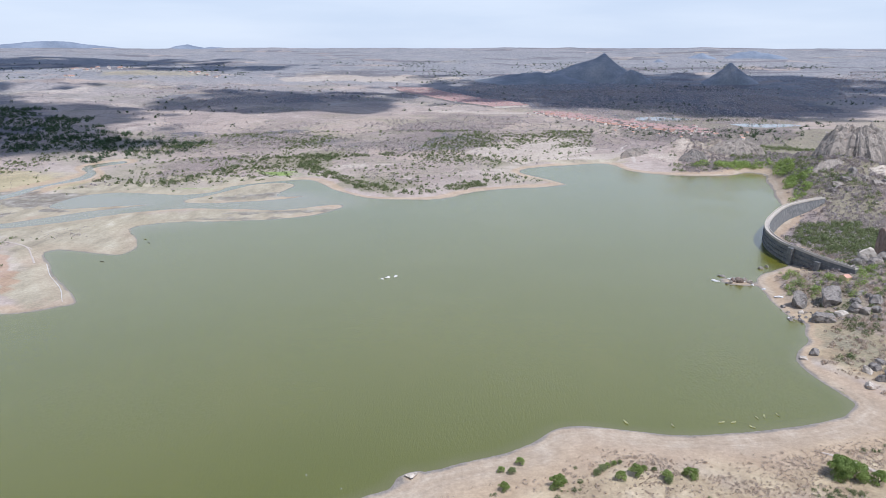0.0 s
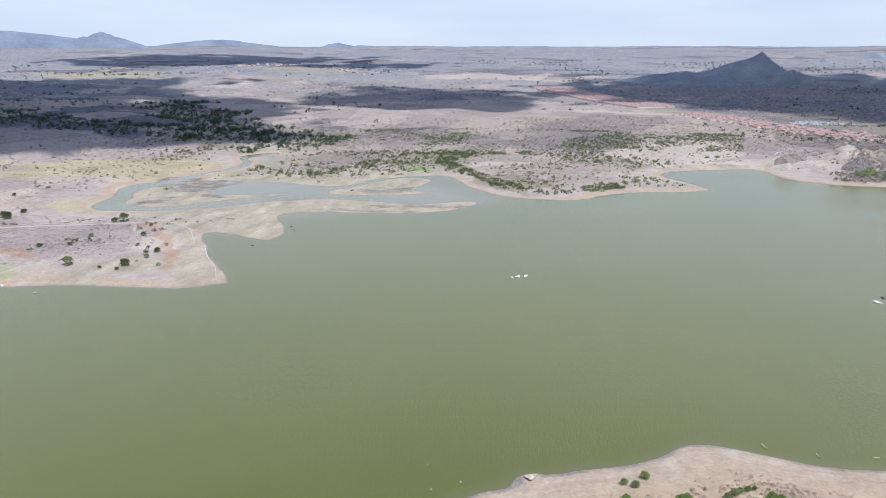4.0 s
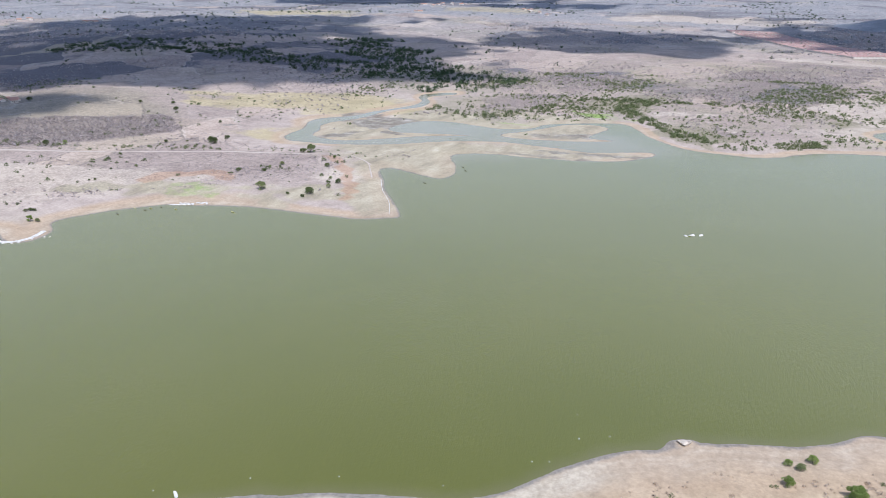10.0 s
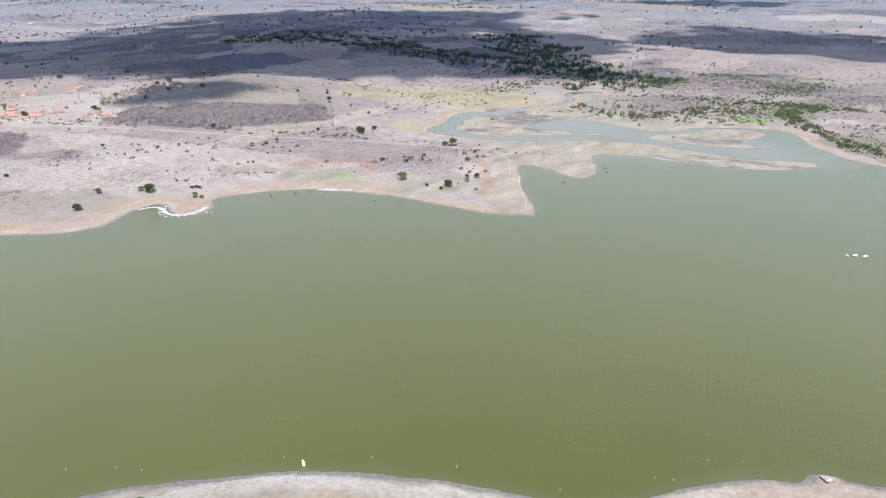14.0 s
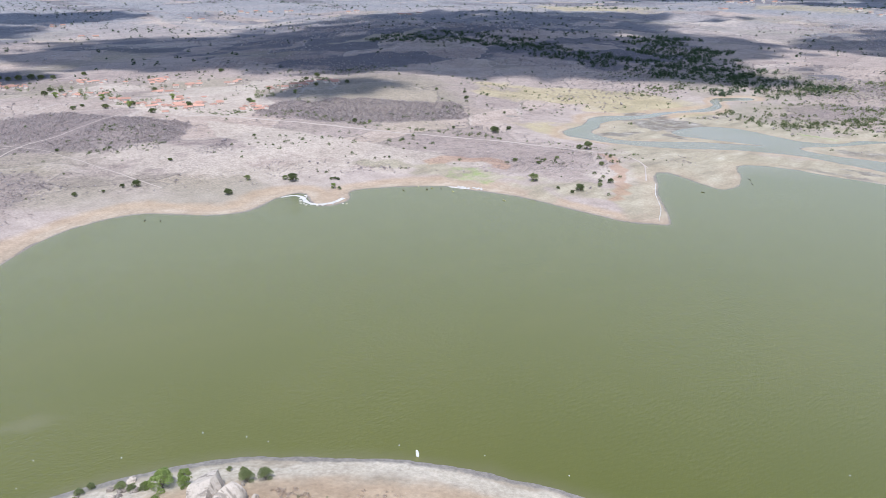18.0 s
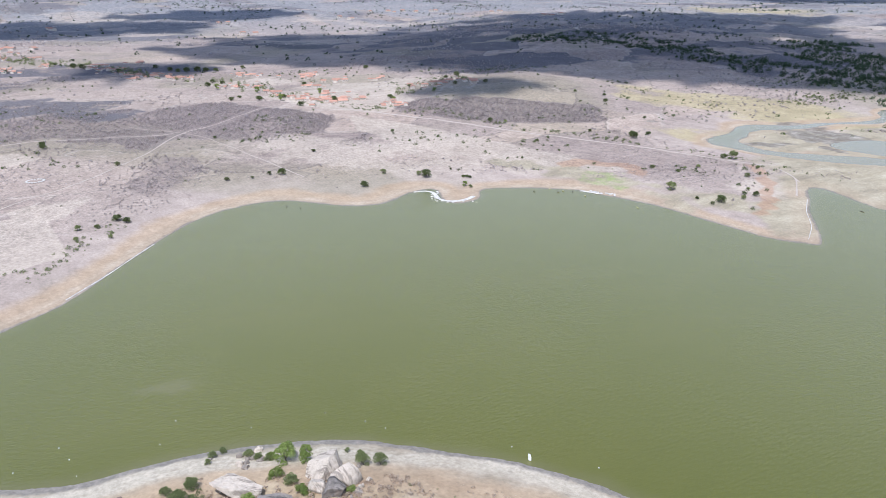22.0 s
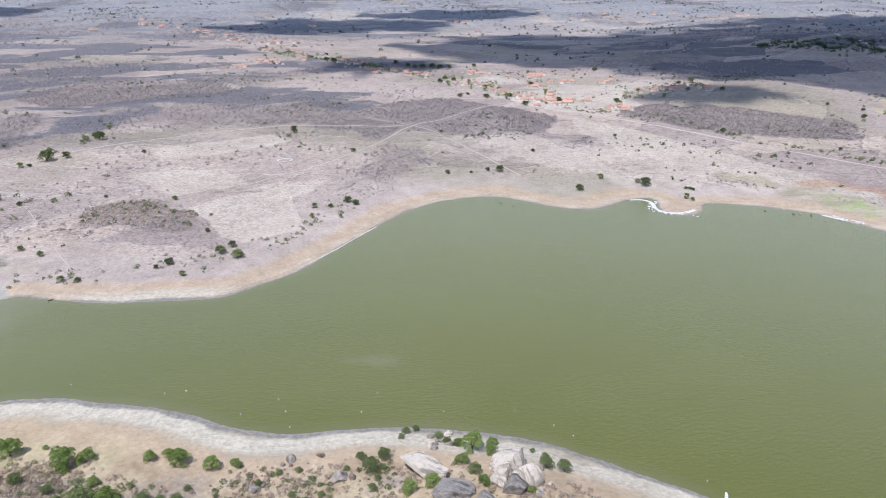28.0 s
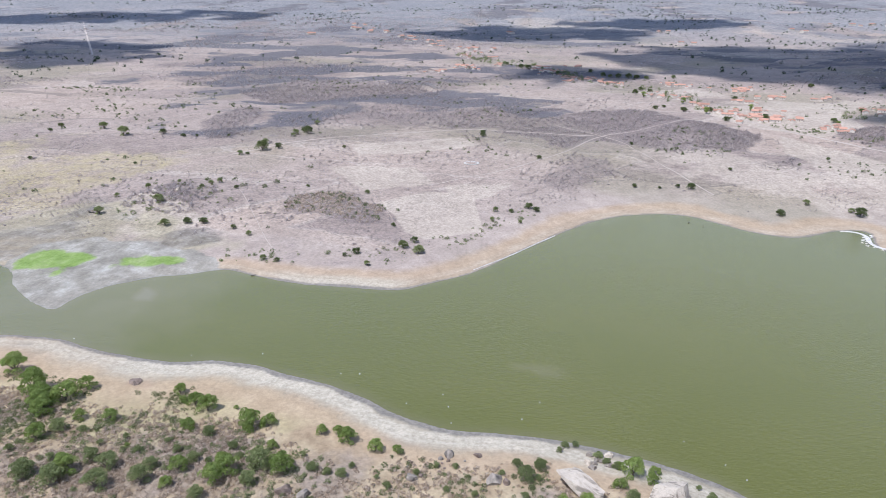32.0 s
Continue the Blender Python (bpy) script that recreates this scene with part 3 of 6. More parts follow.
LAKE = rounded(SPIT + CREEK + NORTH + EAST + SOUTH + WEST)
CELL, X0, Y0, X1, Y1 = 2.5, -560, -420, 480, 940
gx, gy = np.meshgrid(np.arange(X0, X1 + 1, CELL), np.arange(Y0, Y1 + 1, CELL))
SHORE = signed(LAKE, gx, gy)
for bar in (MUD_BAR, ISLET, SHORE_SPOT):
    SHORE = np.maximum(SHORE, -signed(rounded(bar), gx, gy))
SHORE = SHORE + (fractal(gx, gy, 14, 7) - 0.5) * 2.4


def shore(x, y):
    """Metres from the water's edge, negative in the water."""
    x, y = np.asarray(x, float), np.asarray(y, float)
    u, v = np.clip((x - X0) / CELL, 0, gx.shape[1] - 1.001), np.clip((y - Y0) / CELL, 0, gx.shape[0] - 1.001)
    i, j = u.astype(int), v.astype(int)
    u, v = u - i, v - j
    near = (SHORE[j, i] * (1 - u) + SHORE[j, i + 1] * u) * (1 - v) + (SHORE[j + 1, i] * (1 - u) + SHORE[j + 1, i + 1] * u) * v
    return near + np.hypot(np.maximum(np.maximum(X0 - x, x - X1), 0), np.maximum(np.maximum(Y0 - y, y - Y1), 0))


def spots(x, y, rows):
    """Soft ellipses: x, y, half width, half depth, turn in degrees, amount."""
    out = np.zeros(np.shape(x))
    for cx, cy, rx, ry, turn, amount in rows:
        c, s = math.cos(radians(turn)), math.sin(radians(turn))
        u, v = ((x - cx) * c + (y - cy) * s) / rx, (-(x - cx) * s + (y - cy) * c) / ry
        near = np.hypot(u, v)
        hit = near < 2.4
        if hit.any():
            x_, y_ = np.asarray(x)[hit], np.asarray(y)[hit]
            ragged = (fractal(x_, y_, max(min(rx, ry) * 0.9, 4), 83, 4) - 0.5) * 2.0
            out[hit] = np.maximum(out[hit], amount * np.clip(1.5 - near[hit] - ragged, 0, 1))
    return out


GRASS = [(-162, 690, 34, 11, -8, 0.75), (-225, 612, 40, 5, -5, 0.45)]
MEADOW = [(-187, -125, 9, 14, 20, 1.0), (-184, -114, 9, 14, 20, 1.0), (-191, -108, 9, 14, 20, 1.0), (-179, -91, 9, 14, 20, 1.0), (-191, -135, 9, 14, 20, 1.0), (-470, 625, 110, 55, 10, 0.95), (-390, 480, 40, 30, 0, 0.6), (-330, 530, 40, 35, 0, 0.45), (-235, 480, 60, 30, 0, 0.5), (-445, -255, 70, 60, 0, 0.5), (-420, -290, 120, 80, 0, 0.5),
          (-182, -88, 19, 56, 10, 1.0), (-196, -122, 9, 22, 0, 0.85), (-160, 0, 9, 50, 0, 0.4), (-1400, 1900, 300, 200, 0, 0.6), (-900, 2300, 300, 150, 0, 0.5)]
BARE = [(-215, 440, 45, 60, 20, 0.75), (-240, 385, 30, 45, 35, 0.8), (-150, 515, 70, 12, 8, 0.8), (-330, 590, 30, 60, 0, 0.6), (-255, 565, 50, 14, 10, 0.6), (-170, 655, 50, 16, 0, 0.6), (-470, 180, 90, 60, 35, 0.6), (-430, 270, 90, 40, 35, 0.55), (180, 780, 80, 30, 0, 0.7),
        (60, 690, 70, 40, 20, 0.5), (-80, 720, 45, 14, 0, 0.7), (-780, 330, 200, 50, 50, 0.6), (-1400, 500, 250, 90, 65, 0.5), (-1700, 900, 300, 90, 50, 0.5),
        (-250, 2300, 400, 130, 0, 0.7), (60, 1350, 150, 40, -20, 0.7), (-900, 1700, 300, 70, 30, 0.5), (-900, -150, 200, 60, 80, 0.4), (70, 150, 60, 25, 0, 0.35), (-2200, 200, 300, 150, 0, 0.5)]
THICKET = [(-146, -72, 20, 85, 0, 0.55), (235, 330, 60, 70, 0, 0.8), (262, 430, 45, 65, 0, 0.85), (340, 570, 85, 105, 0, 0.85), (-700, -50, 110, 120, 0, 0.6), (-1000, -250, 260, 180, 60, 0.6), (-1250, 1000, 330, 230, 40, 0.65),
           (-60, 900, 240, 120, 0, 0.55), (-250, 900, 150, 90, 0, 0.5), (-300, 1700, 500, 250, 0, 0.5), (700, 1800, 600, 500, 0, 0.9), (330, 620, 110, 120, 0, 0.6), (-900, 620, 200, 120, 40, 0.5), (270, 430, 70, 60, 0, 0.5),
           (-1900, -500, 600, 500, 0, 0.6), (-380, -175, 25, 18, 0, 0.6), (-80, 60, 70, 70, 0, 0.4)]
MUD = [(-369, 589, 30, 14, 0, 0.95), (-331, 554, 30, 14, 0, 0.95), (-324, 577, 30, 14, 0, 0.95), (-340, 555, 34, 16, -20, 0.9), (-298, 526, 16, 6, 0, 0.8), (-120, 522, 50, 6, 10, 0.8), (-128, 604, 14, 9, 0, 0.9), (-278, -172, 22, 60, 40, 0.55), (-300, -160, 14, 40, 60, 0.5), (-175, 575, 30, 16, 30, 0.6), (-300, -170, 20, 45, 45, 0.65), (-330, -200, 60, 30, 30, 0.5), (-250, -190, 14, 40, 50, 0.75), (-335, 500, 26, 10, 55, 0.7), (-145, 590, 22, 12, 20, 0.8), (-160, 500, 50, 7, 5, 0.6), (-220, -130, 7, 45, 10, 0.5), (-300, 545, 15, 10, 0, 0.6), (-440, 480, 14, 8, 0, 0.6), (-310, -230, 50, 40, 0, 0.6)]
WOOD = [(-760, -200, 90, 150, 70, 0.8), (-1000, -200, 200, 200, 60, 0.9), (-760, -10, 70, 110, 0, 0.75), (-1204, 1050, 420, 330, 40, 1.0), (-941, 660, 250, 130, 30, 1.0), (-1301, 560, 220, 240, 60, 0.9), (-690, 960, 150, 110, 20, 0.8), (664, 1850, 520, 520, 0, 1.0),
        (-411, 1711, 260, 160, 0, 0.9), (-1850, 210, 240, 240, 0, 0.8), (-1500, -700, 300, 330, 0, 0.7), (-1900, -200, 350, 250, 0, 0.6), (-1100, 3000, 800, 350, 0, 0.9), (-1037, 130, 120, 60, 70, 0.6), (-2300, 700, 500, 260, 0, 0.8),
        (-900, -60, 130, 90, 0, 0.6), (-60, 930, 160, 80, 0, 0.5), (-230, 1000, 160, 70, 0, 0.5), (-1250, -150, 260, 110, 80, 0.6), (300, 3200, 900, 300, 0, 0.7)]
FLATS = [(-225, 430, 40, 70, 15, 1.0), (-250, 470, 60, 45, 0, 0.9), (-160, 510, 90, 22, 8, 1.0), (-330, 520, 50, 50, 0, 0.8), (-270, 560, 70, 35, 10, 0.9), (-160, 600, 60, 50, 0, 0.9), (-190, 655, 70, 18, -5, 0.8), (-300, 600, 50, 40, 0, 0.7), (-250, 330, 40, 20, 20, 0.7), (-205, 350, 22, 45, 25, 1.0), (-310, -200, 50, 55, 0, 0.9), (-340, 300, 60, 14, 25, 0.6), (100, 655, 40, 20, 20, 0.5), (150, 765, 60, 12, 5, 0.6)]
EARTH = [(-130, -40, 75, 190, 0, 1.0), (-160, -90, 30, 70, 0, 0.9), (-60, 110, 80, 60, 0, 0.9), (80, 150, 110, 50, 0, 0.9), (210, 300, 70, 110, 0, 1.0), (340, 600, 110, 120, 0, 0.6), (280, 460, 60, 70, 0, 0.7), (-335, 120, 40, 90, -20, 0.4)]
HILLS = [(370, 640, 60, 12), (312, 800, 34, 15), (268, 792, 18, 8), (212, 788, 20, 5), (225, 350, 30, 3), (345, 640, 80, 14), (330, 560, 45, 10), (260, 790, 40, 9), (240, 330, 40, 6), (-385, -175, 35, 7), (-640, 470, 120, 14), (-1000, 950, 300, 26), (-1500, 1400, 400, 25), (-900, 1900, 500, 24), (-110, 55, 60, 5), (100, 130, 60, 4)]


# fields and thickets with straight or ragged borders: what grows there, how much, the corners
PARCELS = [
    ("grass", 0.44, [(-328, 297), (-340, 319), (-325, 329), (-298, 320), (-297, 304), (-313, 294)]),
    ("rust", 0.9, [(-367, 307), (-365, 335), (-343, 354), (-309, 342), (-309, 335), (-336, 341), (-350, 324), (-350, 300)]),
    ("rust", 1.0, [(-301, 424), (-281, 423), (-243, 379), (-220, 335), (-225, 333), (-245, 370), (-274, 402)]),
    ("olive", 0.7, [(183, 349), (251, 379), (162, 233), (157, 252), (159, 275), (167, 301)]),
    ("olive", 0.85, [(298, 726), (520, 1055), (695, 1110), (251, 379), (280, 471), (293, 579), (313, 644)]),
    ("thicket", 0.85, [(365, 1625), (482, 1497), (608, 1199), (436, 879), (319, 869), (245, 965)]),
    ("olive", 0.6, [(365, 1625), (482, 1497), (608, 1199), (436, 879), (319, 869), (245, 965)]),
    ("olive", 0.5, [(-334, 641), (-357, 798), (-308, 1192), (239, 1432), (298, 1069), (182, 795), (80, 738), (105, 631), (-3, 590), (-92, 621), (-143, 721), (-206, 646)]),
    ("olive", 1.0, [(-191, 754), (-164, 824), (-95, 867), (-113, 758), (-123, 680)]),
    ("olive", 1.0, [(-102, 623), (-80, 693), (-22, 621), (-43, 577)]),
    ("olive", 1.0, [(43, 743), (110, 822), (99, 768), (53, 729)]),
    ("silt", 1.0, [(-283, -211), (-316, -216), (-323, -191), (-317, -162), (-309, -134), (-291, -111), (-283, -103), (-279, -132), (-271, -154), (-244, -160), (-239, -169), (-261, -197)]),
    ("grass", 1.0, [(-283, -205), (-307, -207), (-305, -193), (-308, -183), (-286, -173), (-279, -183)]),
    ("grass", 1.0, [(-287, -163), (-296, -158), (-301, -140), (-293, -134), (-286, -151)]),
    ("bare", 0.8, [(-353, -207), (-372, -206), (-380, -185), (-370, -160), (-350, -142), (-333, -146), (-323, -165), (-331, -186)]),
    ("bare", 1.0, [(-386, -54), (-415, -26), (-414, 0), (-343, 6), (-328, -23), (-339, -34), (-367, -43)]),
    ("bare", 0.8, [(-472, -59), (-475, -40), (-435, -24), (-422, -41)]),
    ("bare", 0.6, [(-468, -102), (-475, -59), (-425, -41), (-408, -65), (-435, -83)]),
    ("bare", 0.55, [(-434, -20), (-437, 10), (-449, 34), (-400, 9), (-408, -16)]),
    ("bare", 0.55, [(-544, -100), (-577, -10), (-548, 8), (-510, -45), (-500, -86)]),
    ("thicket", 0.75, [(-392, -107), (-411, -98), (-409, -70), (-379, -52), (-356, -48), (-345, -69), (-361, -95)]),
    ("thicket", 0.42, [(-376, -140), (-410, -110), (-412, -58), (-335, -35), (-317, -22), (-278, -32), (-295, -89), (-341, -112)]),
    ("thicket", 1.0, [(-602, 23), (-666, 53), (-715, 92), (-722, 182), (-603, 248), (-535, 209), (-524, 147), (-572, 101), (-548, 70)]),
    ("thicket", 0.55, [(-447, 41), (-526, 75), (-507, 107), (-455, 106), (-417, 52)]),
    ("thicket", 0.8, [(-625, -244), (-722, -235), (-685, -196), (-561, -199), (-550, -218)]),
    ("thicket", 0.85, [(-807, -276), (-974, -236), (-921, -79), (-792, -28), (-769, -119), (-726, -206)]),
    ("thicket", 0.9, [(-668, -46), (-722, 12), (-727, 87), (-627, 30), (-610, -19)]),
    ("thicket", 0.8, [(-499, 193), (-520, 239), (-484, 238), (-470, 200)]),
    ("wood", 0.9, [(-1764, -646), (-1601, -376), (-1337, -120), (-1142, -170), (-1003, -377)]),
    ("thicket", 0.95, [(-607, 296), (-624, 348), (-574, 407), (-509, 469), (-455, 444), (-494, 350), (-563, 301)]),
    ("bare", 0.6, [(-609, 259), (-540, 288), (-319, 347), (-343, 296), (-444, 253), (-537, 236)]),
    ("bare", 0.7, [(-738, 213), (-758, 288), (-719, 360), (-622, 340), (-589, 287), (-651, 245)]),
    ("bare", 0.42, [(-200, 844), (-158, 908), (-141, 832), (-185, 798)]),
    ("bare", 0.42, [(-118, 991), (-76, 1048), (-72, 924), (-107, 907)]),
    ("bare", 0.7, [(23, 823), (93, 961), (167, 968), (182, 833), (80, 738)]),
    ("thicket", 0.6, [(-144, 956), (20, 1302), (152, 1247), (24, 885), (-56, 798)]),
    ("thicket", 0.6, [(-325, 757), (-202, 812), (-219, 685), (-261, 636)]),
]


def parcels(x, y, kind):
    """How much of one kind of ground the mapped fields give: crisp for bare soil, ragged for thicket."""
    x, y = np.asarray(x, float), np.asarray(y, float)
    out = np.zeros(x.shape)
    for k_, amount, corners_ in PARCELS:
        if k_ != kind:
            continue
        c_ = np.array(corners_, float)
        lo_, hi_ = c_.min(0) - 30, c_.max(0) + 30
        hit = (x > lo_[0]) & (x < hi_[0]) & (y > lo_[1]) & (y < hi_[1])
        if not hit.any():
            continue
        d_ = signed(c_, x[hit], y[hit])
        if kind == "bare":
            v_ = np.clip(0.5 - d_ / 5, 0, 1)
        elif kind in ("grass", "silt", "rust"):
            v_ = np.clip(0.5 - (d_ + (fractal(x[hit], y[hit], 11, 48) - 0.5) * 16) / 7, 0, 1)
        else:
            v_ = np.clip(0.5 - (d_ + (fractal(x[hit], y[hit], 26, 47) - 0.5) * 34) / 14, 0, 1)
        out[hit] = np.maximum(out[hit], v_ * amount)
    return out


PONDS = [(373, 1228, 48, 34, 3.0), (510, 1122, 55, 30, 3.0)]


def height(x, y):
    x, y = np.asarray(x, float), np.asarray(y, float)
    s = shore(x, y)
    r = np.hypot(x, y)
    k = np.clip((r - 1500) / 3350, 0, None)
    far = 120 * (1 - r / (r + 1e-6 + 18000 * k ** 2.5 + 3e5 * k ** 12))      # the plain climbs gently towards the far uplands
    flat = 1 - 0.75 * spots(x, y, [(-300, 560, 190, 150, 0, 1.0), (-310, -230, 70, 60, 0, 1.0)])
    rise = np.clip(s, 0, None)
    z = (1.8 * (1 - np.exp(-rise / 22)) + 1.5 * (1 - np.exp(-rise / 120)) + (fractal(x, y, 90, 3) - 0.5) * 5 * np.clip(rise / 90, 0, 1) + (fractal(x, y, 9, 11) - 0.5) * 0.5 * np.clip(rise / 15, 0, 1)) * flat
    for hx, hy, hr, hh in HILLS:
        z = z + hh * np.exp(-((x - hx) ** 2 + (y - hy) ** 2) / hr ** 2) * np.clip(rise / 25, 0, 1) * (0.75 + 0.5 * fractal(x, y, 25, 5))
    z = z + (fractal(x, y, 420, 21) - 0.5) * 22 * np.clip((r - 700) / 1500, 0, 1)
    for qx, qy, qa, qb, qz in PONDS:
        q = np.clip((3.2 - np.hypot((x - qx) / qa, (y - qy) / qb)) / 1.9, 0, 1)
        z = z * (1 - q) + qz * q
    return np.where(s > 0, z + 0.03, np.maximum(s * 0.1, -5)) + far


def at(x, y):
    return float(height(np.array([x]), np.array([y]))[0])


# ---- helpers for things ----
def link(name, mesh, mat, parent=None, label=""):
    ob = new(name, mesh)
    if mat and not mesh.materials:
        mesh.materials.append(mat)
    if parent:
        ob.parent = parent
    if label:
        tagged(ob, label)
    return ob


def mesh_of(name, verts, faces, smooth=False):
    me = bpy.data.meshes.new(name)
    me.from_pydata([tuple(v) for v in verts], [], [tuple(f) for f in faces])
    if smooth:
        me.polygons.foreach_set("use_smooth", np.ones(len(me.polygons), bool))
    return me


def big_mesh(name, verts, faces, smooth=False):
    """A mesh from numpy arrays; all faces have the same number of corners."""
    me = bpy.data.meshes.new(name)
    k = faces.shape[1]
    me.vertices.add(len(verts))
    me.vertices.foreach_set("co", np.ascontiguousarray(verts, np.float32).ravel())
    me.loops.add(faces.size)
    me.loops.foreach_set("vertex_index", np.ascontiguousarray(faces, np.int32).ravel())
    me.polygons.add(len(faces))
    me.polygons.foreach_set("loop_start", np.arange(0, faces.size, k, dtype=np.int32))
    me.polygons.foreach_set("loop_total", np.full(len(faces), k, np.int32))
    if smooth:
        me.polygons.foreach_set("use_smooth", np.ones(len(faces), bool))
    me.update(calc_edges=True)
    return me


def part(name, bm, mat, parent=None, label="", smooth=False):
    me = bpy.data.meshes.new(name)
    bm.to_mesh(me)
    bm.free()
    if smooth:
        me.polygons.foreach_set("use_smooth", np.ones(len(me.polygons), bool))
    return link(name, me, mat, parent, label)


def box(bm, x0, x1, y0, y1, z0, z1):
    m = Matrix.Translation(((x0 + x1) / 2, (y0 + y1) / 2, (z0 + z1) / 2)) @ Matrix.Diagonal((x1 - x0, y1 - y0, z1 - z0, 1))
    bmesh.ops.create_cube(bm, size=1, matrix=m)


def placed(x, y, z=None, turn=0.0, size=1.0):
    return Matrix.Translation((x, y, at(x, y) if z is None else z)) @ Matrix.Rotation(turn, 4, "Z") @ Matrix.Diagonal((size, size, size, 1))


# ---- the ground: one sheet to the horizon, finest where the shore lies ----
radii = [0.0, 0.001, 8.0, 20.0]
while radii[-1] < 1500:
    radii.append(max(radii[-1] * 1.0075, radii[-1] + 1.2))
while radii[-1] < 4850:
    radii.append(radii[-1] * 1.02)
radii = np.array(radii[1:-1] + [4850.0])
bearings = np.radians(np.concatenate([np.arange(-40, 132, 0.3), np.arange(132, 320, 3.0)]))
nr, na = len(radii), len(bearings)
bx, by = -np.sin(bearings)[None, :] * radii[:, None], np.cos(bearings)[None, :] * radii[:, None]
px, py = bx.ravel(), by.ravel()
pz = height(px, py)
verts = np.concatenate([np.stack([px, py, pz], 1), [[0, 0, at(0, 0)]]])
i, j = np.meshgrid(np.arange(nr - 1), np.arange(na), indexing="ij")
a, bq = i * na + j, i * na + (j + 1) % na
quads = np.stack([a, bq, bq + na, a + na], -1).reshape(-1, 4)
ground_mesh = big_mesh("ground", verts, quads[:, ::-1].copy(), True)
vx, vy = verts[:, 0], verts[:, 1]
# how wide the bleached strip is: broad on the near bank and the western flats, narrow on the far shores
strip = 0.26 - 0.15 * spots(vx, vy, [(175, 300, 60, 90, 0, 1.0), (300, 620, 80, 100, 0, 0.8), (-60, 600, 120, 50, 0, 0.7)]) + 0.12 * spots(vx, vy, [(-330, 120, 90, 190, 0, 1.0), (-290, -30, 60, 90, 0, 1.0)]) + 0.55 * spots(vx, vy, [(-190, -80, 60, 220, 0, 1.0), (-100, 130, 90, 70, 0, 1.0), (60, 190, 110, 40, 0, 0.8)]) + 0.8 * spots(vx, vy, [(-290, -210, 45, 55, 0, 1.0)]) + 0.35 * np.clip(fractal(vx, vy, 60, 31) * 2 - 0.7, 0, 1)
# distant and the far part of wood grow with range and carry painted haze
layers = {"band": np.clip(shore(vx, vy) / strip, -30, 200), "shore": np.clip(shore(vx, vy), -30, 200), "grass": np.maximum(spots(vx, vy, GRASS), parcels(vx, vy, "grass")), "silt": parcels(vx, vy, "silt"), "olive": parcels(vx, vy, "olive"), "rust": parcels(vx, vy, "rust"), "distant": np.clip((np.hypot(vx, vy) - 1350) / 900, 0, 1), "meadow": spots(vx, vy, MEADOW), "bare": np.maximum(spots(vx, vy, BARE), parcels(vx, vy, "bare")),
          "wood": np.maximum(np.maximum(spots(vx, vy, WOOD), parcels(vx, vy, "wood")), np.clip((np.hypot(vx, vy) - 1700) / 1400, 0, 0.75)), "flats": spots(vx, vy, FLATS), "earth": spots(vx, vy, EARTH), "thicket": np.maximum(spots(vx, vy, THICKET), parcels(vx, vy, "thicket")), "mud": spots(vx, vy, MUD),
          "dead": spots(vx, vy, [(-162, 25, 4, 7, 0, 0.9), (-165, -17, 5, 9, 10, 0.9), (-159, 11, 3, 7, 0, 0.5), (-190, -106, 4, 5, 0, 0.8)]),
          "bank": spots(vx, vy, [(-190, -60, 60, 170, 0, 1.0), (-110, 110, 80, 60, 0, 0.7), (-160, 50, 40, 60, 0, 0.8)])}
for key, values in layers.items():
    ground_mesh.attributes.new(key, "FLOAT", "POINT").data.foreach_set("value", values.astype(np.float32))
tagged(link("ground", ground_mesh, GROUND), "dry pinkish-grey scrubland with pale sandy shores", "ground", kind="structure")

wx, wy = np.meshgrid(np.arange(-420, 341, 4.0), np.arange(-300, 791, 4.0))
n_y, n_x = wx.shape
wi, wj = np.meshgrid(np.arange(n_y - 1), np.arange(n_x - 1), indexing="ij")
w0 = wi * n_x + wj
water_mesh = big_mesh("water", np.stack([wx.ravel(), wy.ravel(), np.zeros(wx.size)], 1), np.stack([w0, w0 + 1, w0 + n_x + 1, w0 + n_x], -1).reshape(-1, 4), True)
water_mesh.attributes.new("shore", "FLOAT", "POINT").data.foreach_set("value", np.clip(shore(wx.ravel(), wy.ravel()), -60, 20).astype(np.float32))
silt = spots(wx.ravel(), wy.ravel(), [(-206, 24, 8, 3, 70, 0.26), (-248, -140, 9, 16, 30, 0.5), (-250, -180, 18, 30, 40, 0.5), (-235, -225, 25, 40, 30, 0.5), (-290, 540, 90, 110, 0, 0.9), (-160, 560, 80, 40, 0, 0.8), (-370, 640, 60, 140, 0, 0.9), (-225, -190, 30, 60, 20, 0.4), (-240, -165, 34, 60, 30, 0.4), (-262, -135, 8, 5, 0, 0.9)])
water_mesh.attributes.new("silt", "FLOAT", "POINT").data.foreach_set("value", silt.astype(np.float32))
tagged(link("water", water_mesh, WATER), "calm murky green reservoir water with fine ripples", "water", kind="structure")


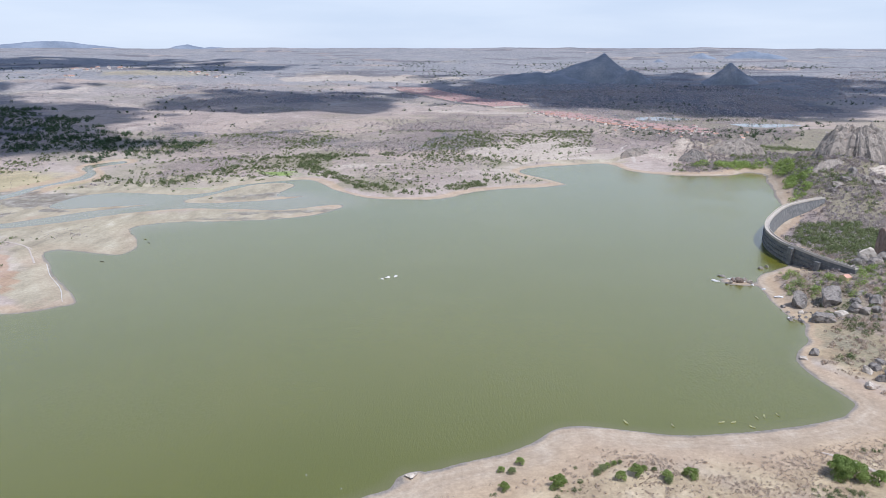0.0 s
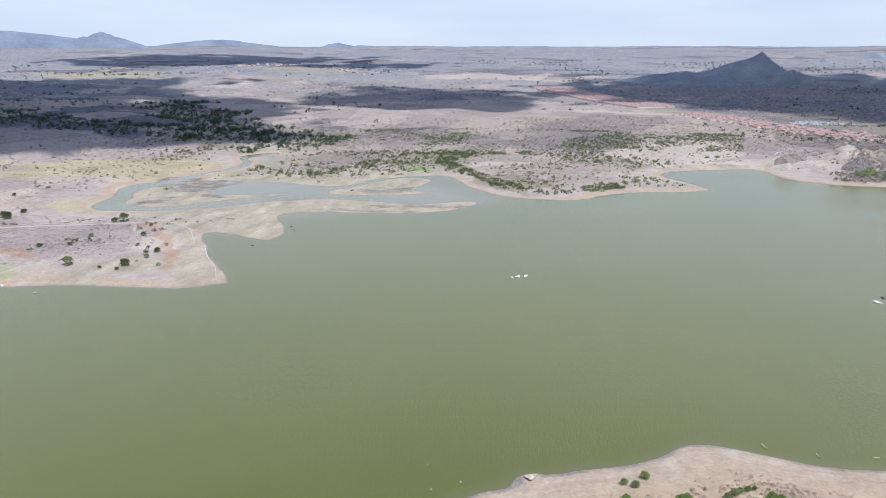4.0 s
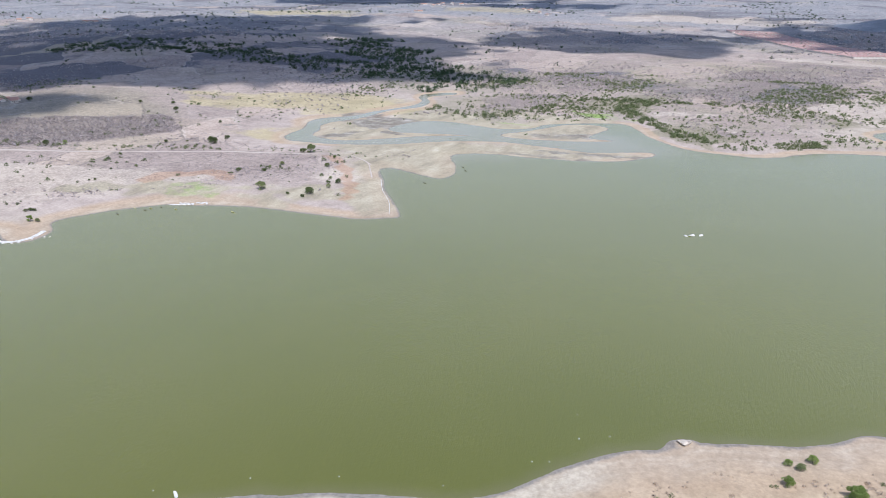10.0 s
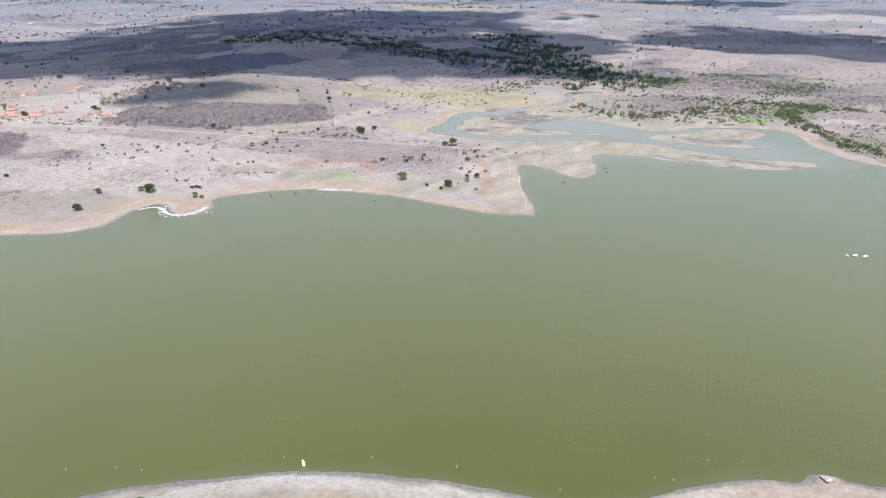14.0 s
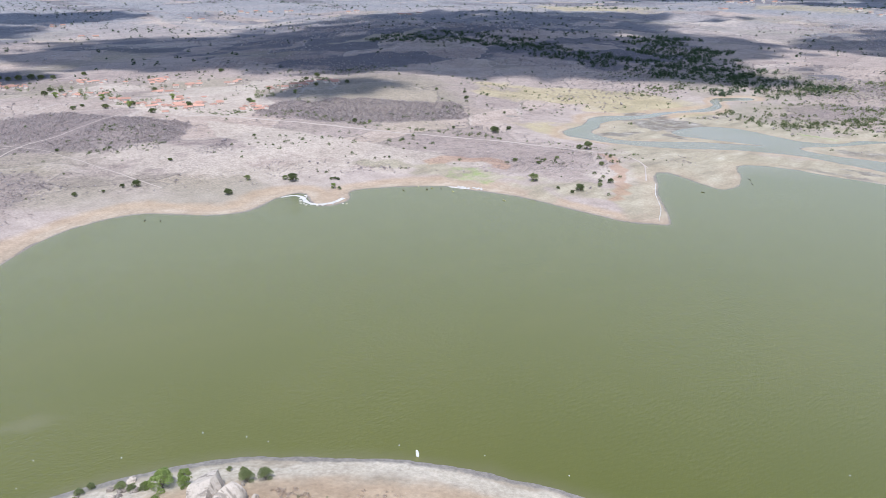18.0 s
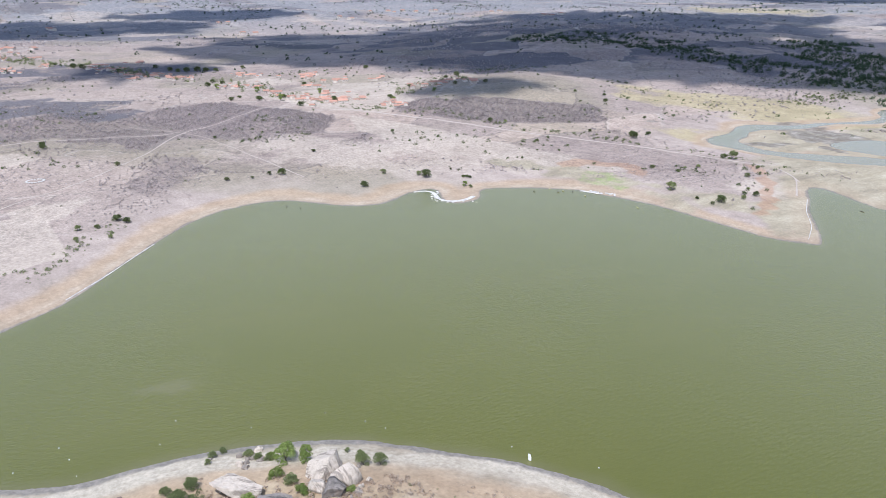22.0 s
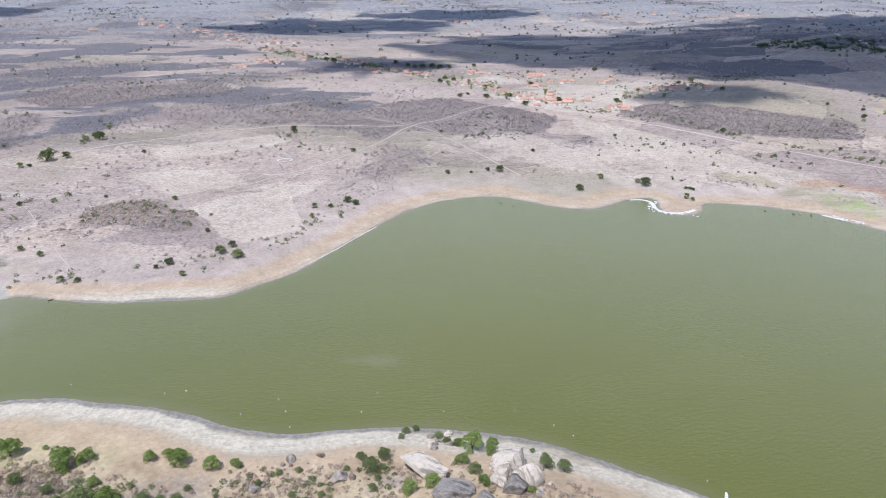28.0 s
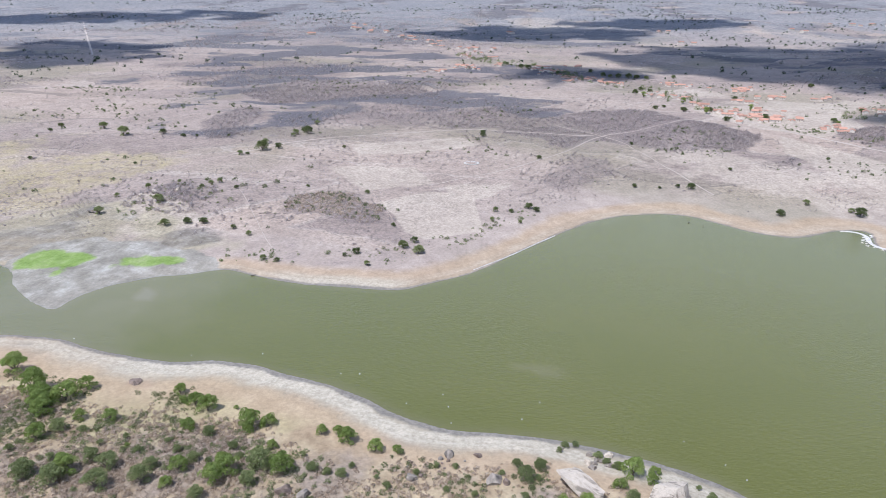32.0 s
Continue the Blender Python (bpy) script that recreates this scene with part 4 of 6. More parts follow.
# ---- far hills ----
def hill(bearing, dist, top_deg, left_deg, right_deg, seed, mat, label, depth=0.55, power=1.3, crags=1.0):
    """A hill whose top shows top_deg over the level of the eye; bearing grows towards the left."""
    nu, nv = 90, 26
    u, v = np.meshgrid(np.linspace(-1, 1, nu), np.linspace(-1, 1, nv))
    ang = radians(bearing) + np.where(u < 0, -u * radians(left_deg), -u * radians(right_deg))
    span = radians(left_deg + right_deg) / 2 * dist
    r = dist + v * span * depth
    x, y = -np.sin(ang) * r, np.cos(ang) * r
    base = height(x, y) - 3
    top = 120 + dist * math.tan(radians(top_deg)) - float(np.mean(base))
    shape = np.clip(1 - np.abs(u), 0, 1) ** power * np.clip(1 - v * v, 0, 1)
    rough = 1 + crags * (0.56 * fractal(x, y, span * 0.5, seed, 5) - 0.28)
    ridge = 1 - 0.25 * np.abs(fractal(x, y, span * 0.22, seed + 9, 4) * 2 - 1)
    z = base + top * np.maximum(shape * rough * ridge, 0)
    z = base + (z - base) * top / max(float((z - base).max()), 1e-3)
    k = np.arange(nu * nv).reshape(nv, nu)
    f = np.stack([k[:-1, :-1], k[:-1, 1:], k[1:, 1:], k[1:, :-1]], -1).reshape(-1, 4)
    me = big_mesh("hill", np.stack([x.ravel(), y.ravel(), z.ravel()], 1), f, True)
    return tagged(link("hill", me, mat), label, "hill", kind="structure")


hill(-12.5, 2350, -0.36, 9.0, 4.4, 41, HAZED_SCRUB, "dark pointed scrub-covered hill beyond the town", 0.42, 1.9, 0.5)
hill(-7.5, 2280, -1.7, 5.5, 5.0, 42, HAZED_SCRUB, "low dark foot slope of the pointed hill", 0.4, 1.0)
hill(-14.6, 2250, -1.5, 1.6, 1.8, 43, HAZED_SCRUB, "small rounded scrub hill beside the pointed hill", 0.6, 0.9)
hill(-21.7, 2300, -1.0, 2.1, 2.1, 44, HAZED_SCRUB, "steep rocky grey hill on the plain", 0.6, 1.0, 0.6)
hill(-19.6, 3500, -0.3, 1.1, 1.2, 45, HAZED_HILL, "distant blue-grey hill", 0.5, 0.8)
hill(-23.0, 3600, -0.15, 1.9, 2.5, 46, HAZED_HILL, "distant blue-grey broken ridge", 0.5, 0.7)
hill(-16.6, 3100, -0.75, 0.6, 0.6, 47, HAZED_HILL, "distant small blue-grey knoll", 0.5, 0.9)
hill(19.4, 4700, 0.33, 1.3, 1.6, 48, HAZED_HILL, "distant twin-topped blue hill", 0.4, 0.8)
hill(17.6, 4700, 0.14, 1.0, 1.2, 49, HAZED_HILL, "distant low blue hill", 0.4, 0.8)
hill(28.2, 4750, 0.5, 4.5, 4.5, 50, HAZED_HILL, "faint distant blue ridge", 0.2, 0.7)
hill(36.4, 4300, 1.02, 3.0, 3.4, 51, HAZED_HILL, "blue-grey mountain spur", 0.4, 0.8)
hill(52.0, 4500, 2.25, 14.0, 18.0, 52, HAZED_HILL, "long blue-grey mountain with a falling crest", 0.12, 0.75, 0.35)


# ---- broken cloud overhead, whose shadows lie on the plain ----
def cloud(x, y, rx, ry, turn, seed, lift=2300.0):
    """A flattened lumpy cloud that shades an ellipse round x, y on the ground."""
    z0 = at(x, y)
    drop = (lift - z0) / sun_dir.z
    rnd = random.Random(seed)
    bm = bmesh.new()
    bmesh.ops.create_icosphere(bm, subdivisions=5, radius=1)
    off = Vector((rnd.uniform(-50, 50), rnd.uniform(-50, 50), rnd.uniform(-50, 50)))
    for v in bm.verts:
        d = noise.fractal(v.co * 1.6 + off, 1.0, 2.0, 4) * 0.42 + noise.noise(v.co * 5 + off) * 0.12
        v.co *= 1 + d
        v.co.x *= rx
        v.co.y *= ry
        v.co.z *= (0.1 if v.co.z < 0 else 0.28) * min(rx, ry)
    ob = part("cloud", bm, CLOUD, None, "", True)
    ob.matrix_world = Matrix.Translation((x + sun_dir.x * drop, y + sun_dir.y * drop, lift)) @ Matrix.Rotation(radians(turn), 4, "Z")
    return tagged(ob, "white fair-weather cloud drifting high over the plain", "cloud", "broken clouds")


for k, (cx, cy, crx, cry) in enumerate([
        (-1223, 1178, 452, 275), (-926, 727, 323, 226), (-699, 996, 275, 219), (-629, 414, 58, 68), (-1282, 478, 254, 259), (-612, 772, 159, 88),
        (-457, 850, 93, 81), (-1029, 1135, 297, 284), (-699, 1246, 127, 219), (-708, 829, 220, 160), (-319, 1588, 287, 232), (-728, 684, 105, 82),
        (535, 1963, 656, 449), (641, 1509, 330, 259), (-1527, 2822, 569, 330), (-1952, 80, 189, 212), (-1333, -756, 154, 249), (-2168, -1088, 470, 151),
        (-2170, 507, 234, 140), (-1011, 134, 86, 114), (-1893, 227, 261, 170), (-1232, 564, 273, 272), (-2092, 557, 209, 104),
        (-800, 2700, 300, 150), (-1218, 1604, 325, 114)]):
    cloud(cx, cy, crx * 1.12, cry * 1.12, math.degrees(math.atan2(-cx, cy)), 60 + k)


# ---- plants ----
def leaves(rnd, centres, radii_, count, size, outward=0.6):
    """Small four-cornered leaf sprays in round clumps, as vertex and face arrays."""
    c = rnd.integers(0, len(centres), count)
    d = rnd.normal(size=(count, 3))
    d /= np.linalg.norm(d, axis=1)[:, None]
    d[:, 2] = np.abs(d[:, 2]) * 0.9 - 0.25
    p = centres[c] + d * radii_[c][:, None] * rnd.uniform(0.55, 1.0, (count, 1)) ** 0.5
    nrm = d * outward + rnd.normal(size=(count, 3)) * (1 - outward)
    nrm /= np.linalg.norm(nrm, axis=1)[:, None] + 1e-9
    t = np.cross(nrm, rnd.normal(size=(count, 3)))
    t /= np.linalg.norm(t, axis=1)[:, None] + 1e-9
    b = np.cross(nrm, t)
    s = size * rnd.uniform(0.6, 1.4, (count, 1))
    q = np.stack([p - t * s, p + b * s * 0.55, p + t * s, p - b * s * 0.55], 1).reshape(-1, 3)
    return q, np.arange(count * 4).reshape(-1, 4)


def limb(bm, a, b, ra, rb, sides=7):
    a, b = Vector(a), Vector(b)
    q = (b - a).to_track_quat("Z", "Y").to_matrix()
    rings = []
    for p, r in ((a, ra), (a.lerp(b, 0.5) + Vector((0.01, 0.008, 0)), (ra + rb) / 2), (b, rb)):
        rings.append([bm.verts.new(p + q @ Vector((math.cos(k * math.tau / sides) * r, math.sin(k * math.tau / sides) * r, 0))) for k in range(sides)])
    for lo, hi in zip(rings, rings[1:]):
        for k in range(sides):
            bm.faces.new((lo[k], lo[(k + 1) % sides], hi[(k + 1) % sides], hi[k]))
    bm.faces.new(rings[-1])


def tree_template(seed, tall, mat, count, label, name="tree", category="tree", skirt=0.38, loose=0.0):
    """A tree one metre wide: forked trunk and a rounded crown of leaf sprays; scaled where it stands."""
    rnd = np.random.default_rng(seed)
    root = new(name)
    tagged(root, label, category)
    bm = bmesh.new()
    fork = (rnd.uniform(-0.03, 0.03), rnd.uniform(-0.03, 0.03), tall * max(skirt * 0.8, 0.12))
    limb(bm, (0, 0, -0.06), fork, 0.035, 0.025)
    n_limb = 6
    tips = []
    for k in range(n_limb):
        a = k * math.tau / n_limb + rnd.uniform(-0.4, 0.4)
        out = rnd.uniform(0.14, 0.3)
        tip = (math.cos(a) * out, math.sin(a) * out, tall * rnd.uniform(0.5, 0.8))
        limb(bm, fork, tip, 0.02, 0.007, 5)
        tips.append(tip)
    part("trunk", bm, BARK, root)
    centres, rr = [np.array(t) for t in tips], list(rnd.uniform(0.12, 0.18, n_limb))
    for k in range(16):
        a, h = rnd.uniform(0, math.tau), rnd.uniform(0, 1) ** 0.8
        reach = 0.36 * math.sqrt(max(1 - h * h, 0.05)) * rnd.uniform(0.55, 1.05)
        centres.append(np.array((math.cos(a) * reach, math.sin(a) * reach, tall * (skirt + (0.88 - skirt) * h))))
        rr.append(rnd.uniform(0.1, 0.19))
    v, f = leaves(rnd, np.array(centres), np.array(rr) * (0.85 + 0.3 * tall), count * 2, 0.021 + 0.005 * loose, 0.72 - 0.3 * loose)
    v[:, 2] = np.maximum(v[:, 2], -0.02)
    link("crown", big_mesh("crown", v, f), mat, root)
    return root


TREES = [tree_template(101, 0.72, LEAF, 2600, "round-crowned mesquite tree in full green leaf", "tree", "tree", 0.1),
         tree_template(102, 0.58, LEAF, 2600, "broad green mesquite bush with branches to the ground", "bush", "bush", 0.1),
         tree_template(103, 0.85, LEAF, 2400, "upright green thorn tree on dry ground", "tree", "tree", 0.12),
         tree_template(104, 0.66, LEAF_DUSTY, 1900, "thin dusty olive-green thorn tree", "tree", "tree", 0.06, 0.8),
         tree_template(105, 0.6, LEAF_DUSTY, 1500, "low dusty olive shrub on dry ground", "shrub", "shrub", 0.05, 1.0),
         tree_template(106, 0.7, LEAF, 2400, "dense rounded bright green bush", "bush", "bush", 0.08),
         tree_template(107, 0.62, LEAF_DARK, 1700, "dark olive mesquite tree on dry ground", "tree", "tree", 0.14, 0.5),
         tree_template(108, 0.5, LEAF_DARK, 1500, "low spreading dark olive thorn bush", "bush", "bush", 0.08, 0.7)]
used = set()


def plant(rows, kinds, group):
    rnd = random.Random(len(rows) * 7 + len(group))
    for x, y, size in rows:
        k = rnd.choice(kinds)
        m = placed(x, y, None, rnd.uniform(0, 6.28), max(size, 1.6) * (rnd.uniform(0.62, 0.9) if group.startswith("thorn") else rnd.uniform(0.95, 1.1) if group.find("near") >= 0 else rnd.uniform(0.8, 0.95)) / TREES[k].scale.x)
        if k in used:
            ob = copy_thing(TREES[k], m)
        else:
            ob = TREES[k]
            ob.matrix_basis = m
            used.add(k)
        tagged(ob, group=group)


plant([(112, 173, 9.6), (114, 171, 10.5), (121, 169, 5.8), (32, 170, 6.8), (17, 169, 4.0), (17, 179, 2.6), (20, 178, 3.1), (23, 183, 3.6), (46, 177, 3.9), (44, 175, 3.1),
       (48, 179, 2.5), (50, 172, 4.2), (52, 181, 2.2), (55, 174, 4.9), (58, 177, 2.5), (61, 177, 2.1), (63, 172, 4.2), (63, 170, 3.2), (70, 173, 4.7), (50, 180, 2.5), (70, 171, 2.1)],
      (1, 5, 5, 4), "green bushes on the near bank")
plant([(-151, 43, 7.2), (-153, 49, 3.8), (-147.5, 47, 4.6), (-143.5, 38, 4.2), (-135.5, 28.5, 5.4), (-135, 23, 4.8), (-133, 41, 3.6), (-127, 51, 2.8), (-154, 40, 3.0)], (1, 5), "bushes among the near boulders")
plant([(-136, 63, 4.4), (-138, 59, 4.6), (-142, 60, 3.6), (-147, 58.5, 1.8), (-151, 19, 5.0), (-152, 13, 3.7), (-146, 15, 6.0), (-138, 40, 4.2), (-146, 18, 2.8), (-157, -18, 3.0), (-151, -8, 2.2), (-151, -3, 2.4), (-148, 9, 2.2), (-148, -13, 2.4), (-150, -30, 2.6), (-147, -36, 3.0), (-154, -44, 2.4), (-152, -60, 2.8), (-150, -68, 2.4), (-154, -78, 3.0), (-153, -88, 2.6), (-149, -110, 3.2), (-156, -100, 2.6), (-141, -5, 2.6), (-139, 2, 2.4), (-142, -20, 3.0), (-138, 14, 2.6), (-164, 27, 3.0), (-165, 30, 2.6), (-158, 35, 3.4), (-156, 37, 3.2), (-161, 25, 2.4), (-154, 39, 3.0)], (3, 4), "dusty shrubs among the near boulders")
plant([(-194, -148, 8.8), (-178, -122, 9.5), (-174, -128, 9), (-179, -130, 8), (-183, -135, 10.0), (-170, -125, 7.8), (-185, -119, 6.1), (-184, -89, 4.6), (-178, -82, 5.6), (-175, -77, 7.3), (-179, -86, 3.7),
       (-167, -62, 8.7), (-168, -57, 5.2), (-165, -41, 4.0), (-165, -36, 4.3), (-162, -33, 6.6), (-158, -25, 5.5), (-158, -19, 3.5), (-165, -79, 5.3), (-176, -69, 1.8), (-168, -103, 5.2)],
      (0, 1, 5, 5), "mesquite trees along the near bank")
plant([(-162, -72, 7.6), (-168, -112, 5.7), (-162, -108, 4.1), (-162, -115, 7.5), (-158, -119, 9.3), (-159, -94, 3.9), (-155, -92, 3.1), (-158, -82, 3.8), (-156, -63, 5.0), (-157, -53, 4.3),
       (-142, -113, 12.0), (-144, -103, 10.0), (-149, -99, 8.7), (-146, -93, 8.5), (-147, -82, 7.3), (-146, -74, 9.8), (-150, -72, 5.6), (-146, -62, 9.6), (-149, -54, 11.0), (-147, -48, 9.5)],
      (3, 3, 4, 4, 5), "thorn trees on the near slope")
plant([(-148, -40, 6.3), (-146, -32, 4.9), (-140, -104, 10.2), (-152, -123, 4.4), (-141, -82, 9.8), (-151, -46, 2.6), (-142, -64, 9.5), (-142, -55, 7.8), (-140, -75, 6.4), (-146, -23, 2.8), (-138, -92, 9.0), (-136, -66, 8.0)],
      (3, 4, 4, 5), "thorn trees low on the near slope")
plant([(-356, -203, 7.6), (-381, -205, 5.1), (-396, -193, 5.2), (-366, -174, 8.2), (-406, -178, 3.7), (-395, -160, 5.0), (-407, -159, 5.1), (-416, -157, 5.2), (-402, -142, 5.0), (-343, -149, 7.0),
       (-344, -141, 6.9), (-338, -159, 7.6), (-338, -123, 4.3), (-328, -112, 5.3), (-298, -96, 4.9), (-296, -89, 4.3), (-307, -54, 6.5), (-293, -47, 4.1), (-303, -59, 3.7), (-316, -33, 7.7), (-323, -28, 5.6),
       (-309, -25, 7.5), (-347, -41, 4.2), (-404, -63, 4.8), (-417, -102, 3.6), (-377, 13, 5.1), (-376, 22, 5.1), (-384, 32, 7.2), (-379, 36, 7.1), (-358, 26, 3.7), (-362, 11, 3.7)], (3, 4, 6, 7, 7), "trees along the western shore")
plant([(-515, -159, 13.4), (-521, -148, 8.1), (-534, -162, 7.4), (-499, -171, 6.1), (-501, -166, 5.2), (-584, -140, 12.0), (-592, -145, 9), (-579, -149, 7.9), (-567, -148, 6.8), (-571, -259, 8.2), (-561, -238, 7.0),
       (-563, -289, 13.6), (-592, -320, 11.0), (-577, -359, 6.7), (-602, -364, 8.1), (-466, -234, 3.5), (-478, -316, 4.7), (-564, -201, 3.9), (-562, -227, 4.0), (-528, -99, 4.4), (-504, 48, 5.9), (-588, 8, 6.8),
       (-559, 126, 4.7), (-477, 176, 5.1), (-627, -141, 7.4), (-433, 102, 4.5), (-433, 129, 4.5), (-429, 136, 7.5), (-430, 117, 3.0)], (6, 6, 7, 3), "trees on the western fields")
plant([(-280, 328, 8.7), (-305, 362, 4.7), (-322, 357, 5.6), (-307, 371, 4.0), (-306, 383, 4.9), (-314, 428, 10), (-318, 424, 8), (-286, 418, 5.0), (-276, 394, 5.6), (-255, 367, 3.7), (-247, 333, 7.7), (-250, 336, 6),
       (-259, 327, 3.5), (-245, 350, 5.0), (-245, 361, 5.8), (-248, 327, 4.1), (-398, 416, 9), (-404, 420, 8), (-402, 436, 6.8), (-393, 335, 3.4), (-386, 296, 3.2), (-389, 294, 2.6), (-364, 238, 3.6), (-367, 235, 3.6),
       (-348, 228, 4.2), (-379, 171, 8.0), (-400, 194, 5.9), (-380, 215, 9.0), (-386, 213, 6), (-516, 260, 4.8), (-547, 522, 6.2), (-450, 481, 4.3)], (6, 7, 7, 3, 4), "trees on the sandy point")
plant([(-566, 499, 4.9), (-432, 400, 4.8), (-492, 357, 5.0), (-401, 321, 2.6), (-386, 237, 2.3), (-503, 349, 7.0), (-351, 226, 4.9), (-366, 237, 3.7), (-1092, 70, 13), (-1078, 80, 12), (-1029, 118, 10), (-1045, 167, 10), (-1005, 178, 12), (-988, 185, 11),
       (-988, 196, 12), (-984, 209, 13), (-982, 219, 12), (-979, 232, 11), (-828, 185, 11), (-873, 201, 9), (-858, 209, 10), (-803, 189, 9), (-766, 223, 10), (-703, 228, 10), (-714, 235, 8), (-669, 237, 10), (-733, 186, 9), (-740, 196, 7), (-717, 210, 10),
       (-990, 271, 10), (-576, 8, 8), (-678, 275, 9), (-715, 275, 9), (-801, 289, 9), (-1124, 50, 9), (-672, 274, 9), (-890, 410, 12), (-738, 460, 11), (-736, 444, 9), (-647, 441, 8), (-652, 327, 9), (-634, 322, 7), (-652, 405, 7), (-692, 371, 8), (-640, 372, 7), (-521, 500, 7)], (6, 6, 7, 2), "trees round the villages")


def scatter(name, count, seed, density, size, tris, mat, label, category, rmin, rmax, tall=0.6, bear=(-38.0, 130.0), flat_power=0.5):
    """One mesh of many small plants of loose leaf sprays, thick where density says so."""
    rnd = np.random.default_rng(seed)
    xs, ys = [], []
    have = 0
    for _ in range(40):
        m = 40000
        r = rmin + (rmax - rmin) * rnd.uniform(0, 1, m) ** flat_power
        a = np.radians(rnd.uniform(bear[0], bear[1], m))
        x, y = -np.sin(a) * r, np.cos(a) * r
        keep = (rnd.uniform(0, 1, m) < density(x, y)) & off_path(x, y)
        xs.append(x[keep])
        ys.append(y[keep])
        have += int(keep.sum())
        if have >= count:
            break
    x, y = np.concatenate(xs)[:count], np.concatenate(ys)[:count]
    z = height(x, y)
    n_ = len(x)
    s = size[0] + (size[1] - size[0]) * rnd.uniform(0, 1, n_) ** 2.2
    d = rnd.normal(size=(n_, tris, 3))
    d /= np.linalg.norm(d, axis=2)[..., None]
    d[..., 2] = np.abs(d[..., 2])
    p = d * rnd.uniform(0.35, 1.0, (n_, tris, 1)) ** 0.5 * np.array([0.5, 0.5, tall]) * s[:, None, None]
    p += np.stack([x, y, z], 1)[:, None, :]
    t = rnd.normal(size=(n_, tris, 3))
    t /= np.linalg.norm(t, axis=2)[..., None]
    b = np.cross(d, t)
    e = (s[:, None] * rnd.uniform(0.5, 1.2, (n_, tris)) * 1.35 / math.sqrt(tris))[..., None]
    v = np.stack([p - t * e * 0.6, p + t * e * 0.6, p + b * e], 2).reshape(-1, 3)
    me = big_mesh(name, v, np.arange(len(v)).reshape(-1, 3))
    return tagged(link(name, me, mat), label, category, kind="stuff")


PATHS = [[(-497, -183), (-512, -167), (-556, -133), (-590, -77), (-604, -34), (-608, 8), (-599, 59), (-598, 107)], [(-426, -33), (-468, 21), (-526, 67), (-598, 107), (-613, 145), (-673, 199), (-690, 235)],
         [(-645, 72), (-618, 90), (-587, 117), (-510, 131), (-409, 148)], [(-287, 434), (-376, 397), (-431, 368), (-480, 340), (-525, 318), (-579, 292), (-628, 268), (-690, 250)]]


def off_path(x, y):
    best = np.full(x.shape, 1e9)
    for path in PATHS:
        for (ax, ay), (bx_, by_) in zip(path[:-1], path[1:]):
            dx, dy = bx_ - ax, by_ - ay
            t = np.clip(((x - ax) * dx + (y - ay) * dy) / (dx * dx + dy * dy), 0, 1)
            best = np.minimum(best, np.hypot(x - ax - t * dx, y - ay - t * dy))
    return best > 5


def land(x, y, margin):
    return np.clip((shore(x, y) - margin) / 8, 0, 1)


def cover(x, y):
    return np.maximum(spots(x, y, THICKET), parcels(x, y, "thicket"))


def line_density(points, width):
    pts = np.array(points, float)

    def f(x, y):
        best = np.full(x.shape, 1e9)
        for (ax, ay), (bx_, by_) in zip(pts[:-1], pts[1:]):
            dx, dy = bx_ - ax, by_ - ay
            t = np.clip(((x - ax) * dx + (y - ay) * dy) / (dx * dx + dy * dy), 0, 1)
            best = np.minimum(best, np.hypot(x - ax - t * dx, y - ay - t * dy))
        return (best < width * (0.1 + 2.0 * fractal(x, y, 45, 77))) * np.clip(fractal(x, y, 16, 78) * 3 - 0.9, 0, 1) * land(x, y, 6)
    return f


scatter("slope_brush", 5600, 231, lambda x, y: land(x, y, 17 + 12 * (y < -20)) * (x > -186) * np.clip(fractal(x, y, 16, 62) * 3.0 - 0.9, 0.1, 1), (0.5, 2.2), 38, BRUSH, "brown and mauve leafless brush on the near slope", "brush", 120, 235, 0.45, (60, 130))
scatter("slope_tufts", 1300, 232, lambda x, y: land(x, y, 20 + 9 * (y < -20)) * (x > -180) * np.clip(fractal(x, y, 14, 64) * 4.0 - 2.0, 0.0, 1), (0.6, 2.4), 90, SHRUB, "half-green small shrubs on the near slope", "shrub", 135, 230, 0.55, (85, 130))
scatter("bank_brush", 4200, 233, lambda x, y: land(x, y, 13) * np.clip(fractal(x, y, 15, 69) * 3.2 - 1.2, 0.03, 1), (0.3, 1.2), 16, BRUSH, "low brown brush on the sandy near bank", "brush", 165, 240, 0.45, (-42, 20))
scatter("dry_brush", 4600, 201, lambda x, y: land(x, y, 14 + 14 * ((x < -150) & (y < -20))) * np.clip(fractal(x, y, 12, 61) * 2.6 - 1.0, 0.02, 1), (0.4, 1.7), 38, BRUSH, "brown leafless brush on the near bank", "brush", 100, 245, 0.3)
scatter("low_shrubs", 1600, 202, lambda x, y: land(x, y, 18) * np.clip(fractal(x, y, 18, 63) * 3 - 1.6, 0, 1), (0.6, 2.2), 90, SHRUB, "small half-green shrubs on the near bank", "shrub", 100, 245, 0.55)
scatter("grey_thicket", 26000, 203, lambda x, y: land(x, y, 28) * (parcels(x, y, "bare") < 0.3) * np.clip(cover(x, y) * 1.1 + fractal(x, y, 70, 65) * 2.4 - 1.5, 0.015, 1), (0.9, 3.4), 14, TWIGS, "grey leafless thorn scrub over the plain", "scrub", 250, 1150)
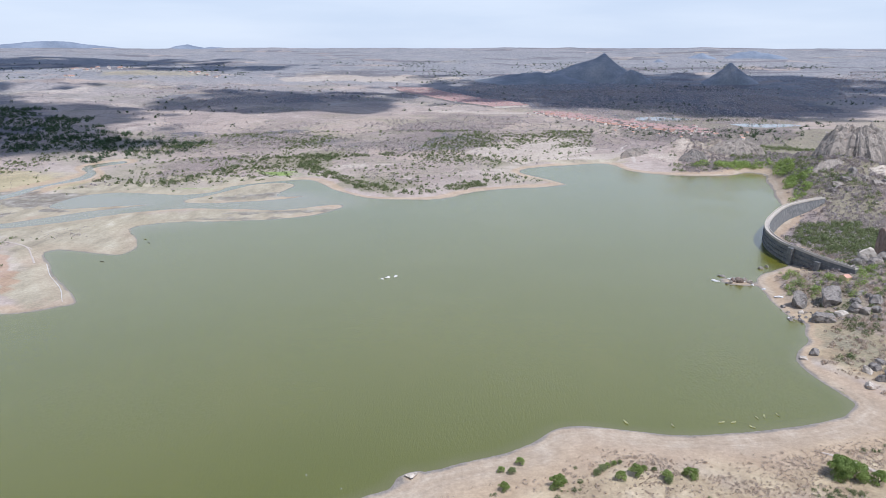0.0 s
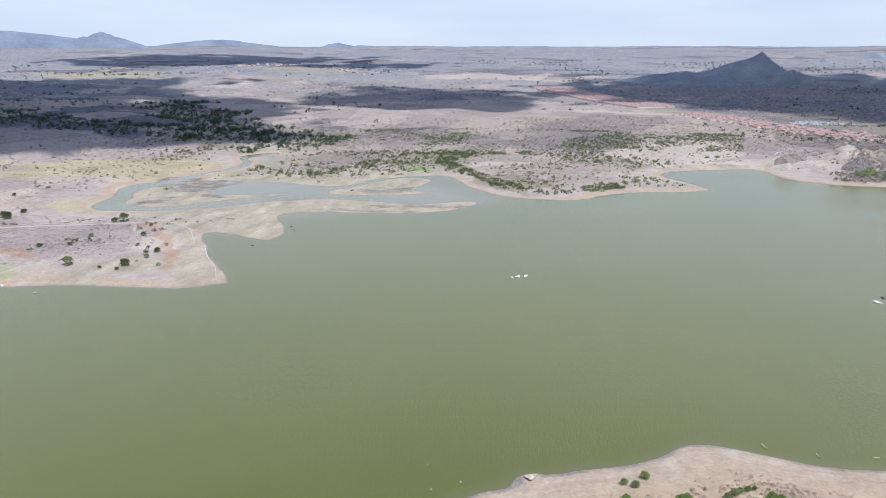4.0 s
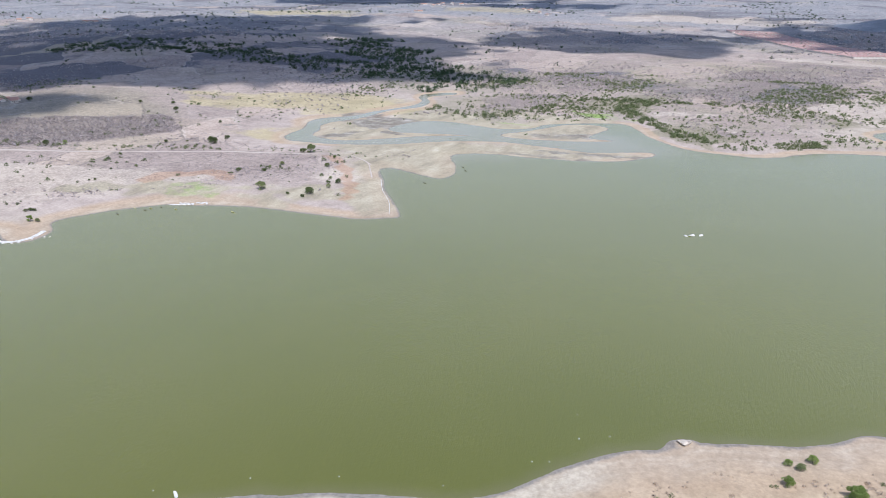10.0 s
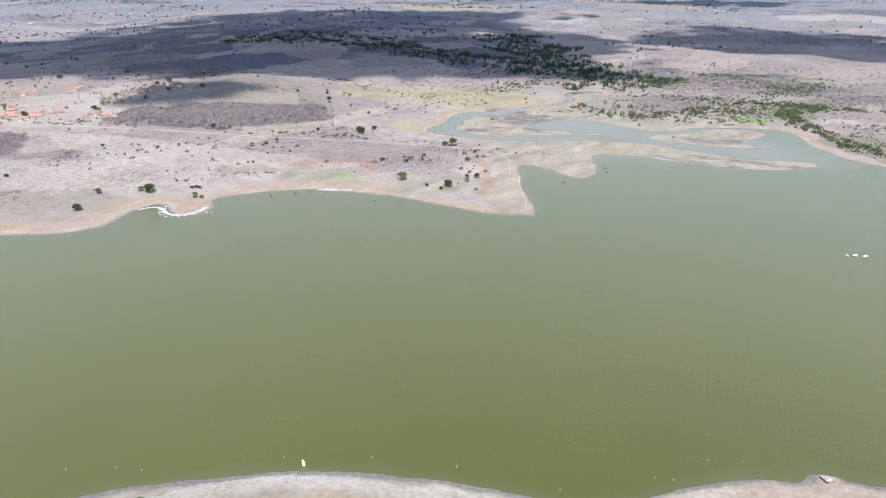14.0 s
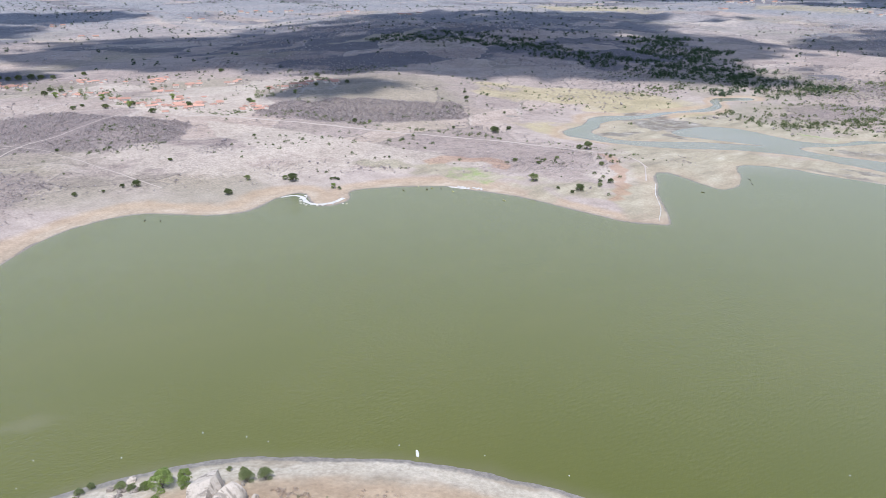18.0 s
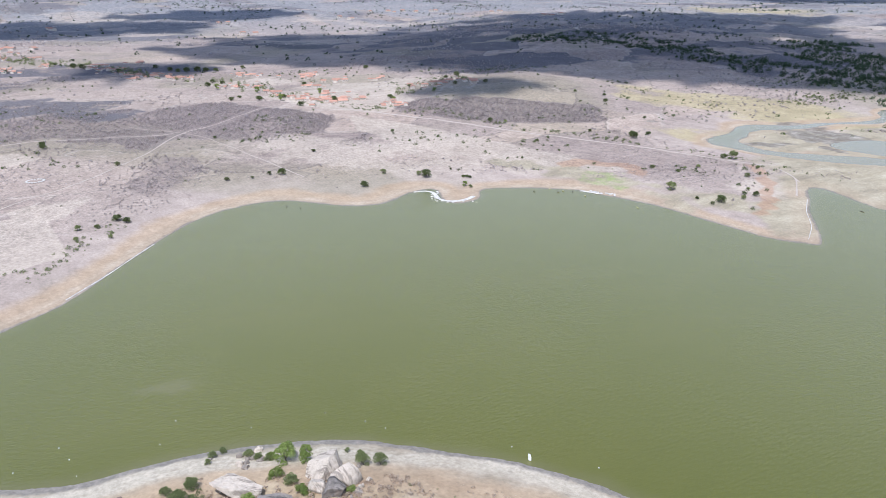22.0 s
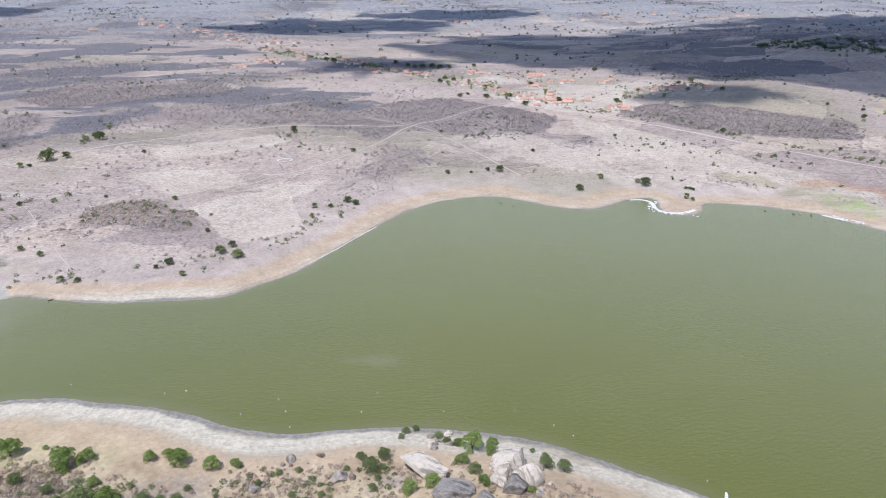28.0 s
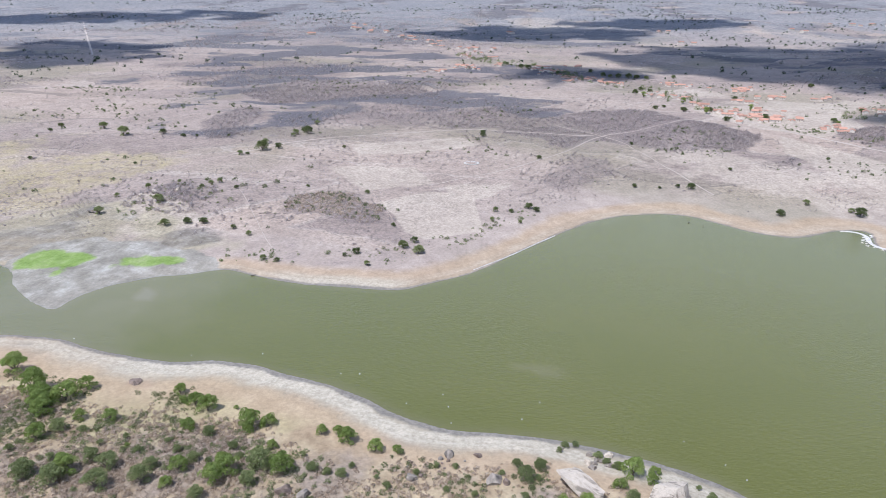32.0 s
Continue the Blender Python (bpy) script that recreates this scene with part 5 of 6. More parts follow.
scatter("far_thicket", 34000, 204, lambda x, y: land(x, y, 40) * np.clip(cover(x, y) * 1.2 + fractal(x, y, 150, 66) * 1.8 - 1.15, 0.02, 1), (2.0, 6.0), 8, TWIGS, "grey leafless scrub far out on the plain", "scrub", 1000, 2700, 0.5)
scatter("plain_brush", 17000, 221, lambda x, y: land(x, y, 26) * (parcels(x, y, "bare") < 0.3) * (parcels(x, y, "silt") < 0.2) * np.clip(cover(x, y) * 0.8 + fractal(x, y, 45, 79) * 3.6 - 1.75, 0.02, 1), (0.4, 1.5), 9, TWIGS, "low grey brush dotted over the western fields", "brush", 250, 640, 0.5, (25, 130))
scatter("brown_thicket", 900, 222, lambda x, y: (parcels(x, y, "thicket") > 0.6) * 1.0, (0.6, 2.4), 16, BRUSH, "brownish thicket in a fallow field", "scrub", 340, 470, 0.6, (92, 112))
scatter("grey_wood", 11000, 223, lambda x, y: (parcels(x, y, "thicket") > 0.7) * 0.9, (0.6, 2.0), 11, TWIGS, "dense grey leafless thicket beside the track", "scrub", 480, 900, 0.7, (72, 115))
scatter("grey_wood", 7000, 224, lambda x, y: (parcels(x, y, "thicket") > 0.7) * 0.8, (0.6, 2.0), 11, TWIGS, "dense grey leafless thicket on the low hill", "scrub", 480, 900, 0.7, (38, 72))
scatter("north_bushes", 6500, 225, lambda x, y: land(x, y, 10) * np.clip(parcels(x, y, "olive") * 0.6 + fractal(x, y, 55, 80) * 3.6 - 1.9, 0.03, 1), (1.2, 4.6), 22, SHRUB, "olive and grey bushes on the northern land", "bushes", 570, 1050, 0.6, (-12, 34))
scatter("north_thicket", 5000, 226, lambda x, y: land(x, y, 12) * np.clip(fractal(x, y, 75, 81) * 3 - 1.2, 0.05, 1), (1.0, 4.0), 14, TWIGS, "grey leafless scrub on the northern land", "scrub", 570, 1200, 0.6, (-20, 40))
scatter("field_shrubs", 170, 234, lambda x, y: (np.abs(parcels(x, y, "thicket") - 0.7) < 0.12) * 1.0, (0.9, 3.2), 34, SHRUB, "olive shrubs in a fallow field thicket", "shrub", 340, 470, 0.6, (92, 112))
scatter("shore_shrubs", 130, 235, line_density([(-300, -110), (-298, -85), (-300, -60), (-306, -38), (-318, -20), (-345, 8), (-372, 28)], 9), (0.7, 3.0), 34, SHRUB, "olive shrubs above the western sand", "shrub", 280, 430, 0.6, (80, 115))
scatter("knoll_shrubs", 60, 236, lambda x, y: (np.hypot((x + 365) / 34, (y + 165) / 34) < 0.5 + 0.9 * fractal(x, y, 12, 76)) * land(x, y, 8), (1.0, 4.0), 50, SHRUB, "green shrubs on the western knoll", "shrub", 340, 470, 0.6, (100, 128))
scatter("roadside_bushes", 260, 227, line_density([(-287, 440), (-376, 403), (-480, 353), (-567, 326), (-690, 246)], 9), (1.2, 4.0), 30, SHRUB, "small bushes along the dirt road", "bushes", 400, 800, 0.6)
scatter("village_trees", 240, 228, line_density([(-1290, -21), (-1100, 80), (-1000, 130), (-930, 180), (-820, 220), (-700, 255), (-660, 300), (-690, 430)], 18), (3.0, 8.0), 60, SHRUB, "green shade trees between village houses", "trees", 600, 1400, 0.75)
scatter("green_shrubs", 2600, 205, lambda x, y: land(x, y, 22) * np.clip(fractal(x, y, 60, 67) * 3.2 - 1.75, 0.02, 1), (1.2, 4.5), 30, SHRUB, "scattered drying green shrubs", "shrub", 250, 1000)
scatter("far_trees", 4200, 206, lambda x, y: land(x, y, 40) * np.clip(fractal(x, y, 220, 68) * 4 - 2.1, 0.03, 1), (3.5, 9.0), 26, WOODLEAF, "scattered dark green trees far out on the plain", "trees", 800, 3200, 0.7)
scatter("stream_woods", 1100, 207, line_density([(-345, 830), (-430, 880), (-560, 905), (-701, 898), (-831, 910), (-941, 887), (-1018, 827)], 55), (4.0, 9.0), 50, WOODLEAF, "dark green trees along a stream bed", "woods", 700, 1500, 0.7)
scatter("stream_woods", 900, 208, line_density([(-350, 850), (-434, 880), (-560, 1010), (-643, 1117), (-760, 1220)], 60), (4.0, 10.0), 50, WOODLEAF, "dark green trees in the valley floor", "woods", 700, 1600, 0.7)
scatter("shore_bushes", 520, 209, line_density([(-145, 745), (-128, 700), (-100, 668), (-68, 622), (-42, 598), (-4, 594), (25, 627), (60, 645)], 9), (2.0, 6.0), 60, SHRUB, "green bushes along the far shore", "bushes", 500, 900, 0.6)
scatter("shore_bushes", 420, 210, line_density([(-336, 662), (-294, 640), (-251, 640), (-228, 675), (-205, 770), (-140, 790), (-40, 800)], 12), (2.0, 6.0), 50, SHRUB, "olive bushes above the creek mouth", "bushes", 500, 950, 0.6)
scatter("shore_bushes", 500, 211, line_density([(272, 722), (300, 712), (326, 690), (318, 655), (305, 615), (292, 580), (280, 552)], 12), (3.0, 8.0), 70, LEAF, "dense green bushes at the lake's far corner", "bushes", 500, 900, 0.65)
scatter("pond_trees", 260, 229, lambda x, y: land(x, y, 10) * np.clip(spots(x, y, [(330, 1010, 90, 60, 0, 1.0), (430, 1010, 60, 60, 0, 0.8), (300, 1080, 60, 40, 0, 0.7), (450, 1200, 60, 20, 0, 0.8)]), 0, 1), (3.0, 8.0), 40, WOODLEAF, "dark green trees round the ponds", "trees", 850, 1400, 0.75, (-30, -10))
scatter("dam_bushes", 900, 212, lambda x, y: land(x, y, 10) * (np.hypot((x - 262) / 42, (y - 425) / 62) < 0.6 + 0.8 * fractal(x, y, 14, 71)), (2.5, 7.0), 150, SHRUB, "green bushes below the dam", "bushes", 380, 620, 0.6, (-40, -20))
scatter("rock_bushes", 110, 213, lambda x, y: land(x, y, 5) * (np.hypot((x - 205) / 45, (y - 340) / 45) < 0.5 + 0.7 * fractal(x, y, 14, 72)), (2.0, 6.0), 220, LEAF, "bright green bushes between the shore boulders", "bushes", 300, 460, 0.65, (-40, -20))
scatter("east_brush", 4200, 215, lambda x, y: land(x, y, 7) * np.clip(fractal(x, y, 22, 73) * 3 - 0.9, 0.05, 1), (0.8, 3.4), 40, BRUSH, "brown leafless brush above the rocky shore", "brush", 235, 470, 0.5, (-42, -23))
scatter("east_shrubs", 900, 216, lambda x, y: land(x, y, 7) * np.clip(fractal(x, y, 26, 74) * 4 - 2.0, 0.0, 1), (1.2, 4.6), 120, SHRUB, "olive shrubs above the rocky shore", "shrub", 235, 520, 0.6, (-42, -23))
scatter("slope_shrubs", 3600, 217, lambda x, y: land(x, y, 10) * np.clip(fractal(x, y, 40, 75) * 4 - 1.9, 0.02, 1), (2.0, 6.0), 40, SHRUB, "half-green shrubs on the granite hill", "shrub", 480, 950, 0.6, (-42, -18))
scatter("knoll_brush", 420, 218, lambda x, y: (np.hypot((x + 376) / 26, (y + 170) / 24) < 0.4 + 1.1 * fractal(x, y, 12, 76)) * land(x, y, 5), (1.0, 3.4), 30, TWIGS, "grey leafless brush on the western knoll", "brush", 360, 470, 0.6, (100, 128))
scatter("slope_scrub", 15000, 214, lambda x, y: land(x, y, 8) * 1.0, (1.2, 4.6), 22, TWIGS, "grey scrub on the rocky slope", "scrub", 330, 900, 0.6, (-40, -19))


# ---- rocks ----
def rock(name, x, y, sx, sy, sz, turn, seed, mat, label, tilt=0.0, sink=0.25, detail=4, group="", corners=16, rough=0.07):
    """An angular boulder: a hull with worn edges and an uneven face."""
    rnd = random.Random(seed)
    bm = bmesh.new()
    bmesh.ops.create_icosphere(bm, subdivisions=detail + 1 if detail > 2 else 3, radius=1)
    off = Vector((rnd.uniform(-40, 40), rnd.uniform(-40, 40), rnd.uniform(-40, 40)))
    cuts = [(Vector((rnd.gauss(0, 1), rnd.gauss(0, 1), rnd.gauss(0, 0.8))).normalized(), rnd.uniform(0.55, 0.88)) for _ in range(corners)]
    for v in bm.verts:
        p_ = v.co * 1.12
        for c_, d_ in cuts:
            over = p_.dot(c_) - d_
            if over > 0:
                p_ -= c_ * over * 0.97
        groove = abs(noise.noise(Vector((p_.x * 3, p_.y * 3, p_.z * 0.8)) + off))
        p_ += v.co * (noise.fractal(p_ * 1.5 + off, 1.0, 2.1, 4) * rough * 1.2 - (0.1 - min(groove, 0.1)) * rough * 4)
        v.co = Vector((p_.x * sx, p_.y * sy, p_.z * sz))
    ob = part(name, bm, mat, None, "", False)
    ob.matrix_world = Matrix.Translation((x, y, max(at(x, y), -0.2) + sz * (0.8 - 2 * sink))) @ Matrix.Rotation(radians(turn), 4, "Z") @ Matrix.Rotation(radians(tilt), 4, "Y")
    return tagged(ob, label, "rock", group)


def crag(x, y, count, spread, size, seed, mats, label, group):
    """Broken rock breaking out of a hillside."""
    rnd = random.Random(seed)
    for k in range(count):
        a, r = rnd.uniform(0, math.tau), spread * rnd.uniform(0, 1) ** 0.7
        s = size * rnd.uniform(0.45, 1.15)
        rock("crag", x + math.cos(a) * r, y + math.sin(a) * r, s * rnd.uniform(0.7, 1.3), s * rnd.uniform(0.6, 1.0), s * rnd.uniform(0.45, 0.8), rnd.uniform(0, 180), seed * 31 + k, rnd.choice(mats), label, rnd.uniform(-12, 12), 0.3, 4, group, 18, 0.1)


def massif(x, y, rx, ry, top, turn, seed, mat, label, steep=0.45):
    """A craggy granite dome: steep furrowed flanks, a broken crest."""
    rnd = random.Random(seed)
    off = Vector((rnd.uniform(-40, 40), rnd.uniform(-40, 40), rnd.uniform(-40, 40)))
    nu, nv = 150, 46
    vs, fs = [], []
    base = at(x, y)
    c_, s_ = math.cos(radians(turn)), math.sin(radians(turn))
    for j_ in range(nv):
        q_ = j_ / (nv - 1)
        for i_ in range(nu):
            a_ = i_ * math.tau / nu
            ca, sa = math.cos(a_), math.sin(a_)
            wob = 1 + 0.4 * noise.noise(Vector((ca * 1.5, sa * 1.5, 0)) + off) + 0.12 * noise.noise(Vector((ca * 5, sa * 5, 0)) + off)
            furrow = abs(noise.noise(Vector((ca * 9, sa * 9, q_ * 0.8)) + off))
            rad = q_ * wob * (1 - 0.06 * (1 - min(furrow * 3, 1)) * q_)
            lx, ly = ca * rad * rx, sa * rad * ry
            h_ = max(1 - q_ ** (1 / steep), 0)
            p_ = Vector((lx / rx * 2.2, ly / ry * 2.2, 0)) + off
            crest = noise.ridged_multi_fractal(p_ * 0.8, 1.0, 2.1, 4, 1.0, 2.0) * 0.17 + noise.fractal(p_ * 1.7, 0.9, 2.0, 6) * 0.17
            cleft = max(0.16 - abs(noise.noise(Vector((p_.x * 1.5 + p_.y, p_.y * 0.7, 3)))), 0) * 1.1
            zz = top * (h_ ** 0.75 * (0.6 + crest - cleft) + (0.05 if h_ > 0.02 else 0.0) * noise.noise(p_ * 9))
            wx_, wy_ = x + lx * c_ - ly * s_, y + lx * s_ + ly * c_
            vs.append((wx_, wy_, base + zz - 7.0 * q_ ** 4))
    for j_ in range(nv - 1):
        for i_ in range(nu):
            a0, a1 = j_ * nu + i_, j_ * nu + (i_ + 1) % nu
            fs.append((a0, a1, a1 + nu, a0 + nu))
    ob = link("crag", mesh_of("crag", vs, fs), mat)
    return tagged(ob, label, "crag", "crags round the lake")


B = "boulders on the near bank"
rock("boulder", -141.5, 29, 7.4, 4.2, 3.2, 48, 301, ROCK_PALE, "long tilted slab of bleached granite with dark streaks", 12, 0.22, 5, B, 12, 0.05)
rock("boulder", -138, 49.5, 5.0, 5.6, 4.6, 30, 302, ROCK_PALE, "large pale pointed granite boulder", 8, 0.26, 5, B, 9, 0.03)
rock("boulder", -131.5, 34, 6.6, 5.0, 2.6, 60, 304, ROCK, "broad grey streaked granite boulder", 6, 0.25, 5, B, 14, 0.06)
rock("boulder", -132, 45, 3.4, 2.8, 2.2, 15, 303, ROCK_PALE, "white cracked granite boulder", 0, 0.25, 4, B, 16, 0.05)
rock("boulder", -129, 47.5, 3.4, 3.2, 2.6, 70, 306, ROCK, "grey rounded granite boulder", 0, 0.25, 4, B, 16, 0.05)
rock("boulder", -132.5, 52, 3.2, 4.0, 3.6, 10, 305, ROCK_PALE, "smooth pale granite boulder against the large one", 0, 0.25, 4, B, 9, 0.03)
rock("boulder", -127, 40, 3.2, 2.4, 1.6, 40, 307, ROCK, "low grey granite boulder", 0, 0.25, 4, B)
for k, (x, y, s) in enumerate([(-157, -5, 3.4), (-157, 3, 2.4), (-155, -7, 1.8), (-145, 7, 4.6), (-144, 10, 2.6), (-160, 33, 2.3), (-157, 36, 2.3), (-155, 38, 1.8), (-163, 26, 1.6), (-146, -14, 3.2), (-139, -45, 4.0), (-138, -40, 3.6)]):
    rock("boulder", x, y, s * 0.6, s * 0.45, s * 0.38, k * 47, 310 + k, (ROCK_TAN, ROCK_BROWN)[k % 3 == 1], "small weathered granite boulder in dry brush", 0, 0.3, 3, B)
crag(-157, 35, 12, 5, 1.3, 491, (ROCK_TAN, ROCK_PALE), "small broken rock among shoreline shrubs", "rubble on the near bank")
crag(-131, 54, 10, 7, 1.2, 492, (ROCK_TAN, ROCK_PALE), "small broken rock beside the pale boulders", "rubble on the near bank")
crag(-152, -8, 9, 8, 1.0, 493, (ROCK_TAN, ROCK_BROWN), "small broken rock in dry brush", "rubble on the near bank")
B = "boulders on the eastern shore"
rock("boulder", 171, 317, 4.9, 4.4, 5.4, 10, 331, ROCK, "tall dark blocky granite boulder on the shore", 0, 0.15, 4, B)
rock("boulder", 187, 317, 7.6, 6.0, 5.4, 30, 332, ROCK, "huge rounded grey granite boulder", 0, 0.2, 5, B)
rock("boulder", 173, 298, 8.0, 3.8, 3.0, 0, 333, ROCK, "long flat grey granite slab", 4, 0.2, 4, B)
for k, (x, y, s) in enumerate([(164, 317, 2.8), (160, 301, 3.0), (184, 302, 6.0), (193, 306, 8.0), (200, 303, 6.0), (237, 375, 15), (247, 377, 12), (151, 262, 4.7), (162, 244, 4.4), (166, 246, 4.9), (163, 237, 5.0), (156, 232, 3.9), (171, 251, 4.5),
                               (168, 240, 4.4), (145, 258, 3.1), (175, 246, 6.0), (205, 312, 7.0), (178, 238, 5.0), (180, 379, 3.2), (185, 382, 2.6), (168, 308, 3.0), (164, 298, 2.6), (225, 365, 8.0)]):
    rock("boulder", x, y, s * 0.55, s * 0.48, s * 0.42, k * 61, 340 + k, (ROCK, ROCK, ROCK_PALE)[k % 3], "weathered grey granite boulder on the rocky shore", 0, 0.25, 3, B)
B = "white-crusted rocks in the water"
for k, (x, y, s) in enumerate([(156, 359, 5.0), (151, 353, 2.8), (163, 350, 2.2), (146, 358, 5.2), (153, 365, 4.7), (159, 355, 3.9), (-30, 363, 4.0), (-26, 365, 3.0), (-33, 361, 2.6), (166, 343, 2.2), (168, 330, 4.0), (160, 303, 2.6)]):
    rock("shore_rock", x, y, s * 0.6, s * 0.4, 0.7, k * 37, 370 + k, (CRUST, ROCK, CRUST)[k % 3] if k < 6 else CRUST, "low white-crusted rock in shallow water", 0, 0.3, 3, B)
for k, (x, y, s) in enumerate([(158, 354, 2.6), (161, 356, 2.0), (155, 356, 1.7), (163, 353, 1.5), (159, 358, 1.9), (153, 353, 1.3)]):
    rock("islet_rock", x, y, s, s * 0.75, s * 0.8, k * 43, 530 + k, (ROCK_BROWN, ROCK_TAN)[k % 2], "brown weathered rock on the small islet", 0, 0.2, 3, "rocks of the islet")
rnd = random.Random(5)
for k in range(26):
    t = k / 25
    x, y = -352 + 28 * t + rnd.uniform(-1.5, 1.5), 206 - 8 * math.sin(t * 3.1) + 10 * max(t - 0.75, 0) * 4 + rnd.uniform(-1.5, 1.5)
    rock("shore_rock", x, y, rnd.uniform(0.5, 1.7), rnd.uniform(0.4, 1.0), 0.4, k * 53, 400 + k, CRUST, "white-crusted rock along the western shore", 0, 0.3, 2, "white-crusted shore rocks")
for k in range(7):
    rock("shore_rock", -306 + k * 2.2, 288 + k * 1.1 + rnd.uniform(-1, 1), rnd.uniform(1.2, 2.2), 0.9, 0.5, k * 53, 430 + k, CRUST, "white-crusted rock beside the grassy shore", 0, 0.3, 2, "white-crusted shore rocks")
G = "crags of the granite hill"
massif(378, 646, 38, 30, 29, 20, 601, ROCK_TAN, "steep grey-tan granite dome furrowed by dark clefts", 0.38)
massif(414, 640, 26, 22, 19, 60, 602, ROCK, "grey granite shoulder beside the dome", 0.5)
massif(352, 640, 16, 14, 15, 60, 607, ROCK, "grey granite shoulder beside the dome", 0.5)
massif(335, 600, 24, 10, 8, 30, 603, ROCK_TAN, "low furrowed granite slab in scrub", 0.5)
massif(378, 590, 30, 9, 8, 10, 608, ROCK_PALE, "long pale granite slab in scrub", 0.5)
massif(268, 748, 20, 9, 11, 10, 604, ROCK, "dark jagged crag above the lake shore", 0.55)
massif(322, 778, 38, 14, 15, 12, 605, ROCK_TAN, "pale furrowed granite ridge above the lake", 0.6)
massif(214, 778, 22, 8, 7, 5, 606, ROCK_TAN, "low broken granite knoll by the shore", 0.6)
crag(345, 560, 7, 26, 5, 473, (ROCK_TAN, ROCK), "grey rock breaking out of scrub", G)
crag(312, 548, 5, 7, 5, 477, (ROCK, ROCK_TAN), "rough rock at the end of the dam", "crags at the dam")
crag(352, 515, 8, 24, 6, 478, (ROCK_PALE, ROCK_TAN), "bare pale slab on the rocky slope", "crags at the dam")
crag(232, 372, 6, 8, 6, 479, (ROCK, ROCK_TAN), "jumbled grey boulder beside the dam", "crags at the dam")
crag(200, 310, 10, 16, 3.4, 480, (ROCK, ROCK_TAN), "grey rubble on the rocky shore", "rubble on the eastern shore")
crag(166, 304, 14, 8, 1.1, 483, (ROCK, ROCK_TAN), "dark rubble at the foot of the shore boulders", "rubble on the eastern shore")
crag(172, 243, 9, 12, 2.0, 481, (ROCK_TAN, ROCK_PALE, ROCK), "tan rubble block above the sandy cove", "rubble on the eastern shore")
crag(-372, -178, 6, 12, 2.2, 482, (ROCK_PALE, ROCK_TAN), "bleached rock on the western knoll", "rocks of the western knoll")
rock("rock_spire", 251, 381, 7.5, 8.0, 15.5, 15, 458, ROCK_BROWN, "tall brown-stained rock spire with a pale top", 0, 0.08, 5, "", 26, 0.06)
rock("boulder", -364, -168, 2.4, 1.8, 1.6, 0, 460, ROCK_PALE, "white granite boulder on the western knoll", 0, 0.25, 3)
rock("boulder", -384, -170, 2.2, 1.6, 1.3, 40, 461, ROCK_PALE, "white granite boulder on the western knoll", 0, 0.25, 3)
rock("boulder", -360, -208, 5.4, 2.6, 1.6, 70, 462, ROCK, "flat dark rock slab at the flat's edge", 0, 0.2, 3)
rock("shore_rock", -9, 178, 2.2, 1.6, 1.0, 30, 466, ROCK_PALE, "white-crusted rock at the near shore", 0, 0.25, 3)
rock("earth_heap", -190, -106, 3.0, 1.8, 0.8, 40, 467, ROCK_BROWN, "low heap of red-brown rubble on dry grass", 0, 0.3, 3)
rock("marker_stone", -121, 100, 0.7, 0.5, 1.6, 0, 463, WHITE, "white pointed stone at the water's edge", 0, 0.2, 3)


# ---- the dam ----
dam = tagged(new("dam"), "curved dark masonry dam with a pale walkway", "dam")
crest_line = [(292, 528), (269, 514), (248, 497), (228, 471), (213, 447), (204, 425), (201, 401), (204, 383), (208, 365), (215, 347)]
p = np.array(crest_line, float)
steps = np.linspace(0, len(p) - 1.001, 90)
k = steps.astype(int)
pa, pb, pc, pd = p[np.clip(k - 1, 0, 9)], p[k], p[np.clip(k + 1, 0, 9)], p[np.clip(k + 2, 0, 9)]
t = (steps - k)[:, None]
mid_line = 0.5 * (2 * pb + (pc - pa) * t + (2 * pa - 5 * pb + 4 * pc - pd) * t * t + (3 * pb - pa - 3 * pc + pd) * t ** 3)
tang = np.gradient(mid_line, axis=0)
tang /= np.linalg.norm(tang, axis=1)[:, None]
side = np.stack([tang[:, 1], -tang[:, 0]], 1)          # towards the lake


def sweep(section, lo=0, hi=90):
    """A bar of the given cross-section along the dam's line: offsets towards the lake, heights."""
    bm = bmesh.new()
    rings = []
    for q, s in zip(mid_line[lo:hi], side[lo:hi]):
        rings.append([bm.verts.new((q[0] + s[0] * o, q[1] + s[1] * o, z)) for o, z in section])
    n_ = len(section)
    for r0, r1 in zip(rings, rings[1:]):
        for e in range(n_):
            bm.faces.new((r0[e], r0[(e + 1) % n_], r1[(e + 1) % n_], r1[e]))
    bm.faces.new(rings[0])
    bm.faces.new(rings[-1][::-1])
    bmesh.ops.recalc_face_normals(bm, faces=bm.faces)
    return bm


LAKEWARD = -1 if float(np.dot(side[45], np.array((150, 420)) - mid_line[45])) < 0 else 1
side = side * LAKEWARD
part("wall", sweep([(1.6, -6), (1.2, 9.6), (-1.2, 9.6), (-4.2, -4)]), MASONRY, dam)
part("walkway", sweep([(1.5, 9.6), (1.5, 10.1), (-1.5, 10.1), (-1.5, 9.6)]), CONCRETE, dam, "pale concrete walkway along the crest")
part("parapet", sweep([(1.45, 10.1), (1.45, 10.9), (1.1, 10.9), (1.1, 10.1)]), CONCRETE, dam)
part("parapet", sweep([(-1.1, 10.1), (-1.1, 10.7), (-1.4, 10.7), (-1.4, 10.1)]), CONCRETE, dam)
for z in (2.0, 4.5, 7.0):
    part("ledge", sweep([(1.9, z), (1.9, z + 0.25), (1.2, z + 0.25), (1.2, z)]), MASONRY, dam)
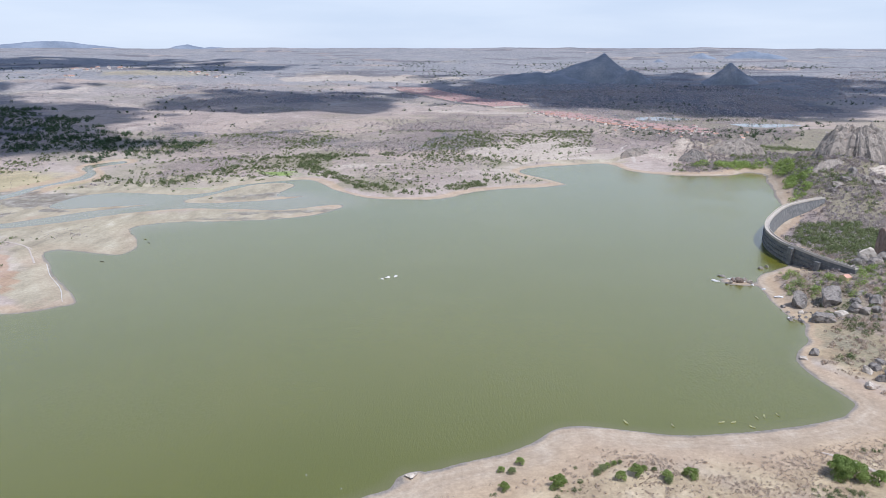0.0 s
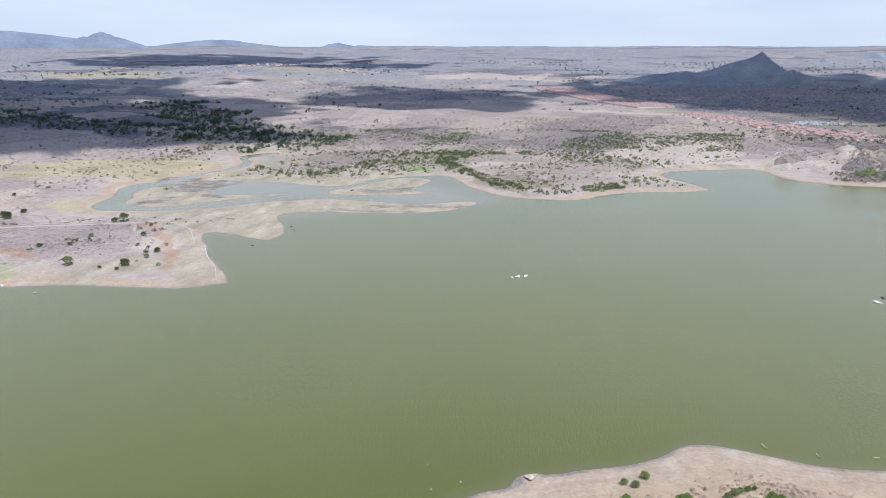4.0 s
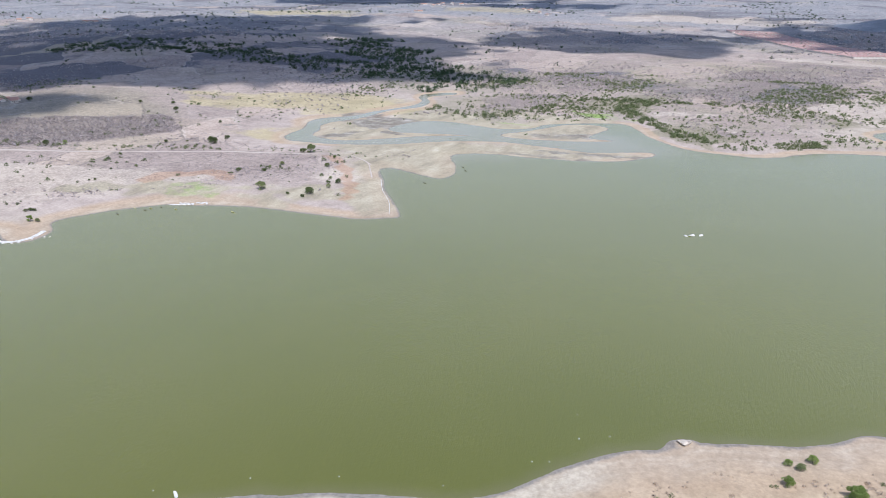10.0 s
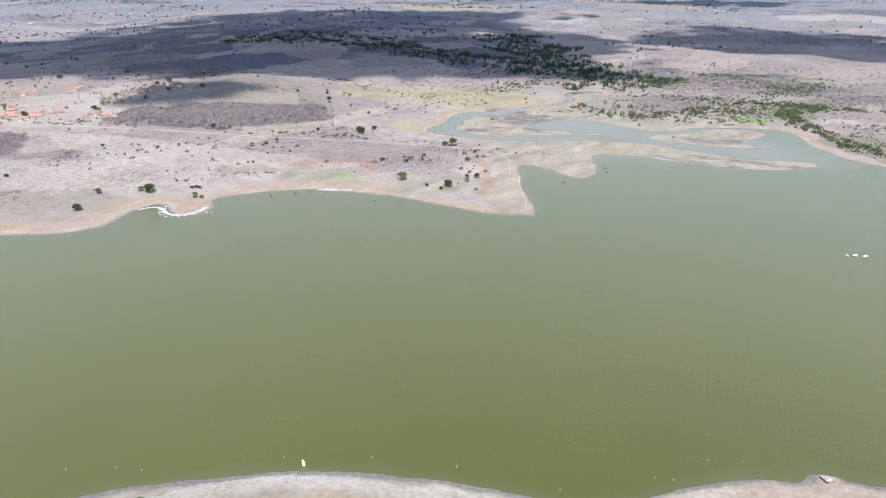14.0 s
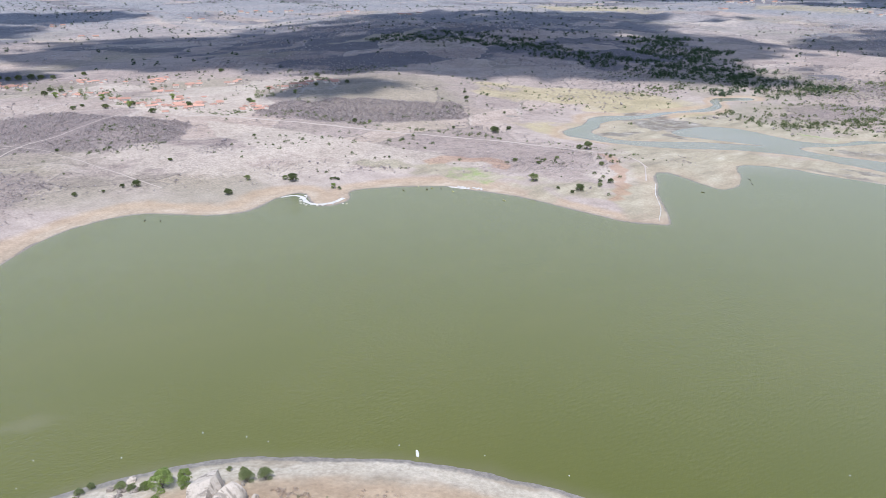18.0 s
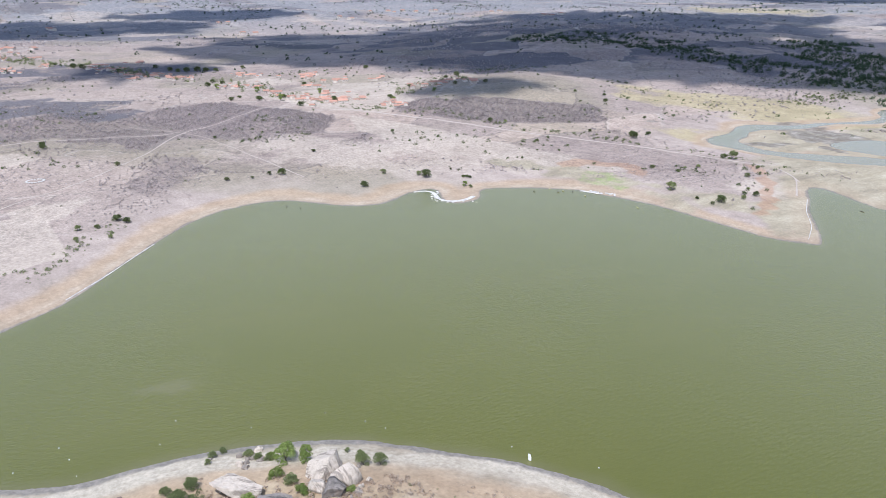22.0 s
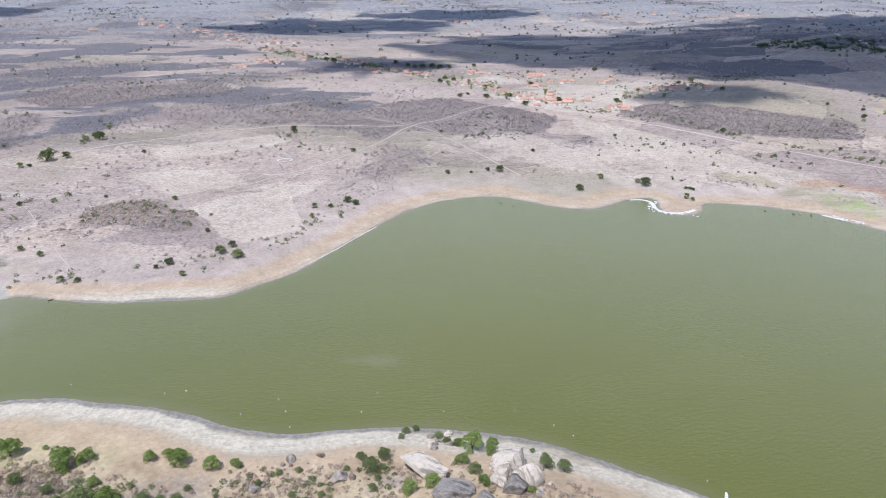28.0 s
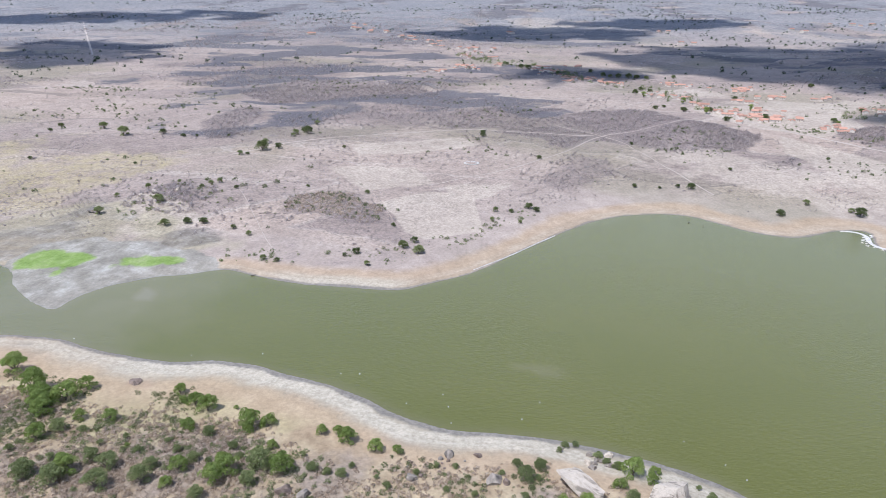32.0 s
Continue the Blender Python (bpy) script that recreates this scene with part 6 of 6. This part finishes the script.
for at_, hgt in ((66, 9.8), (78, 8.0)):
    bm = bmesh.new()
    box(bm, -1.8, 1.8, -1.0, 1.6, -4, hgt)
    bmesh.ops.bevel(bm, geom=list(bm.edges), offset=0.15, segments=1, affect="EDGES")
    ob = part("buttress", bm, MASONRY, dam)
    q, s = mid_line[at_], side[at_]
    ob.matrix_local = Matrix.Translation((q[0] + s[0] * 1.8, q[1] + s[1] * 1.8, 0)) @ Matrix.Rotation(math.atan2(s[1], s[0]) - math.pi / 2, 4, "Z")


# ---- houses ----
def house_template(w, d, h, pitch, wall_mat, label, porch=False):
    root = tagged(new("house"), label, "house")
    bm = bmesh.new()
    box(bm, -w / 2, w / 2, -d / 2, d / 2, -0.8, h)
    gable = [bm.verts.new((sx * w / 2, y_, z_)) for sx in (-1, 1) for y_, z_ in ((-d / 2, h), (d / 2, h), (0, h + pitch))]
    bm.faces.new(gable[:3])
    bm.faces.new(gable[3:])
    part("wall", bm, wall_mat, root)
    for sgn in (-1, 1):
        bm = bmesh.new()
        e, o = 0.5, 0.45
        run = d / 2 + o
        low = h - pitch * o / (d / 2)
        v = [bm.verts.new(c) for c in ((-w / 2 - e, 0, h + pitch + 0.05), (w / 2 + e, 0, h + pitch + 0.05), (w / 2 + e, sgn * run, low + 0.05), (-w / 2 - e, sgn * run, low + 0.05))]
        g = bmesh.ops.extrude_face_region(bm, geom=[bm.faces.new(v)])
        bmesh.ops.translate(bm, verts=[q for q in g["geom"] if isinstance(q, bmesh.types.BMVert)], vec=(0, 0, 0.16))
        part("roof", bm, ROOF, root)
    bm = bmesh.new()
    box(bm, -0.45, 0.45, -d / 2 - 0.05, -d / 2 + 0.05, 0, 2.1)
    part("door", bm, DOOR, root)
    for x in (-w * 0.3, w * 0.3):
        bm = bmesh.new()
        box(bm, x - 0.5, x + 0.5, -d / 2 - 0.05, -d / 2 + 0.05, 0.95, 2.0)
        part("window", bm, DOOR, root)
    return root


HOUSES = [house_template(8.0, 7.0, 2.8, 1.5, WALL, "small whitewashed house with a terracotta tile roof"),
          house_template(12.0, 7.5, 3.0, 1.7, WALL, "long plastered house with a terracotta tile roof"),
          house_template(7.0, 9.0, 3.2, 1.9, YELLOW, "yellow plastered house with a terracotta tile roof")]
first_house = [True, True, True]


def settle(x, y, turn, k, group, size=1.0):
    m = placed(x, y, None, turn, size / HOUSES[k].scale.x)
    if first_house[k]:
        HOUSES[k].matrix_basis = m
        first_house[k] = False
        ob = HOUSES[k]
    else:
        ob = copy_thing(HOUSES[k], m)
    tagged(ob, group=group)


def joined_houses(name, rows, label, roof=None):
    """Many small gabled houses too far off to tell apart, in one mesh: x, y, turn, size."""
    vs, fs, mats = [], [], []
    for x, y, turn, s in rows:
        w, d, h, e = 4.6 * s, 3.6 * s, 2.8 * s, 0.4 * s
        ridge = 1.5 * s
        z, c_, s_ = at(x, y), math.cos(turn), math.sin(turn)
        b0 = len(vs)
        local = [(px_, py_, pz_) for pz_ in (-0.6, h) for px_, py_ in ((-w, -d), (w, -d), (w, d), (-w, d))]
        local += [(-w, 0, h + ridge), (w, 0, h + ridge)]
        local += [(sx * (w + e), sy * (d + e), h - 0.05 * s + q_) for q_ in (0, 0.16) for sy in (-1, 1) for sx in (-1, 1)]
        local += [(sx * (w + e), 0, h + ridge + 0.16 + q_) for q_ in (0, 0.16) for sx in (-1, 1)]
        vs += [(x + px_ * c_ - py_ * s_, y + px_ * s_ + py_ * c_, z + pz_) for px_, py_, pz_ in local]
        walls = [(0, 1, 5, 4), (1, 2, 6, 5), (2, 3, 7, 6), (3, 0, 4, 7), (4, 8, 7), (5, 6, 9)]
        roofs = [(14, 15, 21, 20), (17, 16, 20, 21), (11, 10, 18, 19), (12, 13, 19, 18), (10, 11, 15, 14), (13, 12, 16, 17), (10, 14, 20, 18), (12, 18, 20, 16), (11, 19, 21, 15), (13, 17, 21, 19)]
        fs += [tuple(b0 + q_ for q_ in f_) for f_ in walls + roofs]
        mats += [0] * len(walls) + [1] * len(roofs)
    me = mesh_of(name, vs, fs)
    me.materials.append(WALL)
    me.materials.append(roof or ROOF)
    me.polygons.foreach_set("material_index", np.array(mats, np.int32))
    tagged(link(name, me, None), label, "houses", kind="stuff")


rnd = random.Random(17)
VILLAGE = [(-1080, 91), (-1059, 107), (-1042, 119), (-1003, 125), (-988, 133), (-969, 141), (-981, 153), (-968, 161), (-942, 167), (-932, 175), (-931, 184), (-948, 121), (-1109, 101), (-1119, 155), (-815, 206), (-821, 222), (-806, 236),
           (-754, 235), (-713, 241), (-702, 251), (-688, 260), (-925, 250), (-914, 261), (-855, 308), (-868, 326), (-789, 291), (-708, 284), (-1290, -21), (-1255, -9), (-1244, 28), (-1117, 39), (-1108, -23), (-1102, -12), (-1044, -52), (-1070, -3),
           (-1492, -70), (-1368, 5), (-693, 255), (-686, 270), (-673, 278), (-672, 289), (-669, 299), (-817, 330), (-813, 345), (-797, 382), (-623, 309), (-614, 315), (-691, 380), (-684, 409), (-675, 411), (-689, 442), (-657, 432), (-866, 321)]
for x, y in VILLAGE:
    for k in range(4):
        settle(x + rnd.uniform(-10, 10), y + rnd.uniform(-9, 9), 1.15 + rnd.choice((0, 0, 1.57)) + rnd.uniform(-0.15, 0.15), rnd.choice((0, 0, 0, 1)), "village houses", rnd.uniform(0.5, 0.8))
far_town = []
for row in range(15):
    f = row / 14
    ax, ay, bx_, by_ = -148 + 105 * f, 2000 + 5 * f, 105 + 75 * f, 1455 + 70 * f
    for k in range(66):
        t = (k + rnd.uniform(-0.2, 0.2)) / 65
        if rnd.random() < 0.88:
            far_town.append((ax + (bx_ - ax) * t, ay + (by_ - ay) * t, math.atan2(by_ - ay, bx_ - ax) + rnd.uniform(-0.05, 0.05), rnd.uniform(0.8, 1.15)))
for k in range(260):
    t = rnd.random()
    far_town.append((181 + 190 * t + rnd.gauss(6, 14), 1300 - 290 * t + rnd.gauss(14, 24), -1.07 + rnd.uniform(-0.1, 0.1), rnd.uniform(0.6, 0.9)))
joined_houses("town_houses", far_town, "rows of town houses with red tile roofs", TOWN_ROOF)
more = []
for k in range(90):
    x, y = VILLAGE[k % len(VILLAGE)]
    more.append((x + rnd.gauss(0, 16), y + rnd.gauss(0, 14), 1.15 + rnd.choice((0, 1.57)) + rnd.uniform(-0.2, 0.2), rnd.uniform(0.35, 0.6)))
joined_houses("village_sheds", more, "small sheds and outhouses with terracotta roofs")
for k in range(60):
    t = k / 59
    x, y = 181 + 150 * t + rnd.uniform(-10, 10), 1292 - 275 * t + rnd.uniform(-16, 16)
    settle(x, y, -1.07 + rnd.uniform(-0.1, 0.1), rnd.choice((0, 0, 1)), "town houses", rnd.uniform(0.6, 0.85))
for x, y in [(355, 1010), (380, 985), (405, 960), (350, 940), (430, 1000), (300, 985), (270, 1005), (395, 930), (250, 1030), (320, 950)]:
    settle(x, y, rnd.uniform(0, 1.5), rnd.choice((0, 1)), "houses by the ponds", 0.65)
settle(206, 341, 0.4, 2, "houses by the dam", 0.5)

tower = tagged(new("water_tower"), "white concrete water tower above the town roofs", "water tower")
for nm, r0, r1, z0, z1 in (("shaft", 1.6, 1.3, -1, 11), ("tank", 3.2, 3.4, 11, 15.5), ("cap", 3.5, 1.0, 15.5, 16.8)):
    bm = bmesh.new()
    bmesh.ops.create_cone(bm, cap_ends=True, segments=20, radius1=r0, radius2=r1, depth=z1 - z0, matrix=Matrix.Translation((0, 0, (z0 + z1) / 2)))
    part(nm, bm, CONCRETE, tower)
tower.matrix_basis = placed(-128, 2001)

for qx, qy, qa, qb, qz in PONDS:
    bm = bmesh.new()
    vs = []
    for k in range(48):
        a = k * math.tau / 48
        rr = 0.95 + 0.25 * math.sin(a * 3 + qx) * 0.5
        x, y = qx + math.cos(a) * qa * rr, qy + math.sin(a) * qb * rr
        vs.append(bm.verts.new((x, y, qz + 0.12)))
    bm.faces.new(vs)
    tagged(part("pond", bm, POND), "small grey pond beyond the lake", "pond", kind="structure")


# ---- dirt tracks ----
def track(points, width, label, mat=None, step=6.0):
    q = np.array(points, float)
    length = np.concatenate([[0], np.cumsum(np.hypot(*np.diff(q, axis=0).T))])
    s = np.arange(0, length[-1], step)
    x, y = np.interp(s, length, q[:, 0]), np.interp(s, length, q[:, 1])
    x, y = np.convolve(np.pad(x, 3, "edge"), np.ones(7) / 7, "valid"), np.convolve(np.pad(y, 3, "edge"), np.ones(7) / 7, "valid")
    x = x + (fractal(s, s * 0, 40, 91) - 0.5) * (4 if step > 3 else 1)
    dx, dy = np.gradient(x), np.gradient(y)
    n_ = np.hypot(dx, dy) + 1e-9
    wdt = width * (0.16 + 0.3 * fractal(s, s * 0 + 5, 20, 92))
    edges = []
    for sgn in (-1, -0.35, 0.35, 1):
        ex, ey = x - dy / n_ * wdt * sgn, y + dx / n_ * wdt * sgn
        edges.append(np.stack([ex, ey, np.maximum(height(ex, ey), -0.05) + (0.12 if abs(sgn) == 1 else 0.26)], 1))
    m_ = len(x)
    v = np.concatenate(edges)
    f = [(r * m_ + e, r * m_ + e + 1, (r + 1) * m_ + e + 1, (r + 1) * m_ + e) for r in range(3) for e in range(m_ - 1)]
    tagged(link("dirt_track", mesh_of("dirt_track", v, f, True), mat or TRACK), label, "track", kind="structure")


track([(-287, 434), (-327, 413), (-376, 397), (-431, 368), (-480, 340), (-525, 318), (-579, 292), (-628, 268), (-690, 250)], 4, "pale dirt road from the village to the point")
track([(-497, -183), (-512, -167), (-556, -133), (-590, -77), (-604, -34), (-608, 8), (-599, 59), (-598, 107)], 2.6, "pale dirt track through the thicket")
track([(-426, -33), (-468, 21), (-526, 67), (-598, 107), (-613, 145), (-673, 199), (-690, 235)], 1.8, "pale dirt track across the fields")
track([(-645, 72), (-618, 90), (-587, 117), (-510, 131), (-409, 148)], 1.3, "narrow footpath down to the shore")
track([(-440, -162), (-380, -128), (-324, -103), (-298, -87)], 0.7, "narrow footpath over the western field")
track([(-475, -97), (-407, -60), (-354, -41)], 0.6, "narrow footpath beside the bare field")
track([(-2019, -1101), (-1625, -883), (-1271, -686)], 6, "straight pale road far off")
track([(-250, 412), (-262, 425), (-287, 434)], 1.5, "pale dirt track on the sand")
track([(205, 745), (212, 790), (215, 850), (235, 900)], 6, "pale dirt track up from the lake")
track([(-900, 850), (-960, 900), (-1060, 930), (-1150, 1000)], 6, "pale track over the shaded hill")
track([(-1400, 1500), (-1000, 1550), (-700, 1500)], 8, "pale road across the far plain")
track([(350, 470), (330, 450), (345, 425), (390, 430)], 4, "pale path on the rocky slope")


farms = []
for x, y in [(-1202, 2423), (-1195, 2529), (-1129, 2493), (-1148, 2389), (-799, 2293), (-702, 2212), (-1068, 2047), (-1549, 1260), (-1512, 1275), (-1740, 1218), (-1979, 1137), (-1995, 1066), (-2018, 987), (-2067, -323), (-2005, -290), (-1888, -207),
             (-1664, -131), (-1456, -24), (-1395, 10), (-1924, 496), (-1914, 86), (-1986, -313), (-1910, -256), (-1756, -151), (-1606, -105), (-1532, -79), (-1654, 480), (-1891, 823), (-1782, -421)]:
    for k in range(3):
        farms.append((x + rnd.uniform(-30, 30), y + rnd.uniform(-30, 30), rnd.uniform(0, 3), rnd.uniform(1.0, 1.6)))
joined_houses("farmhouses", farms, "pale farmhouses scattered over the far plain")
track([(111, 190), (114, 187), (120, 185), (124, 184), (125, 179), (127, 172), (129, 150)], 2.2, "pale footpath on the near bank")
track([(-281, 430), (-264, 429), (-250, 408), (-231, 379)], 1.6, "faint footpath over the sandy point")


track([(-358, 192), (-359, 201), (-354, 205), (-345, 202), (-337, 199), (-328, 205), (-329, 215), (-334, 223)], 3.4, "white strip of dried foam on the shore", CRUST, 2.0)
track([(-312, 283), (-304, 287), (-296, 291)], 3.0, "white strip of dried foam on the shore", CRUST, 2.0)
track([(-186, 322), (-199, 345), (-216, 366), (-231, 390)], 0.6, "thin white foam line along the point", CRUST, 2.0)
track([(-292, 0), (-313, 19), (-332, 34), (-345, 45)], 1.0, "thin white foam line along the shore", CRUST, 2.0)


# ---- boats, white flecks, a well ----
def canoe_template(mat, label):
    root = tagged(new("canoe"), label, "boat", "canoes on the lake")
    bm = bmesh.new()
    rings = []
    for k in range(9):
        t = k / 8 * 2 - 1
        half = 0.42 * (1 - abs(t) ** 2.6) + 0.03
        lift = 0.22 * abs(t) ** 3
        prof = [(-half, 0.34 + lift), (-half * 0.8, 0.06 + lift), (0, -0.08 + lift), (half * 0.8, 0.06 + lift), (half, 0.34 + lift),
                (half * 0.84, 0.34 + lift), (half * 0.6, 0.12 + lift), (0, 0.04 + lift), (-half * 0.6, 0.12 + lift), (-half * 0.84, 0.34 + lift)]
        rings.append([bm.verts.new((x, t * 1.9, z)) for x, z in prof])
    for r0, r1 in zip(rings, rings[1:]):
        for e in range(10):
            bm.faces.new((r0[e], r0[(e + 1) % 10], r1[(e + 1) % 10], r1[e]))
    bm.faces.new(rings[0])
    bm.faces.new(rings[-1][::-1])
    bmesh.ops.recalc_face_normals(bm, faces=bm.faces)
    part("hull", bm, mat, root)
    for y in (-0.8, 0.0, 0.8):
        bm = bmesh.new()
        box(bm, -0.36, 0.36, y - 0.12, y + 0.12, 0.26, 0.3)
        part("seat", bm, BOAT_WOOD, root)
    return root


pale_canoe = canoe_template(BOAT, "pale yellow painted wooden canoe near the shore")
dark_canoe = canoe_template(BOAT_WOOD, "dark wet wooden canoe near the shore")
for k, (x, y, a) in enumerate([(61, 209, 0.3), (76, 207, 0.15), (93, 209, 1.8), (97, 209, 2.0), (102, 206, 0.8), (106, 212, 0.2), (109, 213, -0.3), (114, 214, 0.1), (145, 230, 0.2), (-301, 279, 1.4), (-323, 270, 1.2), (-315, 274, 1.5), (-268, 289, 1.6)]):
    m = Matrix.Translation((x, y, 0.0)) @ Matrix.Rotation(a, 4, "Z") @ Matrix.Diagonal((0.78, 0.78, 0.78, 1))
    if k:
        copy_thing(pale_canoe, m)
    else:
        pale_canoe.matrix_basis = m
for k, (x, y, a) in enumerate([(147, 232, 1.0), (-315, 270, 1.5), (-311, 278, 1.3), (-323, 258, 1.5), (-195, 443, 1.2), (-189, 434, 1.0), (-200, 393, 1.6), (-368, 118, 0.9), (-362, 124, 1.1), (-282, -96, 0.8)]):
    m = Matrix.Translation((x, y, 0.0)) @ Matrix.Rotation(a, 4, "Z") @ Matrix.Diagonal((0.78, 0.78, 0.78, 1))
    if k:
        copy_thing(dark_canoe, m)
    else:
        dark_canoe.matrix_basis = m

# small white ellipsoids added in place of birds and foam on the water
bm = bmesh.new()
bmesh.ops.create_uvsphere(bm, u_segments=10, v_segments=7, radius=0.17)
for v in bm.verts:
    v.co.z *= 0.7
fleck = tagged(part("white_fleck", bm, WHITE, None, "", True), "small white fleck on the water standing in for birds and foam", "float", "net floats")
fleck.matrix_basis = Matrix.Translation((-40, 179, 0.05))
places = [(-41, 154), (-201, -36), (-187, 22), (-190, -8), (-183, -6), (-220, -143), (-169, 61)]
for k in range(16):
    t = k / 15 * (len(SOUTH) - 9)
    i0 = int(t)
    qx, qy = SOUTH[i0]
    places.append((qx - rnd.uniform(3, 12) * 0.8, qy + rnd.uniform(3, 12) * 0.5))
for x, y in places:
    if float(shore(np.array([x]), np.array([y]))[0]) < -1.0:
        copy_thing(fleck, Matrix.Translation((x, y, 0.05)) @ Matrix.Diagonal((1, 1, 1, 1)))

well = tagged(new("stone_pit"), "round pit edged with pale stones in a field", "pit")
for k in range(16):
    a = k * math.tau / 16
    bm = bmesh.new()
    bmesh.ops.create_icosphere(bm, subdivisions=2, radius=1)
    for v in bm.verts:
        v.co += v.co.normalized() * noise.noise(v.co * 2 + Vector((k, 0, 0))) * 0.3
    ob = part("stone", bm, CRUST, well)
    ob.matrix_local = Matrix.Translation((math.cos(a) * 4.2, math.sin(a) * 4.8, 0.1)) @ Matrix.Diagonal((0.9, 0.75, 0.4, 1))
well.matrix_basis = placed(-486, -1)
